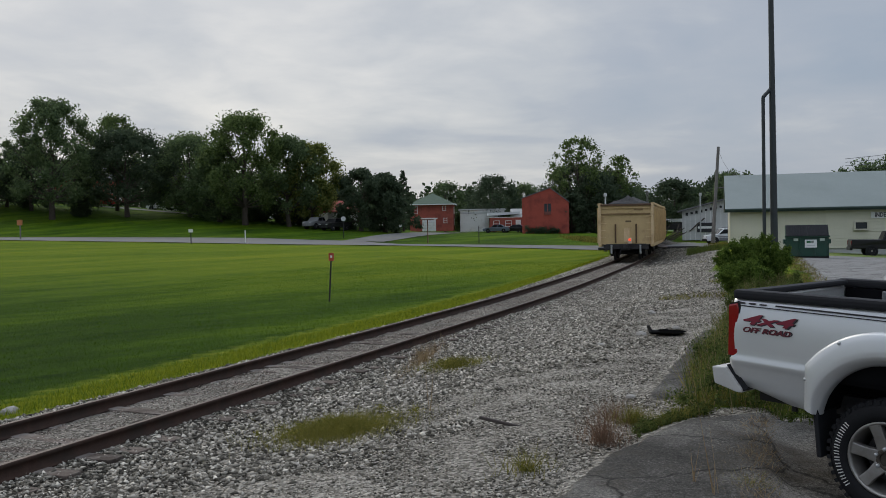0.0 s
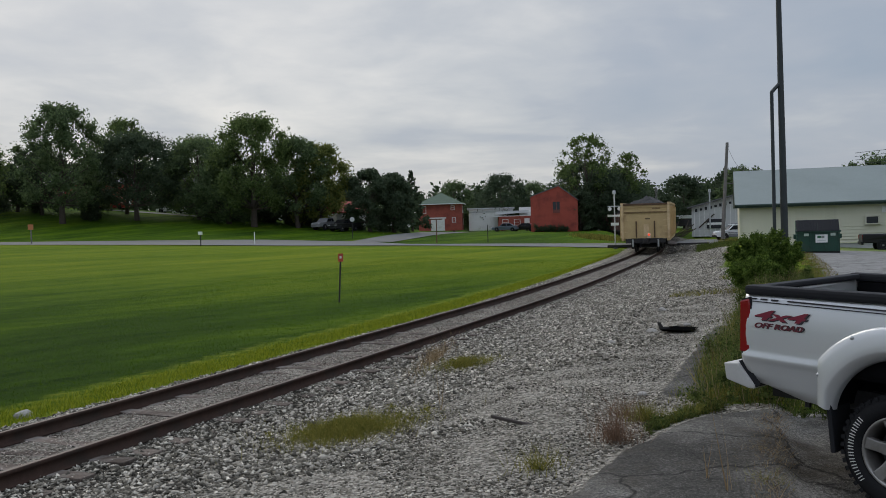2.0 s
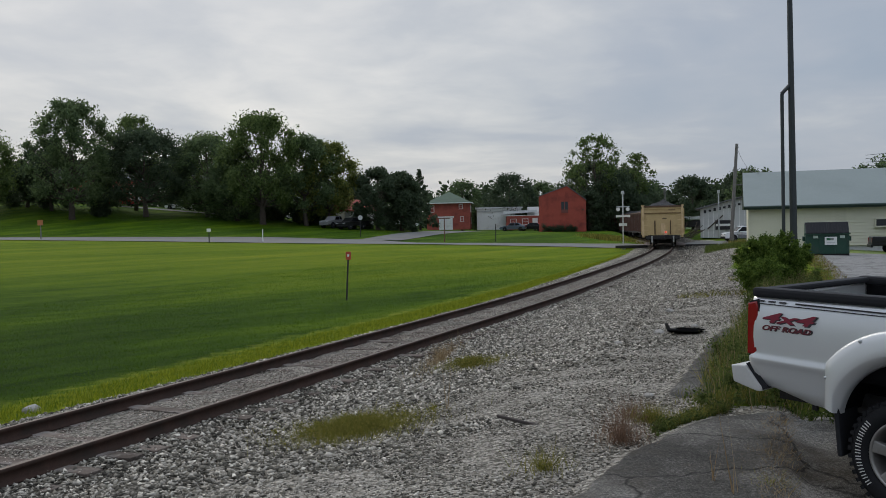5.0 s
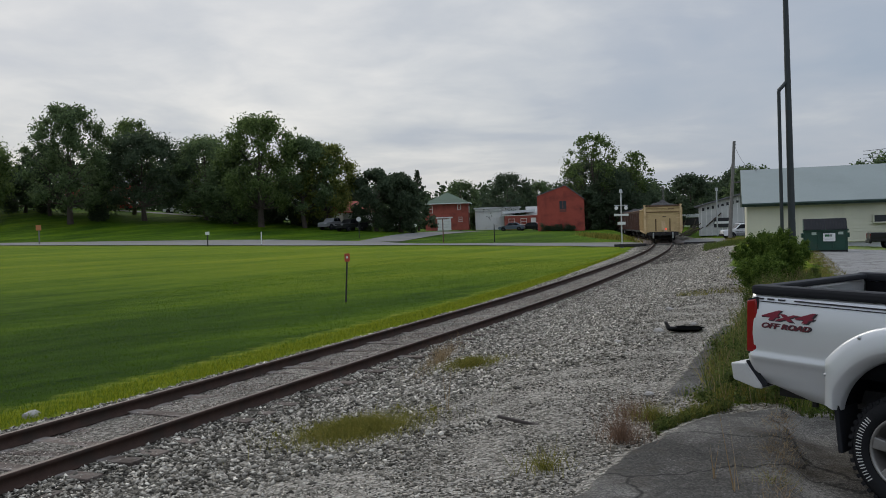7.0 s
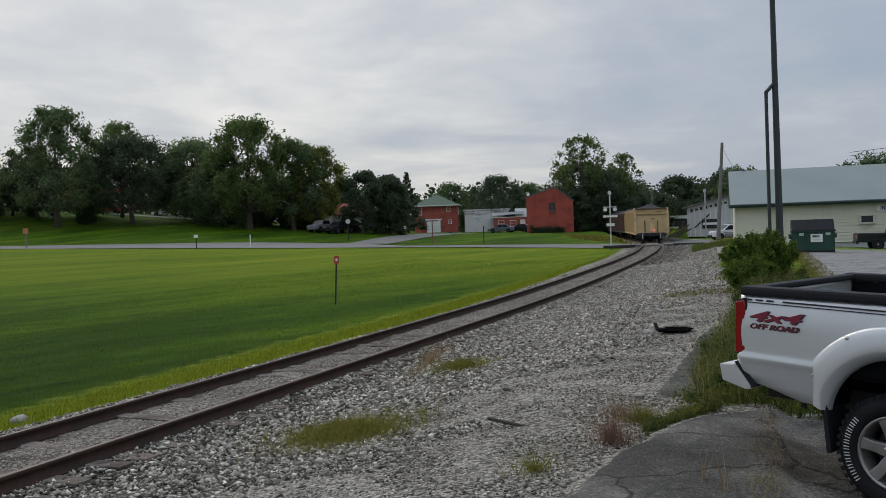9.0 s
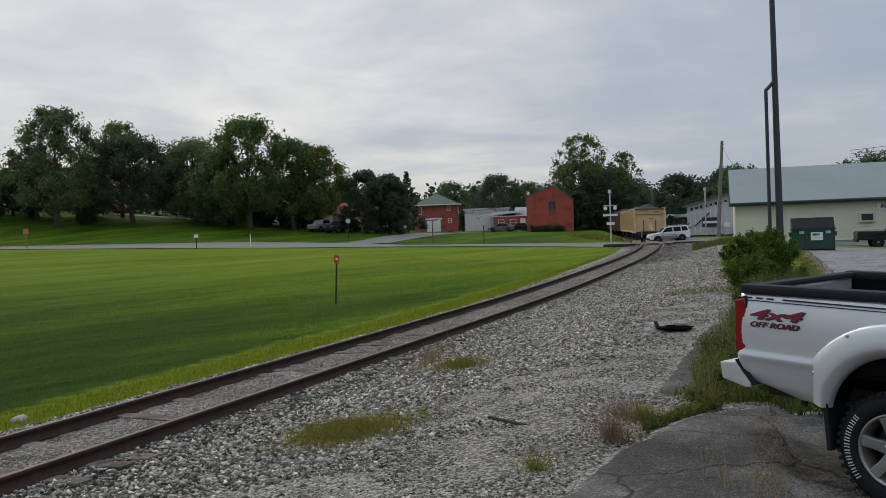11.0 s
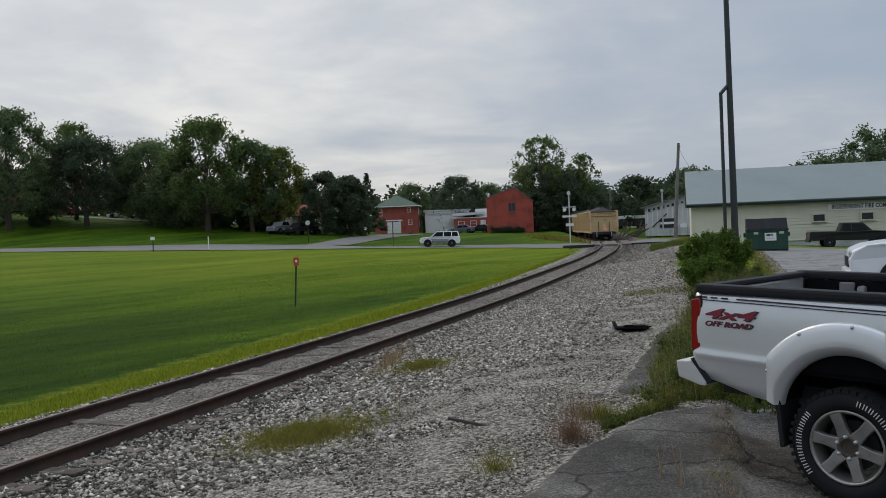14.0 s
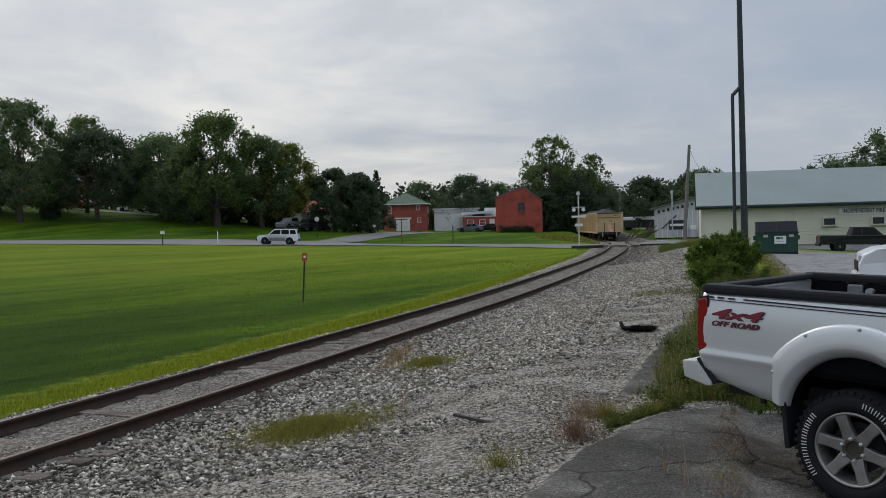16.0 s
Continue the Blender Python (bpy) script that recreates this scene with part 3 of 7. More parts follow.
def conifer(x, y, top, width, seed):
    rng = np.random.default_rng(seed)
    g = float(land(x, y)); h = top - g
    t = thing("spruce_tree", pose(x, y, g - 0.05), "dark pointed spruce beside the red house", "tree", "trees beyond the road")
    part("trunk", bm_rod(bmesh.new(), (0, 0, 0), (0, 0, h * 0.95), 0.22, 0.03, 8), BARK, t)
    cs, rs = [], []
    for i in range(60):
        u = (i + 0.5) / 60
        an = i * 2.4; rad = width / 2 * (1 - u) * (0.6 + 0.5 * rng.random())
        cs.append((math.cos(an) * rad, math.sin(an) * rad, h * (0.08 + 0.90 * u))); rs.append(0.25 + width * 0.10 * (1 - u))
    v, f = leaf_cloud(cs, rs, 4500, 0.20, 0.6, rng)
    soup("crown", v, f, LEAF_D, t)


TREES = [
    # x, y, top, crown width, leaf, low, trunk, leaves, seed
    (-66.0, 116, 17.8, 14, LEAF_B, 0.14, 0.45, 9000, 1),
    (-52.2, 117.5, 20.6, 12.0, LEAF_A, 0.14, 0.45, 8500, 2),
    (-48.0, 130, 20.0, 9.5, LEAF_B, 0.40, 0.35, 3600, 3),
    (-44.0, 123, 16.9, 13.0, LEAF_D, 0.20, 0.40, 9500, 4),
    (-39.0, 136, 17.8, 11.5, LEAF_B, 0.10, 0.35, 5200, 5),
    (-36.6, 128, 16.4, 12.5, LEAF_A, 0.10, 0.40, 8500, 6),
    (-31.2, 124, 14.6, 10.0, LEAF_A, 0.06, 0.40, 7500, 61),
    (-27.0, 121.5, 18.8, 13.0, LEAF_B, 0.17, 0.50, 9000, 7),
    (-21.2, 123.5, 15.7, 10.0, LEAF_A, 0.18, 0.40, 6200, 8),
    (-18.4, 126, 15.0, 9.5, LEAF_C, 0.10, 0.40, 8200, 9),
    (-24.0, 130, 10.5, 10.0, LEAF_D, 0.04, 0.30, 5500, 91),
    (-16.5, 139, 10.0, 9.0, LEAF_D, 0.04, 0.30, 5500, 92),
    (-46.5, 152, 12.0, 9.0, LEAF_D, 0.10, 0.30, 4500, 93),
    (-64.0, 152, 14.0, 10.0, LEAF_D, 0.06, 0.30, 5000, 94),
    (-11.0, 124, 10.9, 7.4, LEAF_D, 0.04, 0.40, 9000, 10),
    (-7.7, 126, 10.4, 6.8, LEAF_D, 0.04, 0.40, 8000, 11),
    (22.6, 140, 16.6, 9.5, LEAF_B, 0.42, 0.40, 2400, 12),
    (30.0, 143, 13.8, 6.0, LEAF_B, 0.50, 0.30, 1300, 13),
    (25.5, 141, 10.8, 12.0, LEAF_D, 0.04, 0.30, 8500, 14),
    (31.5, 150, 9.5, 10.0, LEAF_D, 0.04, 0.30, 6500, 16),
    (24.0, 147, 12.8, 13.0, LEAF_D, 0.06, 0.30, 9500, 17),
    (29.6, 149, 11.8, 10.0, LEAF_D, 0.06, 0.30, 8000, 18),
    (21.0, 136, 7.4, 5.5, LEAF_D, 0.02, 0.20, 4000, 15),
    (-62.5, 126, 13.0, 9.0, LEAF_D, 0.04, 0.30, 5500, 68),
    (-58.0, 124, 16.0, 9.0, LEAF_D, 0.08, 0.30, 6000, 70),
    (-49.8, 121, 7.6, 2.8, LEAF_D, 0.02, 0.15, 2200, 71),
    (-52.6, 128, 14.5, 7.5, LEAF_A, 0.10, 0.25, 4200, 69),
    (-33.0, 131, 8.0, 7.0, LEAF_D, 0.02, 0.15, 3800, 72),
    (-27.5, 132, 8.2, 6.0, LEAF_D, 0.02, 0.15, 3600, 73),
    (-40.0, 144, 10.5, 7.0, LEAF_D, 0.02, 0.15, 3600, 74),
    (-21.5, 128, 6.4, 5.0, LEAF_D, 0.02, 0.15, 3200, 75),
    (-56.5, 140, 9.5, 6.0, LEAF_D, 0.02, 0.15, 2600, 76),
    (35.0, 128, 9.0, 8.0, LEAF_D, 0.02, 0.20, 4500, 77),
    (41.0, 124, 9.5, 8.0, LEAF_D, 0.02, 0.20, 4500, 78),
    (39.0, 118, 8.0, 5.0, LEAF_A, 0.20, 0.20, 2500, 79),
    (1.5, 176, 11.6, 10.0, LEAF_A, 0.06, 0.30, 4500, 81),
    (11.0, 172, 12.6, 12.0, LEAF_D, 0.05, 0.30, 6500, 82),
    (18.0, 176, 11.0, 9.0, LEAF_A, 0.06, 0.30, 4500, 83),
]
for i, (x, y, top, w, leaf, low, tr, cnt, sd) in enumerate(TREES):
    lab = {id(LEAF_A): "dark green broad tree in full leaf on grass", id(LEAF_B): "tall open green tree with gaps in its crown",
           id(LEAF_C): "yellowing green tree with a loose crown", id(LEAF_D): "dense dark low-branched tree in full leaf"}[id(leaf)]
    tree("broadleaf_tree", x, y, top, w, lab, leaf, int(cnt * 2.4), 0.168, sd, tr, low, clumps=74 if w > 10 else 54)
conifer(-5.6, 141, 11.9, 5.0, 21)


def far_woods():
    """The wooded skyline, too far to tell its trees apart."""
    rng = np.random.default_rng(31)
    cs, rs = [], []
    for b in np.arange(-42, 44, 0.26):
        dist = 210 + 60 * rng.random()
        hgt = np.interp(b, [-42, -20, -8, -4, 0, 4, 8, 11, 14, 17, 22, 30, 44], [12, 11, 10, 10.5, 11, 11, 10.5, 11, 10.5, 10.5, 8, 8, 12])
        hgt = hgt * (0.84 + 0.30 * rng.random())
        x, y = dist * math.sin(radians(b)), dist * math.cos(radians(b))
        g = float(land(x, y))
        for k in range(7):
            cs.append((x + rng.normal() * 2.5, y + rng.normal() * 3, g + hgt * (k + 0.6) / 7.4)); rs.append(1.6 + 1.3 * rng.random())
    v, f = leaf_cloud(cs, rs, 170000, 0.46, 0.9, rng)
    tagged(soup("far_woods", v, f, LEAF_E), "hazy dark green woods along the skyline", "woods", kind="stuff")
    cs, rs = [], []
    for x, y, top, w in ((51.0, 92, 10.8, 5.0), (53, 94, 12.3, 5), (57, 92, 12.2, 7), (62, 92, 13, 8), (68, 92, 13, 8), (46.5, 96, 8.2, 5), (41, 96, 7.2, 4), (37, 98, 7.4, 4), (33, 98, 8.0, 3), (51, 98, 8.6, 7)):
        for k in range(16):
            cs.append((x + rng.normal() * w * 0.25, y + rng.normal() * 2, 1 + (top - 1) * (0.25 + 0.70 * rng.random()))); rs.append(w * 0.19)
    v, f = leaf_cloud(cs, rs, 95000, 0.15, 0.9, rng)
    tagged(soup("far_trees", v, f, LEAF_A), "dark tree tops behind the fire hall", "woods", kind="stuff")


far_woods()


# ---- buildings ----
def gable_end(bm, w, h0, h1, y0, y1):
    return bm_prism(bm, [(0, 0), (w, 0), (w, h0), (w / 2, h1), (0, h0)], y0, y1)


def window_part(parent, x, z, w, h, y, frame_m, pane_m=None, depth=0.10, sash=True):
    """A window in a wall that faces -y: frame, sill and panes."""
    win = part("window", bm_box(bmesh.new(), w + 0.02, 0.06, h + 0.02, at=(x, y + 0.05, z)), pane_m or PANE, parent, "dark glass window")
    t = 0.08
    for name, s, a in (("frame", (w + 2 * t, depth, t), (x, y - 0.01, z + h / 2 + t / 2)), ("frame", (t, depth, h), (x - w / 2 - t / 2, y - 0.01, z)),
                       ("frame", (t, depth, h), (x + w / 2 + t / 2, y - 0.01, z)), ("sill", (w + 3 * t, depth + 0.06, t), (x, y - 0.03, z - h / 2 - t / 2))):
        box_part(name, s, a, frame_m, win)
    if sash:
        box_part("frame", (w, 0.05, 0.05), (x, y + 0.0, z), frame_m, win)
    return win


def fire_hall():
    b = thing("fire_hall", pose(18.66, 55.25, 0.62, 0, 0, -17.9), "long cream-sided fire hall with pale green metal roof", "building")
    L, D, he, hr = 30.0, 12.4, 2.60, 4.92
    box_part("wall", (L, 0.2, he), (L / 2, 0.16, he / 2), SIDING, b)
    box_part("wall", (L, 0.2, he), (L / 2, D - 0.1, he / 2), SIDING, b)
    for x in (0.1, L - 0.1):
        part("gable_wall", bm_prism(bmesh.new(), [(0.27, 0), (D - 0.21, 0), (D - 0.21, he), (D / 2, hr - 0.1), (0.27, he)], -0.1, 0.1), SIDING, b,
             at=Matrix.Translation((x, 0, 0)) @ Matrix.Rotation(radians(90), 4, "Z"))
    n = 13
    for i in range(n):
        bm = bmesh.new()
        h = he / n
        bm_prism(bm, [(-0.050, 0.0), (0.004, 0.0), (0.004, h), (-0.004, h)], 0, L)
        part("siding_board", bm, SIDING, b, at=Matrix.Translation((L, 0.055, i * h)) @ Matrix.Rotation(radians(90), 4, "Z"))
    ov = 0.35
    sl = math.atan2(hr - he, D / 2)
    for sgn, y0 in ((1, -ov), (-1, D + ov)):
        bm = bmesh.new()
        ln = math.hypot(D / 2 + ov, (hr - he) * (D / 2 + ov) / (D / 2))
        bm_box(bm, L + 0.6, ln, 0.08, at=(L / 2, ln / 2, 0.04))
        roof = part("roof", bm, METALROOF, b)
        roof.matrix_basis = Matrix.Translation((0 if sgn > 0 else L, y0, he - ov * math.tan(sl))) @ Matrix.Rotation(0 if sgn > 0 else math.pi, 4, "Z") @ Matrix.Rotation(sl, 4, "X")
    box_part("fascia", (L + 0.6, 0.06, 0.20), (L / 2, -ov - 0.03, he - ov * math.tan(sl) - 0.05), GREENTRIM, b)
    box_part("gutter", (L + 0.6, 0.11, 0.10), (L / 2, -ov - 0.12, he - ov * math.tan(sl) + 0.0), GREENTRIM, b, bevel=0.02)
    box_part("foundation", (L, 0.16, 0.8), (L / 2, 0.18, -0.42), GREYWALL, b)
    box_part("corner_board", (0.12, 0.05, he), (0.03, 0.02, he / 2), SIDING, b)
    for x in (7.62, 10.38, 13.3, 17.5):
        window_part(b, x, 1.36, 0.66, 0.40, -0.075, mat("cream window trim", (0.55, 0.53, 0.42), 0.6), sash=False)
    return b


HALL = fire_hall()


def text_part(name, body, size, m, material, parent, depth=0.004, label="", align="LEFT", shear=0.0, spread=1.0, bold=0.0):
    cu = bpy.data.curves.new(name, "FONT")
    cu.body, cu.size, cu.extrude, cu.align_x, cu.align_y, cu.shear, cu.space_character = body, size, depth, align, "CENTER", shear, spread
    cu.resolution_u, cu.offset = 3, size * bold
    tmp = new(name, cu)
    me = bpy.data.meshes.new_from_object(tmp.evaluated_get(bpy.context.evaluated_depsgraph_get()))
    bpy.data.objects.remove(tmp)
    me.materials.append(material)
    ob = new(name, me)
    ob.parent = parent
    ob.matrix_basis = m
    if label:
        ob["label"] = label
    return ob


LETTER = mat("black sign paint", (0.02, 0.02, 0.022), 0.6, vary=0.05, bump=0)


def hall_sign():
    s = thing("wall_sign", pose(18.66, 55.25, 0.62, 0, 0, -17.9) @ Matrix.Translation((8.32, -0.02, 1.98)), "long white name board with black capitals on the siding", "sign")
    box_part("board", (5.2, 0.04, 0.38), (2.45, 0.0, 0.0), WHITE, s)
    text_part("lettering", "INDEPENDENT FIRE COMPANY", 0.37, Matrix.Translation((0.05, -0.026, 0.01)) @ Matrix.Rotation(radians(90), 4, "X") @ Matrix.Diagonal((0.70, 1, 1, 1)), LETTER, s, 0.003, "black capitals", spread=1.06, bold=0.035)


hall_sign()


def red_house():
    b = thing("brick_house", pose(-5.3, 165.2, 1.7, 0, 0, -3), "two-storey red brick house with green hipped roof", "house")
    w, d, h = 8.2, 10.0, 5.1
    for s, a in (((w, 0.3, h), (w / 2, 0.15, h / 2)), ((w, 0.3, h), (w / 2, d - 0.15, h / 2)), ((0.3, d - 0.61, h), (0.15, d / 2, h / 2)), ((0.3, d - 0.61, h), (w - 0.15, d / 2, h / 2))):
        box_part("wall", s, a, BRICK, b)
    bm = bmesh.new()
    o = 0.45
    lo = [bm.verts.new(p) for p in ((-o, -o, h), (w + o, -o, h), (w + o, d + o, h), (-o, d + o, h))]
    hi = [bm.verts.new(p) for p in ((w / 2, d * 0.38, h + 2.3), (w / 2, d * 0.62, h + 2.3))]
    for f in ((lo[0], lo[1], hi[0]), (lo[1], lo[2], hi[1], hi[0]), (lo[2], lo[3], hi[1]), (lo[3], lo[0], hi[0], hi[1]), tuple(lo[::-1])):
        bm.faces.new(f)
    part("roof", bm, GREENROOF, b)
    for s, a in (((w + 0.9, 0.06, 0.16), (w / 2, -o - 0.03, h - 0.02)), ((0.06, d + 0.9, 0.16), (w + o + 0.03, d / 2, h - 0.02))):
        box_part("fascia", s, a, WHITE, b)
    window_part(b, 1.0, 4.05, 0.7, 1.25, 0, WHITE)
    window_part(b, 6.5, 4.35, 0.55, 0.75, 0, WHITE)
    window_part(b, 6.7, 2.0, 0.55, 0.8, 0, WHITE)
    g = box_part("garage_door", (2.6, 0.06, 2.25), (3.6, -0.02, 1.13), WHITE, b, "white panelled garage door")
    for z in (0.56, 1.12, 1.68):
        box_part("panel_joint", (2.55, 0.03, 0.03), (3.6, -0.06, z), GREYWALL, g)
    box_part("lintel", (3.2, 0.10, 0.25), (3.6, -0.04, 2.42), WHITE, b)
    for y, z in ((3.5, 4.0), (6.5, 4.0), (6.5, 1.7)):
        win = box_part("window", (0.05, 0.7, 1.1), (w + 0.01, y, z), PANE, b, "dark glass window")
        for dy in (-0.4, 0.4):
            box_part("frame", (0.08, 0.1, 1.3), (w + 0.03, y + dy, z), WHITE, win)


red_house()


def shops():
    b = thing("workshop", pose(4.3, 168, 1.5, 0, 0, -2), "low white workshop with a pale flat roof", "building")
    box_part("wall", (8.6, 9, 4.1), (4.3, 4.5, 2.05), WHITE, b)
    box_part("roof", (9.2, 9.4, 0.25), (4.3, 4.5, 4.25), mat("pale sheet roof", (0.6, 0.6, 0.6), 0.5, 0.2), b)
    box_part("fascia", (8.62, 0.08, 0.3), (4.3, -0.05, 3.6), GREYWALL, b)
    b = thing("red_shop", pose(9.6, 160, 1.5, 0, 0, -2), "low red brick shop with a white awning roof", "building")
    box_part("wall", (6.2, 7, 2.5), (3.1, 3.5, 1.25), BRICK, b)
    part("roof", bm_prism(bmesh.new(), [(-0.8, 2.5), (7.2, 2.5), (7.2, 2.62), (-0.8, 2.62)], 0, 7.2), WHITE, b)
    part("awning", bm_prism(bmesh.new(), [(-0.4, 2.9), (5.6, 3.2), (5.6, 3.6), (-0.4, 3.45)], 1.2, 7.0), mat("dull white sheet", (0.5, 0.52, 0.52), 0.5), b)
    box_part("upper_wall", (2.2, 3, 1.6), (5.2, 5, 3.4), WHITE, b)
    window_part(b, 1.2, 1.4, 1.0, 1.0, 0, WHITE)
    window_part(b, 3.4, 1.4, 1.0, 1.0, 0, WHITE)
    box_part("door", (0.95, 0.06, 2.05), (5.2, -0.02, 1.03), WHITE, b, "white door")


shops()


def red_barn():
    b = thing("brick_barn", pose(13.1, 134.7, 1.05, 0, 0, -9), "tall red-painted brick building with one dark upper window", "building")
    w, d, h0, h1 = 7.2, 12.0, 5.3, 7.1
    part("gable_wall", bm_prism(bmesh.new(), [(0, 0), (w, 0), (w, h0 - 0.4), (w * 0.6, h1), (0, h0 + 0.3)], 0, 0.35), BARNRED, b)
    part("gable_wall", bm_prism(bmesh.new(), [(0, 0), (w, 0), (w, h0 - 0.4), (w * 0.6, h1), (0, h0 + 0.3)], d - 0.35, d), BARNRED, b)
    box_part("wall", (0.35, d - 0.71, h0 + 0.2), (0.175, d / 2, (h0 + 0.2) / 2), BARNRED, b)
    box_part("wall", (0.35, d - 0.71, h0 - 0.4), (w - 0.175, d / 2, (h0 - 0.4) / 2), BARNRED, b)
    part("roof", bm_prism(bmesh.new(), [(-0.15, h0 + 0.24), (w * 0.6, h1 + 0.02), (w * 0.6, h1 + 0.16), (-0.15, h0 + 0.38)], -0.1, d + 0.1), GREYROOF, b)
    part("roof", bm_prism(bmesh.new(), [(w * 0.6 + 0.002, h1 + 0.02), (w + 0.15, h0 - 0.46), (w + 0.15, h0 - 0.32), (w * 0.6 + 0.002, h1 + 0.16)], -0.1, d + 0.1), GREYROOF, b)
    arch = [(-0.52, 0), (0.52, 0), (0.52, 1.72), (-0.52, 1.72)]
    win = part("window", bm_prism(bmesh.new(), [(3.95 + x, 3.0 + z) for x, z in arch], -0.03, 0.02), PANE, b, "dark window, boarded below")
    box_part("board", (1.0, 0.04, 0.5), (3.95, -0.05, 3.25), mat("old window board", (0.16, 0.05, 0.04), 0.8), win)
    box_part("sill", (1.2, 0.14, 0.1), (3.95, -0.05, 2.93), BARNRED, win)
    box_part("frame", (0.05, 0.05, 1.2), (3.95, -0.05, 4.1), BARNRED, win)


red_barn()


def white_sheds():
    b = thing("trackside_shed", pose(27.5, 97.4, 0.42, 0, 0, -17.5), "old white plank shed with a grey roof by the crossing", "building")
    w, d, he, hr = 12.4, 14.0, 3.25, 4.85
    gab = [(0, 0), (w, 0), (w, he), (w / 2, hr), (0, he)]
    part("gable_wall", bm_prism(bmesh.new(), gab, 0, 0.2), GREYWALL, b)
    part("gable_wall", bm_prism(bmesh.new(), gab, d - 0.2, d), GREYWALL, b)
    for x in (0.1, w - 0.1):
        box_part("wall", (0.2, d - 0.41, he), (x, d / 2, he / 2), GREYWALL, b)
    k = (hr - he) / (w / 2)
    part("roof", bm_prism(bmesh.new(), [(-0.5, he - 0.5 * k + 0.03), (w / 2, hr + 0.03), (w / 2, hr + 0.17), (-0.5, he - 0.5 * k + 0.17)], -0.5, d + 0.3), GREYROOF, b)
    part("roof", bm_prism(bmesh.new(), [(w / 2 + 0.002, hr + 0.03), (w + 0.5, he - 0.5 * k + 0.03), (w + 0.5, he - 0.5 * k + 0.17), (w / 2 + 0.002, hr + 0.17)], -0.5, d + 0.3), GREYROOF, b)
    for i in range(22):
        x = 0.3 + 0.55 * i
        h = he + min(x, w - x) * k - 0.15
        box_part("batten", (0.05, 0.03, h), (x, -0.017, h / 2), WHITE, b)
    for i in range(10):
        x = 0.5 + 0.52 * i
        box_part("lettering_bar", (0.26, 0.02, 0.34 - 0.10 * (i % 3 == 1)), (x, -0.045, he - 0.42 + x * k * 0.8), LETTER, b)
    op = box_part("opening", (1.7, 0.04, 1.05), (2.45, -0.055, 1.42), mat("dark shed opening", (0.02, 0.02, 0.024), 0.7), b, "dark opening crossed by a pale bar")
    box_part("bar", (1.65, 0.05, 0.26), (2.5, -0.10, 1.42), WHITE, op)
    bm = bmesh.new(); bm_box(bm, 2.2, 0.05, 0.14)
    part("brace", bm, BARK, b, at=pose(1.6, -0.06, 1.75, 0, -42, 0))
    box_part("tank", (0.7, 0.5, 0.5), (4.2, -0.4, 1.05), WHITE, b, "small white tank on the wall", bevel=0.08)
    box_part("tank_stand", (0.6, 0.4, 0.82), (4.2, -0.4, 0.40), GREYWALL, b)
    rng = np.random.default_rng(12)
    j = thing("scrap_heap", pose(26.0, 96.6, 0.42), "dark heap of scrap timber and poles beside the shed", "scrap heap")
    for i in range(16):
        x = rng.uniform(-1.2, 1.0)
        rod_part("pole", (x - 0.6, rng.uniform(-0.6, 0.6), 0.05), (x + rng.uniform(0, 1.0), rng.uniform(-0.4, 0.4), rng.uniform(0.7, 1.9)), 0.05, BARK, j, n=6)
    s = thing("street_light", pose(28.8, 94.9, 0.4), "grey signal post beside the shed", "post")
    rod_part("post", (0, 0, 0), (0, 0, 4.9), 0.08, GALV, s)
    rod_part("head", (0, 0, 4.9), (0, 0, 5.25), 0.16, GALV, s)
    v = thing("parked_van", pose(33.6, 127, float(land(33.6, 127)), 0, 0, 70), "white box van parked beyond the crossing", "van")
    box_part("body", (2.2, 4.5, 0.5), (0, 0, 1.75), CARWHITE_FAR, v, bevel=0.1)
    box_part("lower_body", (2.1, 4.4, 1.0), (0, 0, 0.9), STEEL_DARK, v, bevel=0.1)
    p = thing("crossing_planks", Matrix.Identity(4), "dark timber crossing deck between and beside the rails", "crossing", kind="structure")
    # added dark boxes stand in for the shadow lines where the road edge drops
    for o in (-2.9, 3.3):
        x, y, a = track(71.0)
        part("edge_shade", bm_box(bmesh.new(), 2.8, 0.30, 0.24, bevel=0.03), STEEL_DARK, p, "dark strip in place of the road edge's shadow", at=pose(x + o, 77.0, float(rail_z(77)) - 0.06))
    for o, wd in ((0.0, 1.2), (-1.45, 0.9), (1.45, 0.9)):
        for kk in range(3):
            x, y, a = track(79.2)
            bm = bmesh.new(); bm_box(bm, wd / 3 - 0.02, 14.6, 0.10, bevel=0.01)
            oo = o + (kk - 1) * wd / 3
            part("plank", bm, TIE, p, at=pose(x + oo * math.cos(a), y - oo * math.sin(a), float(rail_z(y)) - 0.05, 0, 0, -math.degrees(a)))


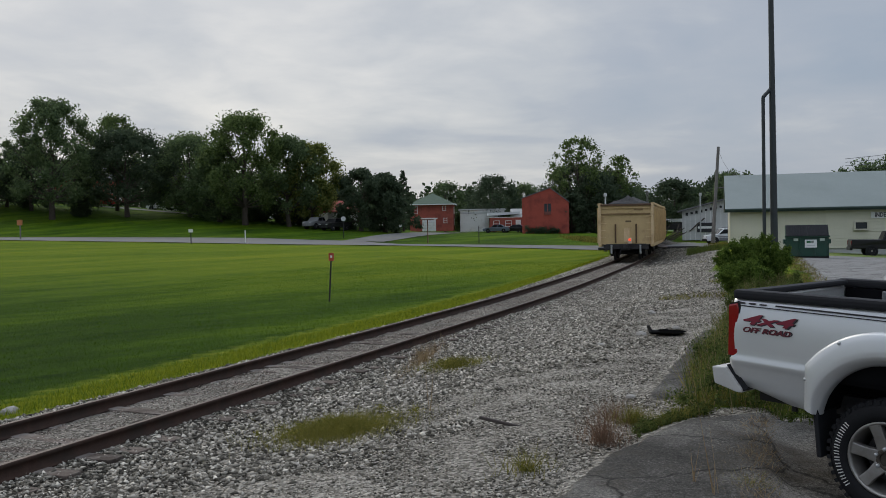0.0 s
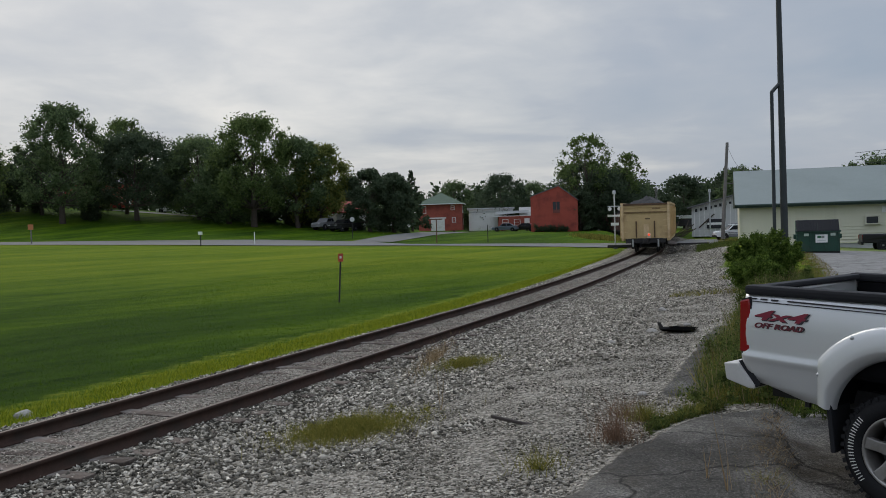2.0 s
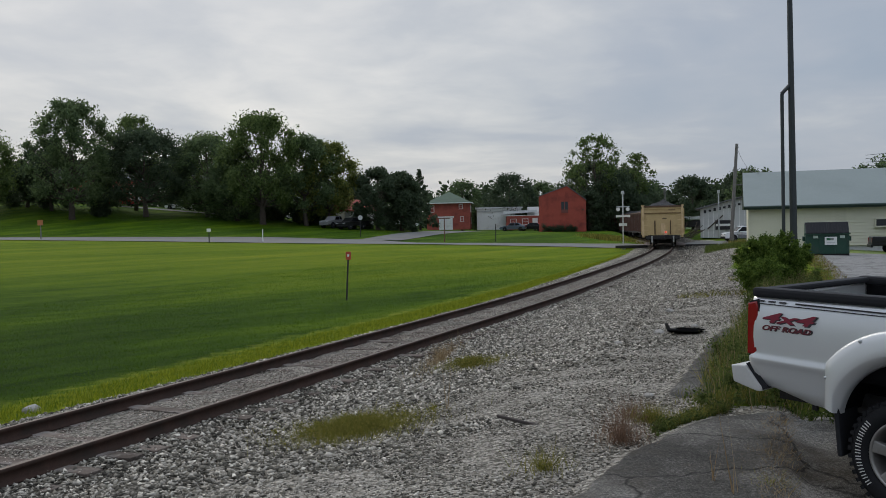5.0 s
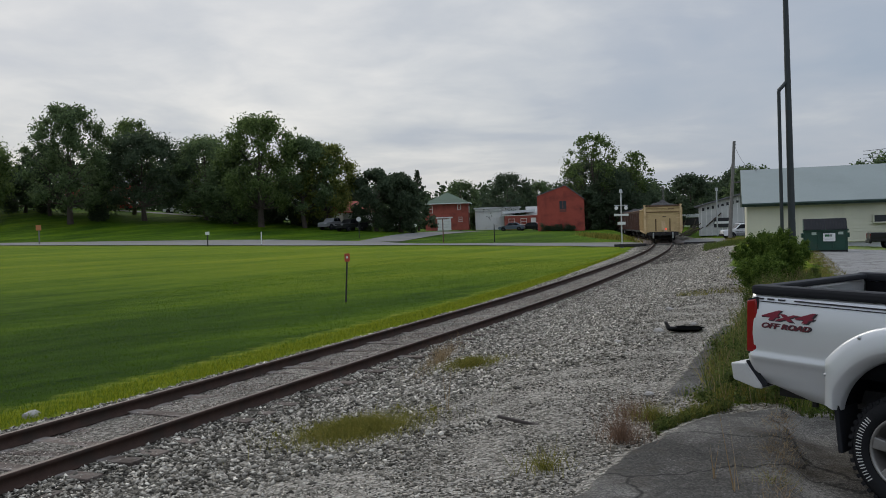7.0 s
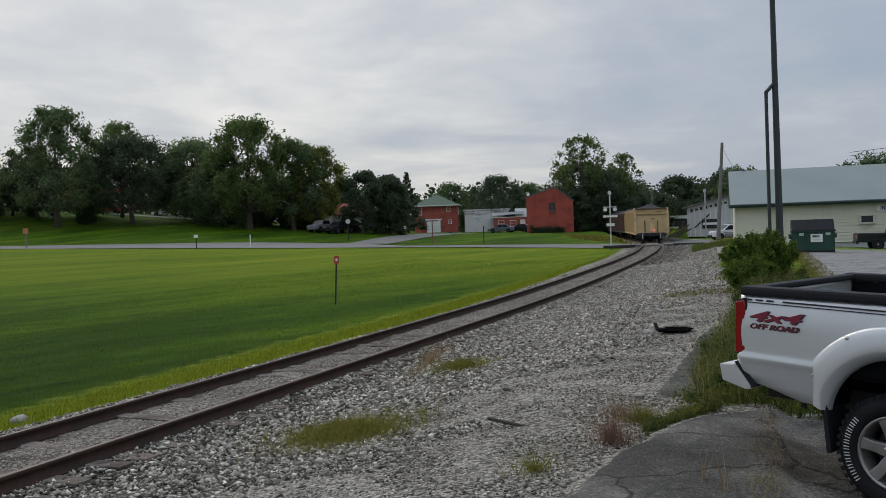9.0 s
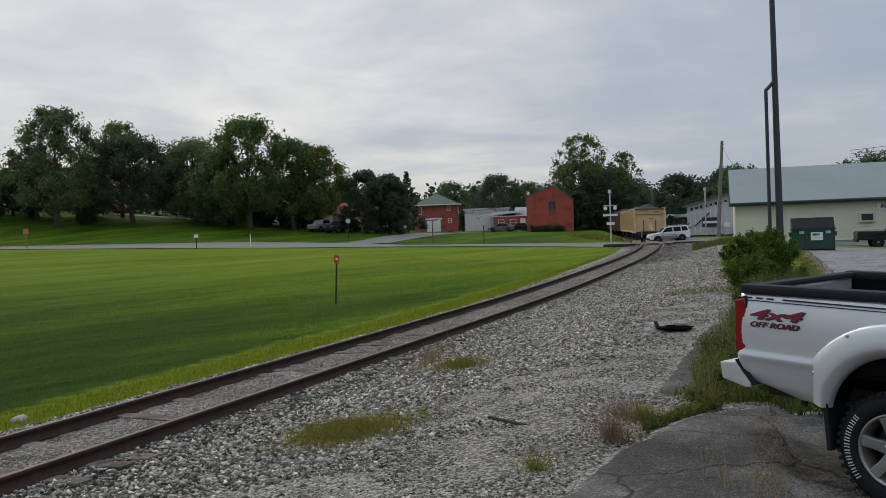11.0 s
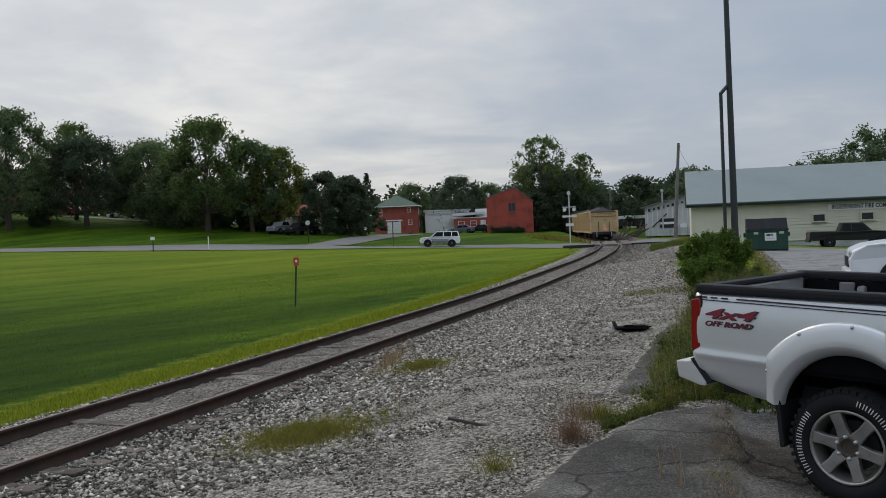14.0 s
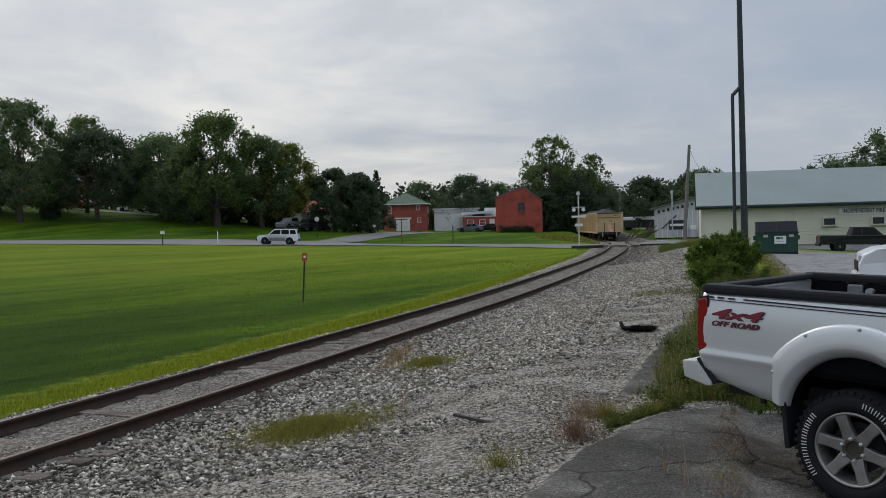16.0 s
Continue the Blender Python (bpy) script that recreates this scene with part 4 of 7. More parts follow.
def cottage(x, y, w, d, h, turn, wall_m, roof_m, label):
    b = thing("cottage", pose(x, y, float(land(x, y)) - 0.1, 0, 0, turn), label, "house")
    for s, a in (((w, 0.25, h), (w / 2, 0.125, h / 2)), ((w, 0.25, h), (w / 2, d - 0.125, h / 2)), ((0.25, d - 0.51, h), (0.125, d / 2, h / 2)), ((0.25, d - 0.51, h), (w - 0.125, d / 2, h / 2))):
        box_part("wall", s, a, wall_m, b)
    part("roof", bm_prism(bmesh.new(), [(-0.4, h + 0.01), (d / 2, h + d * 0.28), (d + 0.4, h + 0.01), (d + 0.4, h + 0.15), (d / 2, h + d * 0.28 + 0.16), (-0.4, h + 0.15)], -w - 0.3, 0.3), roof_m, b, at=Matrix.Rotation(radians(90), 4, "Z"))
    for i in range(max(2, int(w / 2.6))):
        window_part(b, 1.3 + 2.5 * i, h * 0.55, 0.9, 1.2, 0, WHITE)
    box_part("door", (0.9, 0.06, 2.05), (w - 0.9, -0.02, 1.05), WHITE, b, "white door")
    return b


cottage(-66.5, 146, 13, 8, 3.6, 22, BRICK, GREYROOF, "brick cottage half hidden behind trees")
cottage(-47.5, 150, 7, 7, 4.2, 16, WHITE, GREYROOF, "white cottage half hidden behind trees")
cottage(-31.0, 150, 8, 7, 4.0, 10, WHITE, GREYROOF, "white cottage with grey roof behind trees")
cottage(-16.4, 129.5, 4.6, 6, 2.2, 24, GREYWALL, BRICK, "small grey house with a reddish roof under trees")


CARWHITE_FAR = mat("white van paint", (0.7, 0.7, 0.7), 0.4)
white_sheds()


# ---- poles ----
BROWN_POST = mat("rusty brown post paint", (0.14, 0.06, 0.04), 0.7)


def poles():
    p = thing("tall_pole", pose(17.62, 45.3, 0.62), "tall dark steel pole with a thinner pipe beside it", "pole")
    rod_part("shaft", (0, 0, 0), (-0.02, 0.2, 14.5), 0.19, POLEDARK, p, r1=0.13, n=14)
    rod_part("conduit", (-0.52, 0, 0), (-0.50, 0.1, 8.2), 0.09, POLEDARK, p, "thin side pipe", n=10)
    rod_part("elbow", (-0.50, 0.1, 8.2), (-0.12, 0.12, 8.6), 0.10, POLEDARK, p, n=10)
    u = thing("utility_pole", pose(23.5, 74.0, 0.6), "leaning weathered wooden utility pole", "pole")
    rod_part("shaft", (0, 0, 0), (0.55, 0, 8.2), 0.17, POLEWOOD, u, r1=0.12)
    rod_part("brace", (0.02, -0.2, 0), (0.3, -0.2, 6.2), 0.11, POLEWOOD, u)
    box_part("bracket", (0.3, 0.08, 0.08), (0.55, 0, 7.9), GALV, u)
    cu = thing("service_wire", Matrix.Identity(4), "thin sagging service wire", "wire")
    bm = bmesh.new()
    a, c = Vector((24.05, 74, 8.5)), Vector((21.0, 60.0, 5.5))
    last = a
    for i in range(1, 13):
        t = i / 12
        q = a.lerp(c, t) - Vector((0, 0, 0.6 * 4 * t * (1 - t)))
        bm_rod(bm, last, q, 0.014, n=5, cap=False); last = q
    part("wire", bm, POLEDARK, cu)
    m = thing("marker_post", pose(-3.83, 30.1, float(land(-3.83, 30.1)) - 0.02), "dark steel marker post with a small red and white plate", "sign")
    rod_part("post", (0, 0, 0), (0.10, 0, 1.68), 0.030, STEEL_DARK, m)
    box_part("plate", (0.18, 0.02, 0.28), (0.10, -0.040, 1.58), mat("red plate", (0.42, 0.06, 0.03), 0.6), m, "red plate with a pale square")
    box_part("mark", (0.07, 0.006, 0.08), (0.10, -0.054, 1.59), WHITE, m)
    sg = thing("road_sign", pose(-11.9, 109, float(land(-11.9, 109))), "round white road sign on a dark post", "sign")
    rod_part("post", (0, 0, 0), (0, 0, 2.6), 0.05, STEEL_DARK, sg)
    part("disc", bm_rod(bmesh.new(), (0, -0.04, 2.4), (0, -0.08, 2.4), 0.30, 0.30, 20), GREYWALL, sg)
    sg = thing("lamp_post", pose(-1.2, 99, float(land(-1.2, 99))), "rusty brown post with a short arm at the lane", "post")
    rod_part("post", (0, 0, 0), (0, 0, 2.7), 0.06, BROWN_POST, sg)
    box_part("arm", (1.4, 0.08, 0.12), (0.0, 0, 2.7), BROWN_POST, sg)
    for px, py, hh in ((-19.6, 88.0, 1.3), (4.6, 98.0, 2.0)):
        sg = thing("delineator_post", pose(px, py, float(land(px, py))), "thin roadside post in the grass", "post")
        rod_part("post", (0, 0, 0), (0, 0, hh), 0.05, WHITE if hh < 1.5 else STEEL_DARK, sg)
    sg = thing("road_sign", pose(-42.6, 88.5, float(land(-42.6, 88.5))), "faded orange road sign on a wooden post", "sign")
    rod_part("post", (0, 0, 0), (0, 0, 1.9), 0.06, POLEWOOD, sg)
    box_part("plate", (0.55, 0.03, 0.55), (0, -0.07, 1.75), mat("faded orange plate", (0.42, 0.16, 0.06), 0.6), sg)
    up = thing("utility_pole", pose(35.6, 147, float(land(35.6, 147))), "far wooden utility pole behind the train", "pole")
    rod_part("shaft", (0, 0, 0), (0, 0, 6.8), 0.22, POLEWOOD, up)
    up = thing("utility_pole", pose(33.2, 100, 0.4), "far wooden utility pole behind the white shed", "pole")
    rod_part("shaft", (0, 0, 0), (0, 0, 6.6), 0.13, POLEWOOD, up)
    box_part("crossarm", (1.8, 0.12, 0.12), (0, 0, 6.0), POLEWOOD, up)
    for i in range(4):
        w = thing("power_line", Matrix.Identity(4), "thin sagging power line before the trees", "wire", "power lines")
        bm = bmesh.new()
        a, c = Vector((41.5, 88, 8.6 - 0.35 * i)), Vector((62, 70, 12.2 - 0.8 * i))
        last = a
        for j in range(1, 11):
            t = j / 10
            q = a.lerp(c, t) - Vector((0, 0, 2.8 * t * (1 - t)))
            bm_rod(bm, last, q, 0.022, n=4, cap=False); last = q
        part("wire", bm, POLEDARK, w)
    k = thing("road_post", pose(-23.1, 81.0, float(land(-23.1, 81.0))), "short post with a small white plate on the lawn", "sign")
    rod_part("post", (0, 0, 0), (0, 0, 1.2), 0.05, STEEL_DARK, k)
    box_part("plate", (0.40, 0.03, 0.30), (0, -0.05, 1.2), WHITE, k)


poles()


def build_signal():
    s = thing("crossing_signal", pose(14.95, 77.2, float(land(14.95, 77.2)), 0, 0, -10), "white railway crossing signal with crossbuck and lamps", "signal")
    rod_part("mast", (0, 0, 0), (0, 0, 4.9), 0.06, GREYWALL, s)
    box_part("base", (0.35, 0.35, 0.3), (0, 0, 0.15), GALV, s, bevel=0.03)
    part("bell", bm_rod(bmesh.new(), (0, 0, 4.9), (0, 0, 5.2), 0.17, 0.12, 12), GALV, s, "round bell on top")
    rod_part("lamp_arm", (-0.60, 0, 3.78), (0.60, 0, 3.78), 0.04, GALV, s)
    for x in (-0.42, 0.42):
        h = part("lamp", bm_rod(bmesh.new(), (x, -0.12, 3.56), (x, 0.06, 3.56), 0.17, 0.17, 16), GALV, s)
        part("hood", bm_rod(bmesh.new(), (x, -0.34, 3.56), (x, -0.121, 3.56), 0.16, 0.15, 16), WHITE, h)
    for a in (3, -3):
        bm = bmesh.new(); bm_box(bm, 1.25, 0.03, 0.15)
        part("crossbuck_board", bm, WHITE, s, at=pose(0, -0.10 - 0.02 * (a > 0), 2.95, 0, a, 0))
    box_part("sign_plate", (0.7, 0.03, 0.25), (0, -0.1, 2.2), WHITE, s)


build_signal()


# ---- vehicles ----
LEAF_BUSH = leafy("fresh green bush leaves", (0.030, 0.062, 0.010), (0.145, 0.21, 0.040))
SILVER = mat("silver car paint", (0.70, 0.705, 0.70), 0.34, 0.50, 0.03, 1.0, 300, 0.0, coat=0.5)
BLACKPLASTIC = mat("black ribbed plastic", (0.014, 0.0145, 0.017), 0.72, 0, 0.15, 8, 120, 0.1, 0.002, spec=0.25)
LINER = mat("black bed liner", (0.006, 0.006, 0.007), 0.8, 0, 0.2, 8, 80, 0.1, 0.003, spec=0.08)
RUBBER = mat("black tyre rubber", (0.013, 0.013, 0.014), 0.85, 0, 0.2, 10, 90, 0.15, 0.003, spec=0.2)
ALLOY = mat("dull cast alloy", (0.30, 0.285, 0.265), 0.45, 0.75, 0.12, 6, 70, 0.05, 0.002, (0.24, 0.22, 0.20), 0.62, 9)
REDLENS = mat("red lamp lens", (0.24, 0.004, 0.007), 0.2, 0, 0.1, 20, 200, 0.1, 0.002, spec=0.7, coat=0.6)
DECAL_RED = mat("red decal film", (0.20, 0.012, 0.03), 0.5, vary=0.05, bump=0)
DECAL_DARK = mat("dark decal film", (0.025, 0.02, 0.025), 0.5, vary=0.05, bump=0)
WHITELETTER = mat("raised white tyre lettering", (0.50, 0.49, 0.47), 0.75, 0, 0.2, 40, 200, 0.1)
CARWHITE = mat("white car paint", (0.74, 0.75, 0.76), 0.3, 0, 0.03, 1, 60, 0, coat=0.6)
CARGREY = mat("grey plastic cladding", (0.17, 0.175, 0.18), 0.6, 0, 0.1, 4, 60, 0.05)
CARBLACK = mat("black car paint", (0.010, 0.010, 0.011), 0.4, 0, 0.1, 1, 60, 0, coat=0.15, spec=0.3)
CARRED = mat("red car paint", (0.40, 0.012, 0.015), 0.3, 0, 0.05, 1, 60, 0, coat=0.5)
CARBLUE = mat("dull blue car paint", (0.10, 0.13, 0.17), 0.35, 0, 0.05, 1, 60, 0, coat=0.5)
GLASS = mat("tinted car glass", (0.008, 0.009, 0.010), 0.12, vary=0.05, bump=0, spec=0.18)
LAMPGLASS = mat("clear lamp glass", (0.55, 0.56, 0.57), 0.12, 0.3, 0.15, 20, 90, 0, coat=0.8)


def ring(bm, r0, r1, y0, y1, n=40, centre=(0, 0)):
    """A ring round the y axis from radius r0 to r1."""
    rows = []
    for r, y in ((r0, y0), (r1, y0), (r1, y1), (r0, y1)):
        rows.append([bm.verts.new((centre[0] + r * math.cos(6.28318 * i / n), y, centre[1] + r * math.sin(6.28318 * i / n))) for i in range(n)])
    for a in range(4):
        for i in range(n):
            bm.faces.new((rows[a][i], rows[(a + 1) % 4][i], rows[(a + 1) % 4][(i + 1) % n], rows[a][(i + 1) % n]))
    return bm


def lathe(bm, prof, n=48):
    """Turn (radius, y) pairs round the y axis."""
    rows = [[bm.verts.new((r * math.cos(6.28318 * i / n), y, r * math.sin(6.28318 * i / n))) for i in range(n)] for r, y in prof]
    for a, b in zip(rows[:-1], rows[1:]):
        for i in range(n):
            bm.faces.new((a[i], b[i], b[(i + 1) % n], a[(i + 1) % n]))
    bmesh.ops.recalc_face_normals(bm, faces=bm.faces[:])
    return bm


def plain_wheel(parent, x, y, r, w, side, name="wheel"):
    """A road wheel; side -1 shows its rim to -y."""
    whl = part(name, lathe(bmesh.new(), [(r * 0.62, -w / 2), (r * 0.93, -w / 2), (r, -w / 2 + 0.03), (r, w / 2 - 0.03), (r * 0.93, w / 2), (r * 0.62, w / 2)], 28), RUBBER, parent, at=pose(x, y, r), smooth_it=False)
    bm = bmesh.new()
    lathe(bm, [(0.0, side * w * 0.30), (r * 0.16, side * w * 0.34), (r * 0.2, side * w * 0.26), (r * 0.55, side * w * 0.30), (r * 0.62, side * w * 0.47), (r * 0.64, side * w * 0.47), (r * 0.64, -side * w * 0.4)], 28)
    for i in range(5):
        bm_box(bm, r * 0.5, 0.03, r * 0.12, at=(r * 0.36, side * w * 0.36, 0), m=Matrix.Rotation(i * 1.2566, 4, "Y"))
    part("rim", bm, ALLOY, whl)
    return whl


def car(name, m, label, body_m, body, cabin, glass, width, wheels, r, roof_in=0.16, trim=None, category="car"):
    """A road vehicle that faces +x: lower body and cabin from side outlines, windows, wheels, lamps."""
    c = thing(name, m, label, category)
    L0, L1 = min(p[0] for p in body), max(p[0] for p in body)
    bm = bmesh.new(); bm_prism(bm, body, -width / 2, width / 2)
    for v in bm.verts:
        v.co.y *= 1 - 0.16 * float(smooth(L1 - 0.7, L1, v.co.x)) - 0.08 * float(smooth(L0 + 0.5, L0, v.co.x)) * 0
    bmesh.ops.bevel(bm, geom=bm.edges[:], offset=0.06, segments=3, affect="EDGES", profile=0.6)
    part("body", bm, body_m, c)
    bm = bmesh.new(); bm_prism(bm, cabin, -width / 2 + 0.06, width / 2 - 0.06)
    zs = [v.co.z for v in bm.verts]; z0, z1 = min(zs), max(zs)
    for v in bm.verts:
        v.co.y *= 1 - roof_in * (v.co.z - z0) / (z1 - z0)
    bmesh.ops.bevel(bm, geom=bm.edges[:], offset=0.04, segments=2, affect="EDGES")
    part("cabin", bm, body_m, c)
    for poly in glass:
        for sgn in (-1, 1):
            bm = bmesh.new()
            y = sgn * (width / 2 - 0.06)
            bm_prism(bm, poly, y - 0.02, y + 0.02)
            for v in bm.verts:
                v.co.y = (v.co.y - y) + y * (1 - roof_in * (v.co.z - z0) / (z1 - z0)) + sgn * 0.004
            part("side_window", bm, GLASS, c)
    for x in wheels:
        for sgn in (-1, 1):
            bm = bmesh.new(); ring(bm, r * 0.2, r * 1.16, sgn * (width / 2 - 0.2), sgn * (width / 2 + 0.004), 28, (x, r))
            part("wheel_arch", bm, BLACKPLASTIC, c)
            plain_wheel(c, x, sgn * (width / 2 - 0.09), r, 0.21, sgn)
    L0, L1 = min(p[0] for p in body), max(p[0] for p in body)
    zt = max(p[1] for p in body)
    for sgn in (-1, 1):
        box_part("headlight", (0.10, 0.34, 0.15), (L1 - 0.07, sgn * (width / 2 - 0.34), zt * 0.72), LAMPGLASS, c, bevel=0.03)
        box_part("tail_light", (0.08, 0.14, 0.30), (L0 + 0.03, sgn * (width / 2 - 0.12), zt * 0.80), REDLENS, c, bevel=0.02)
    box_part("front_bumper", (0.16, width - 0.34, 0.22), (L1 - 0.02, 0, 0.46), trim or body_m, c, bevel=0.05)
    box_part("rear_bumper", (0.16, width - 0.06, 0.22), (L0 + 0.02, 0, 0.50), trim or body_m, c, bevel=0.05)
    return c


def suv():
    body = [(-2.2, 0.36), (2.2, 0.36), (2.25, 0.62), (2.20, 0.88), (2.0, 0.98), (1.0, 1.08), (-2.2, 1.10), (-2.25, 0.7)]
    cabin = [(1.05, 1.06), (0.35, 1.66), (-2.0, 1.70), (-2.18, 1.06)]
    glass = [[(0.85, 1.12), (0.34, 1.58), (-0.32, 1.60), (-0.32, 1.12)], [(-0.42, 1.12), (-0.42, 1.60), (-1.22, 1.62), (-1.22, 1.12)], [(-1.32, 1.14), (-1.32, 1.60), (-1.90, 1.60), (-2.02, 1.14)]]
    c = car("suv", Matrix.Identity(4), "white four-door off-road wagon with grey lower cladding", CARWHITE, body, cabin, glass, 1.80, (1.35, -1.30), 0.37, 0.14, BLACKPLASTIC)
    for sgn in (-1, 1):
        box_part("cladding", (1.75, 0.05, 0.30), (0.02, sgn * 0.912, 0.54), CARGREY, c, "grey lower cladding", 0.015)
        box_part("side_strip", (2.0, 0.03, 0.07), (0.0, sgn * 0.91, 0.80), CARGREY, c)
        rod_part("roof_rail", (0.15, sgn * 0.62, 1.78), (-1.85, sgn * 0.62, 1.80), 0.025, CARGREY, c)
        for x in (0.1, -0.9, -1.8):
            rod_part("rail_foot", (x, sgn * 0.62, 1.67), (x, sgn * 0.62, 1.79), 0.02, CARGREY, c)
        box_part("mirror", (0.12, 0.2, 0.15), (0.75, sgn * 0.98, 1.15), BLACKPLASTIC, c, bevel=0.03)
    part("windscreen", bm_prism(bmesh.new(), [(1.00, 1.13), (0.43, 1.62), (0.40, 1.60), (0.97, 1.11)], -0.66, 0.66), GLASS, c)
    part("rear_window", bm_box(bmesh.new(), 0.03, 1.2, 0.42, at=(-2.13, 0, 1.38)), GLASS, c)
    return c


SUV = suv()
SUV.scale = (0.91, 0.91, 0.91)


def small_cars():
    sedan = [(-2.2, 0.25), (2.2, 0.25), (2.28, 0.5), (2.2, 0.68), (1.2, 0.86), (-1.5, 0.92), (-2.2, 0.90), (-2.28, 0.55)]
    top = [(1.05, 0.84), (0.35, 1.36), (-0.9, 1.40), (-1.7, 0.90)]
    gl = [[(0.85, 0.90), (0.35, 1.30), (-0.28, 1.33), (-0.28, 0.90)], [(-0.36, 0.90), (-0.36, 1.33), (-0.88, 1.33), (-1.4, 0.92)]]
    for nm, x, y, turn, mt, lab in (("sedan", -52.5, 136.5, 176, CARRED, "bright red saloon car on the drive above the bank"),
                                    ("sedan", 10.2, 152.0, 170, CARBLUE, "dark blue-grey saloon car parked by the shop"),
                                    ("sedan", 13.6, 153.5, 172, CARBLACK, "black saloon car parked by the red shop"),
                                    ("sedan", 15.4, 156.0, 95, CARRED, "red car parked at the shop wall"),
                                    ("sedan", -9.0, 158.0, 20, CARWHITE, "white car parked beside the red house"),
                                    ("sedan", -45.0, 141.5, 178, CARWHITE, "white car half hidden under the trees"),
                                    ("sedan", -60.0, 136.5, 178, CARGREY, "grey car under the trees on the bank")):
        car(nm, pose(x, y, float(land(x, y)) + 0.06, 0, 0, turn), lab, mt, sedan, top, gl, 1.76, (1.4, -1.35), 0.31)
    pick = [(-2.7, 0.5), (2.6, 0.42), (2.68, 0.75), (2.55, 0.98), (1.5, 1.06), (-0.75, 1.08), (-2.7, 1.10), (-2.75, 0.7)]
    cab = [(1.35, 1.04), (0.75, 1.60), (-0.55, 1.64), (-0.78, 1.06)]
    gl = [[(1.08, 1.10), (0.70, 1.53), (0.02, 1.55), (0.02, 1.10)], [(-0.06, 1.10), (-0.06, 1.55), (-0.5, 1.55), (-0.62, 1.10)]]
    x, y = 25.9, 49.2
    pk = car("pickup", pose(x, y, float(land(x, y)) + 0.03, 0, 0, -17), "black pickup parked along the fire hall wall", CARBLACK, pick, cab, gl, 1.72, (1.75, -1.45), 0.34, category="pickup truck")
    pk.scale = (0.83, 0.83, 0.86)
    x, y = -17.0, 122.6
    car("van", pose(x, y, float(land(x, y)) + 0.05, 0, 0, 242), "old dark grey van parked by the small grey house", CARGREY, pick, cab, gl, 1.8, (1.6, -1.4), 0.36, category="van")
    x, y = -14.4, 121.6
    car("pickup", pose(x, y, float(land(x, y)) + 0.05, 0, 0, 238), "black pickup under the trees by the grey house", CARBLACK, pick, cab, gl, 1.8, (1.6, -1.4), 0.36, category="pickup truck")
    # the white wagon whose nose shows behind the silver truck
    wag = [(-2.3, 0.4), (2.1, 0.34), (2.42, 0.45), (2.46, 0.78), (2.38, 0.98), (2.1, 1.10), (1.2, 1.20), (-2.3, 1.22), (-2.36, 0.7)]
    cabw = [(1.15, 1.18), (0.35, 1.70), (-2.0, 1.74), (-2.25, 1.2)]
    glw = [[(0.95, 1.24), (0.35, 1.64), (-0.4, 1.66), (-0.4, 1.24)], [(-0.5, 1.24), (-0.5, 1.66), (-1.9, 1.66), (-2.1, 1.24)]]
    c = car("wagon", pose(11.9, 17.5, 0.47, 0, 0, 156), "white wagon with swept headlights parked on asphalt", CARWHITE, wag, cabw, glw, 1.86, (1.5, -1.35), 0.36)
    box_part("grille", (0.05, 1.0, 0.22), (2.44, 0, 0.72), BLACKPLASTIC, c, bevel=0.01)
    box_part("mirror", (0.14, 0.24, 0.17), (0.95, 1.02, 1.28), BLACKPLASTIC, c, bevel=0.04)
    box_part("mirror", (0.14, 0.24, 0.17), (0.95, -1.02, 1.28), BLACKPLASTIC, c, bevel=0.04)
    return c


small_cars()


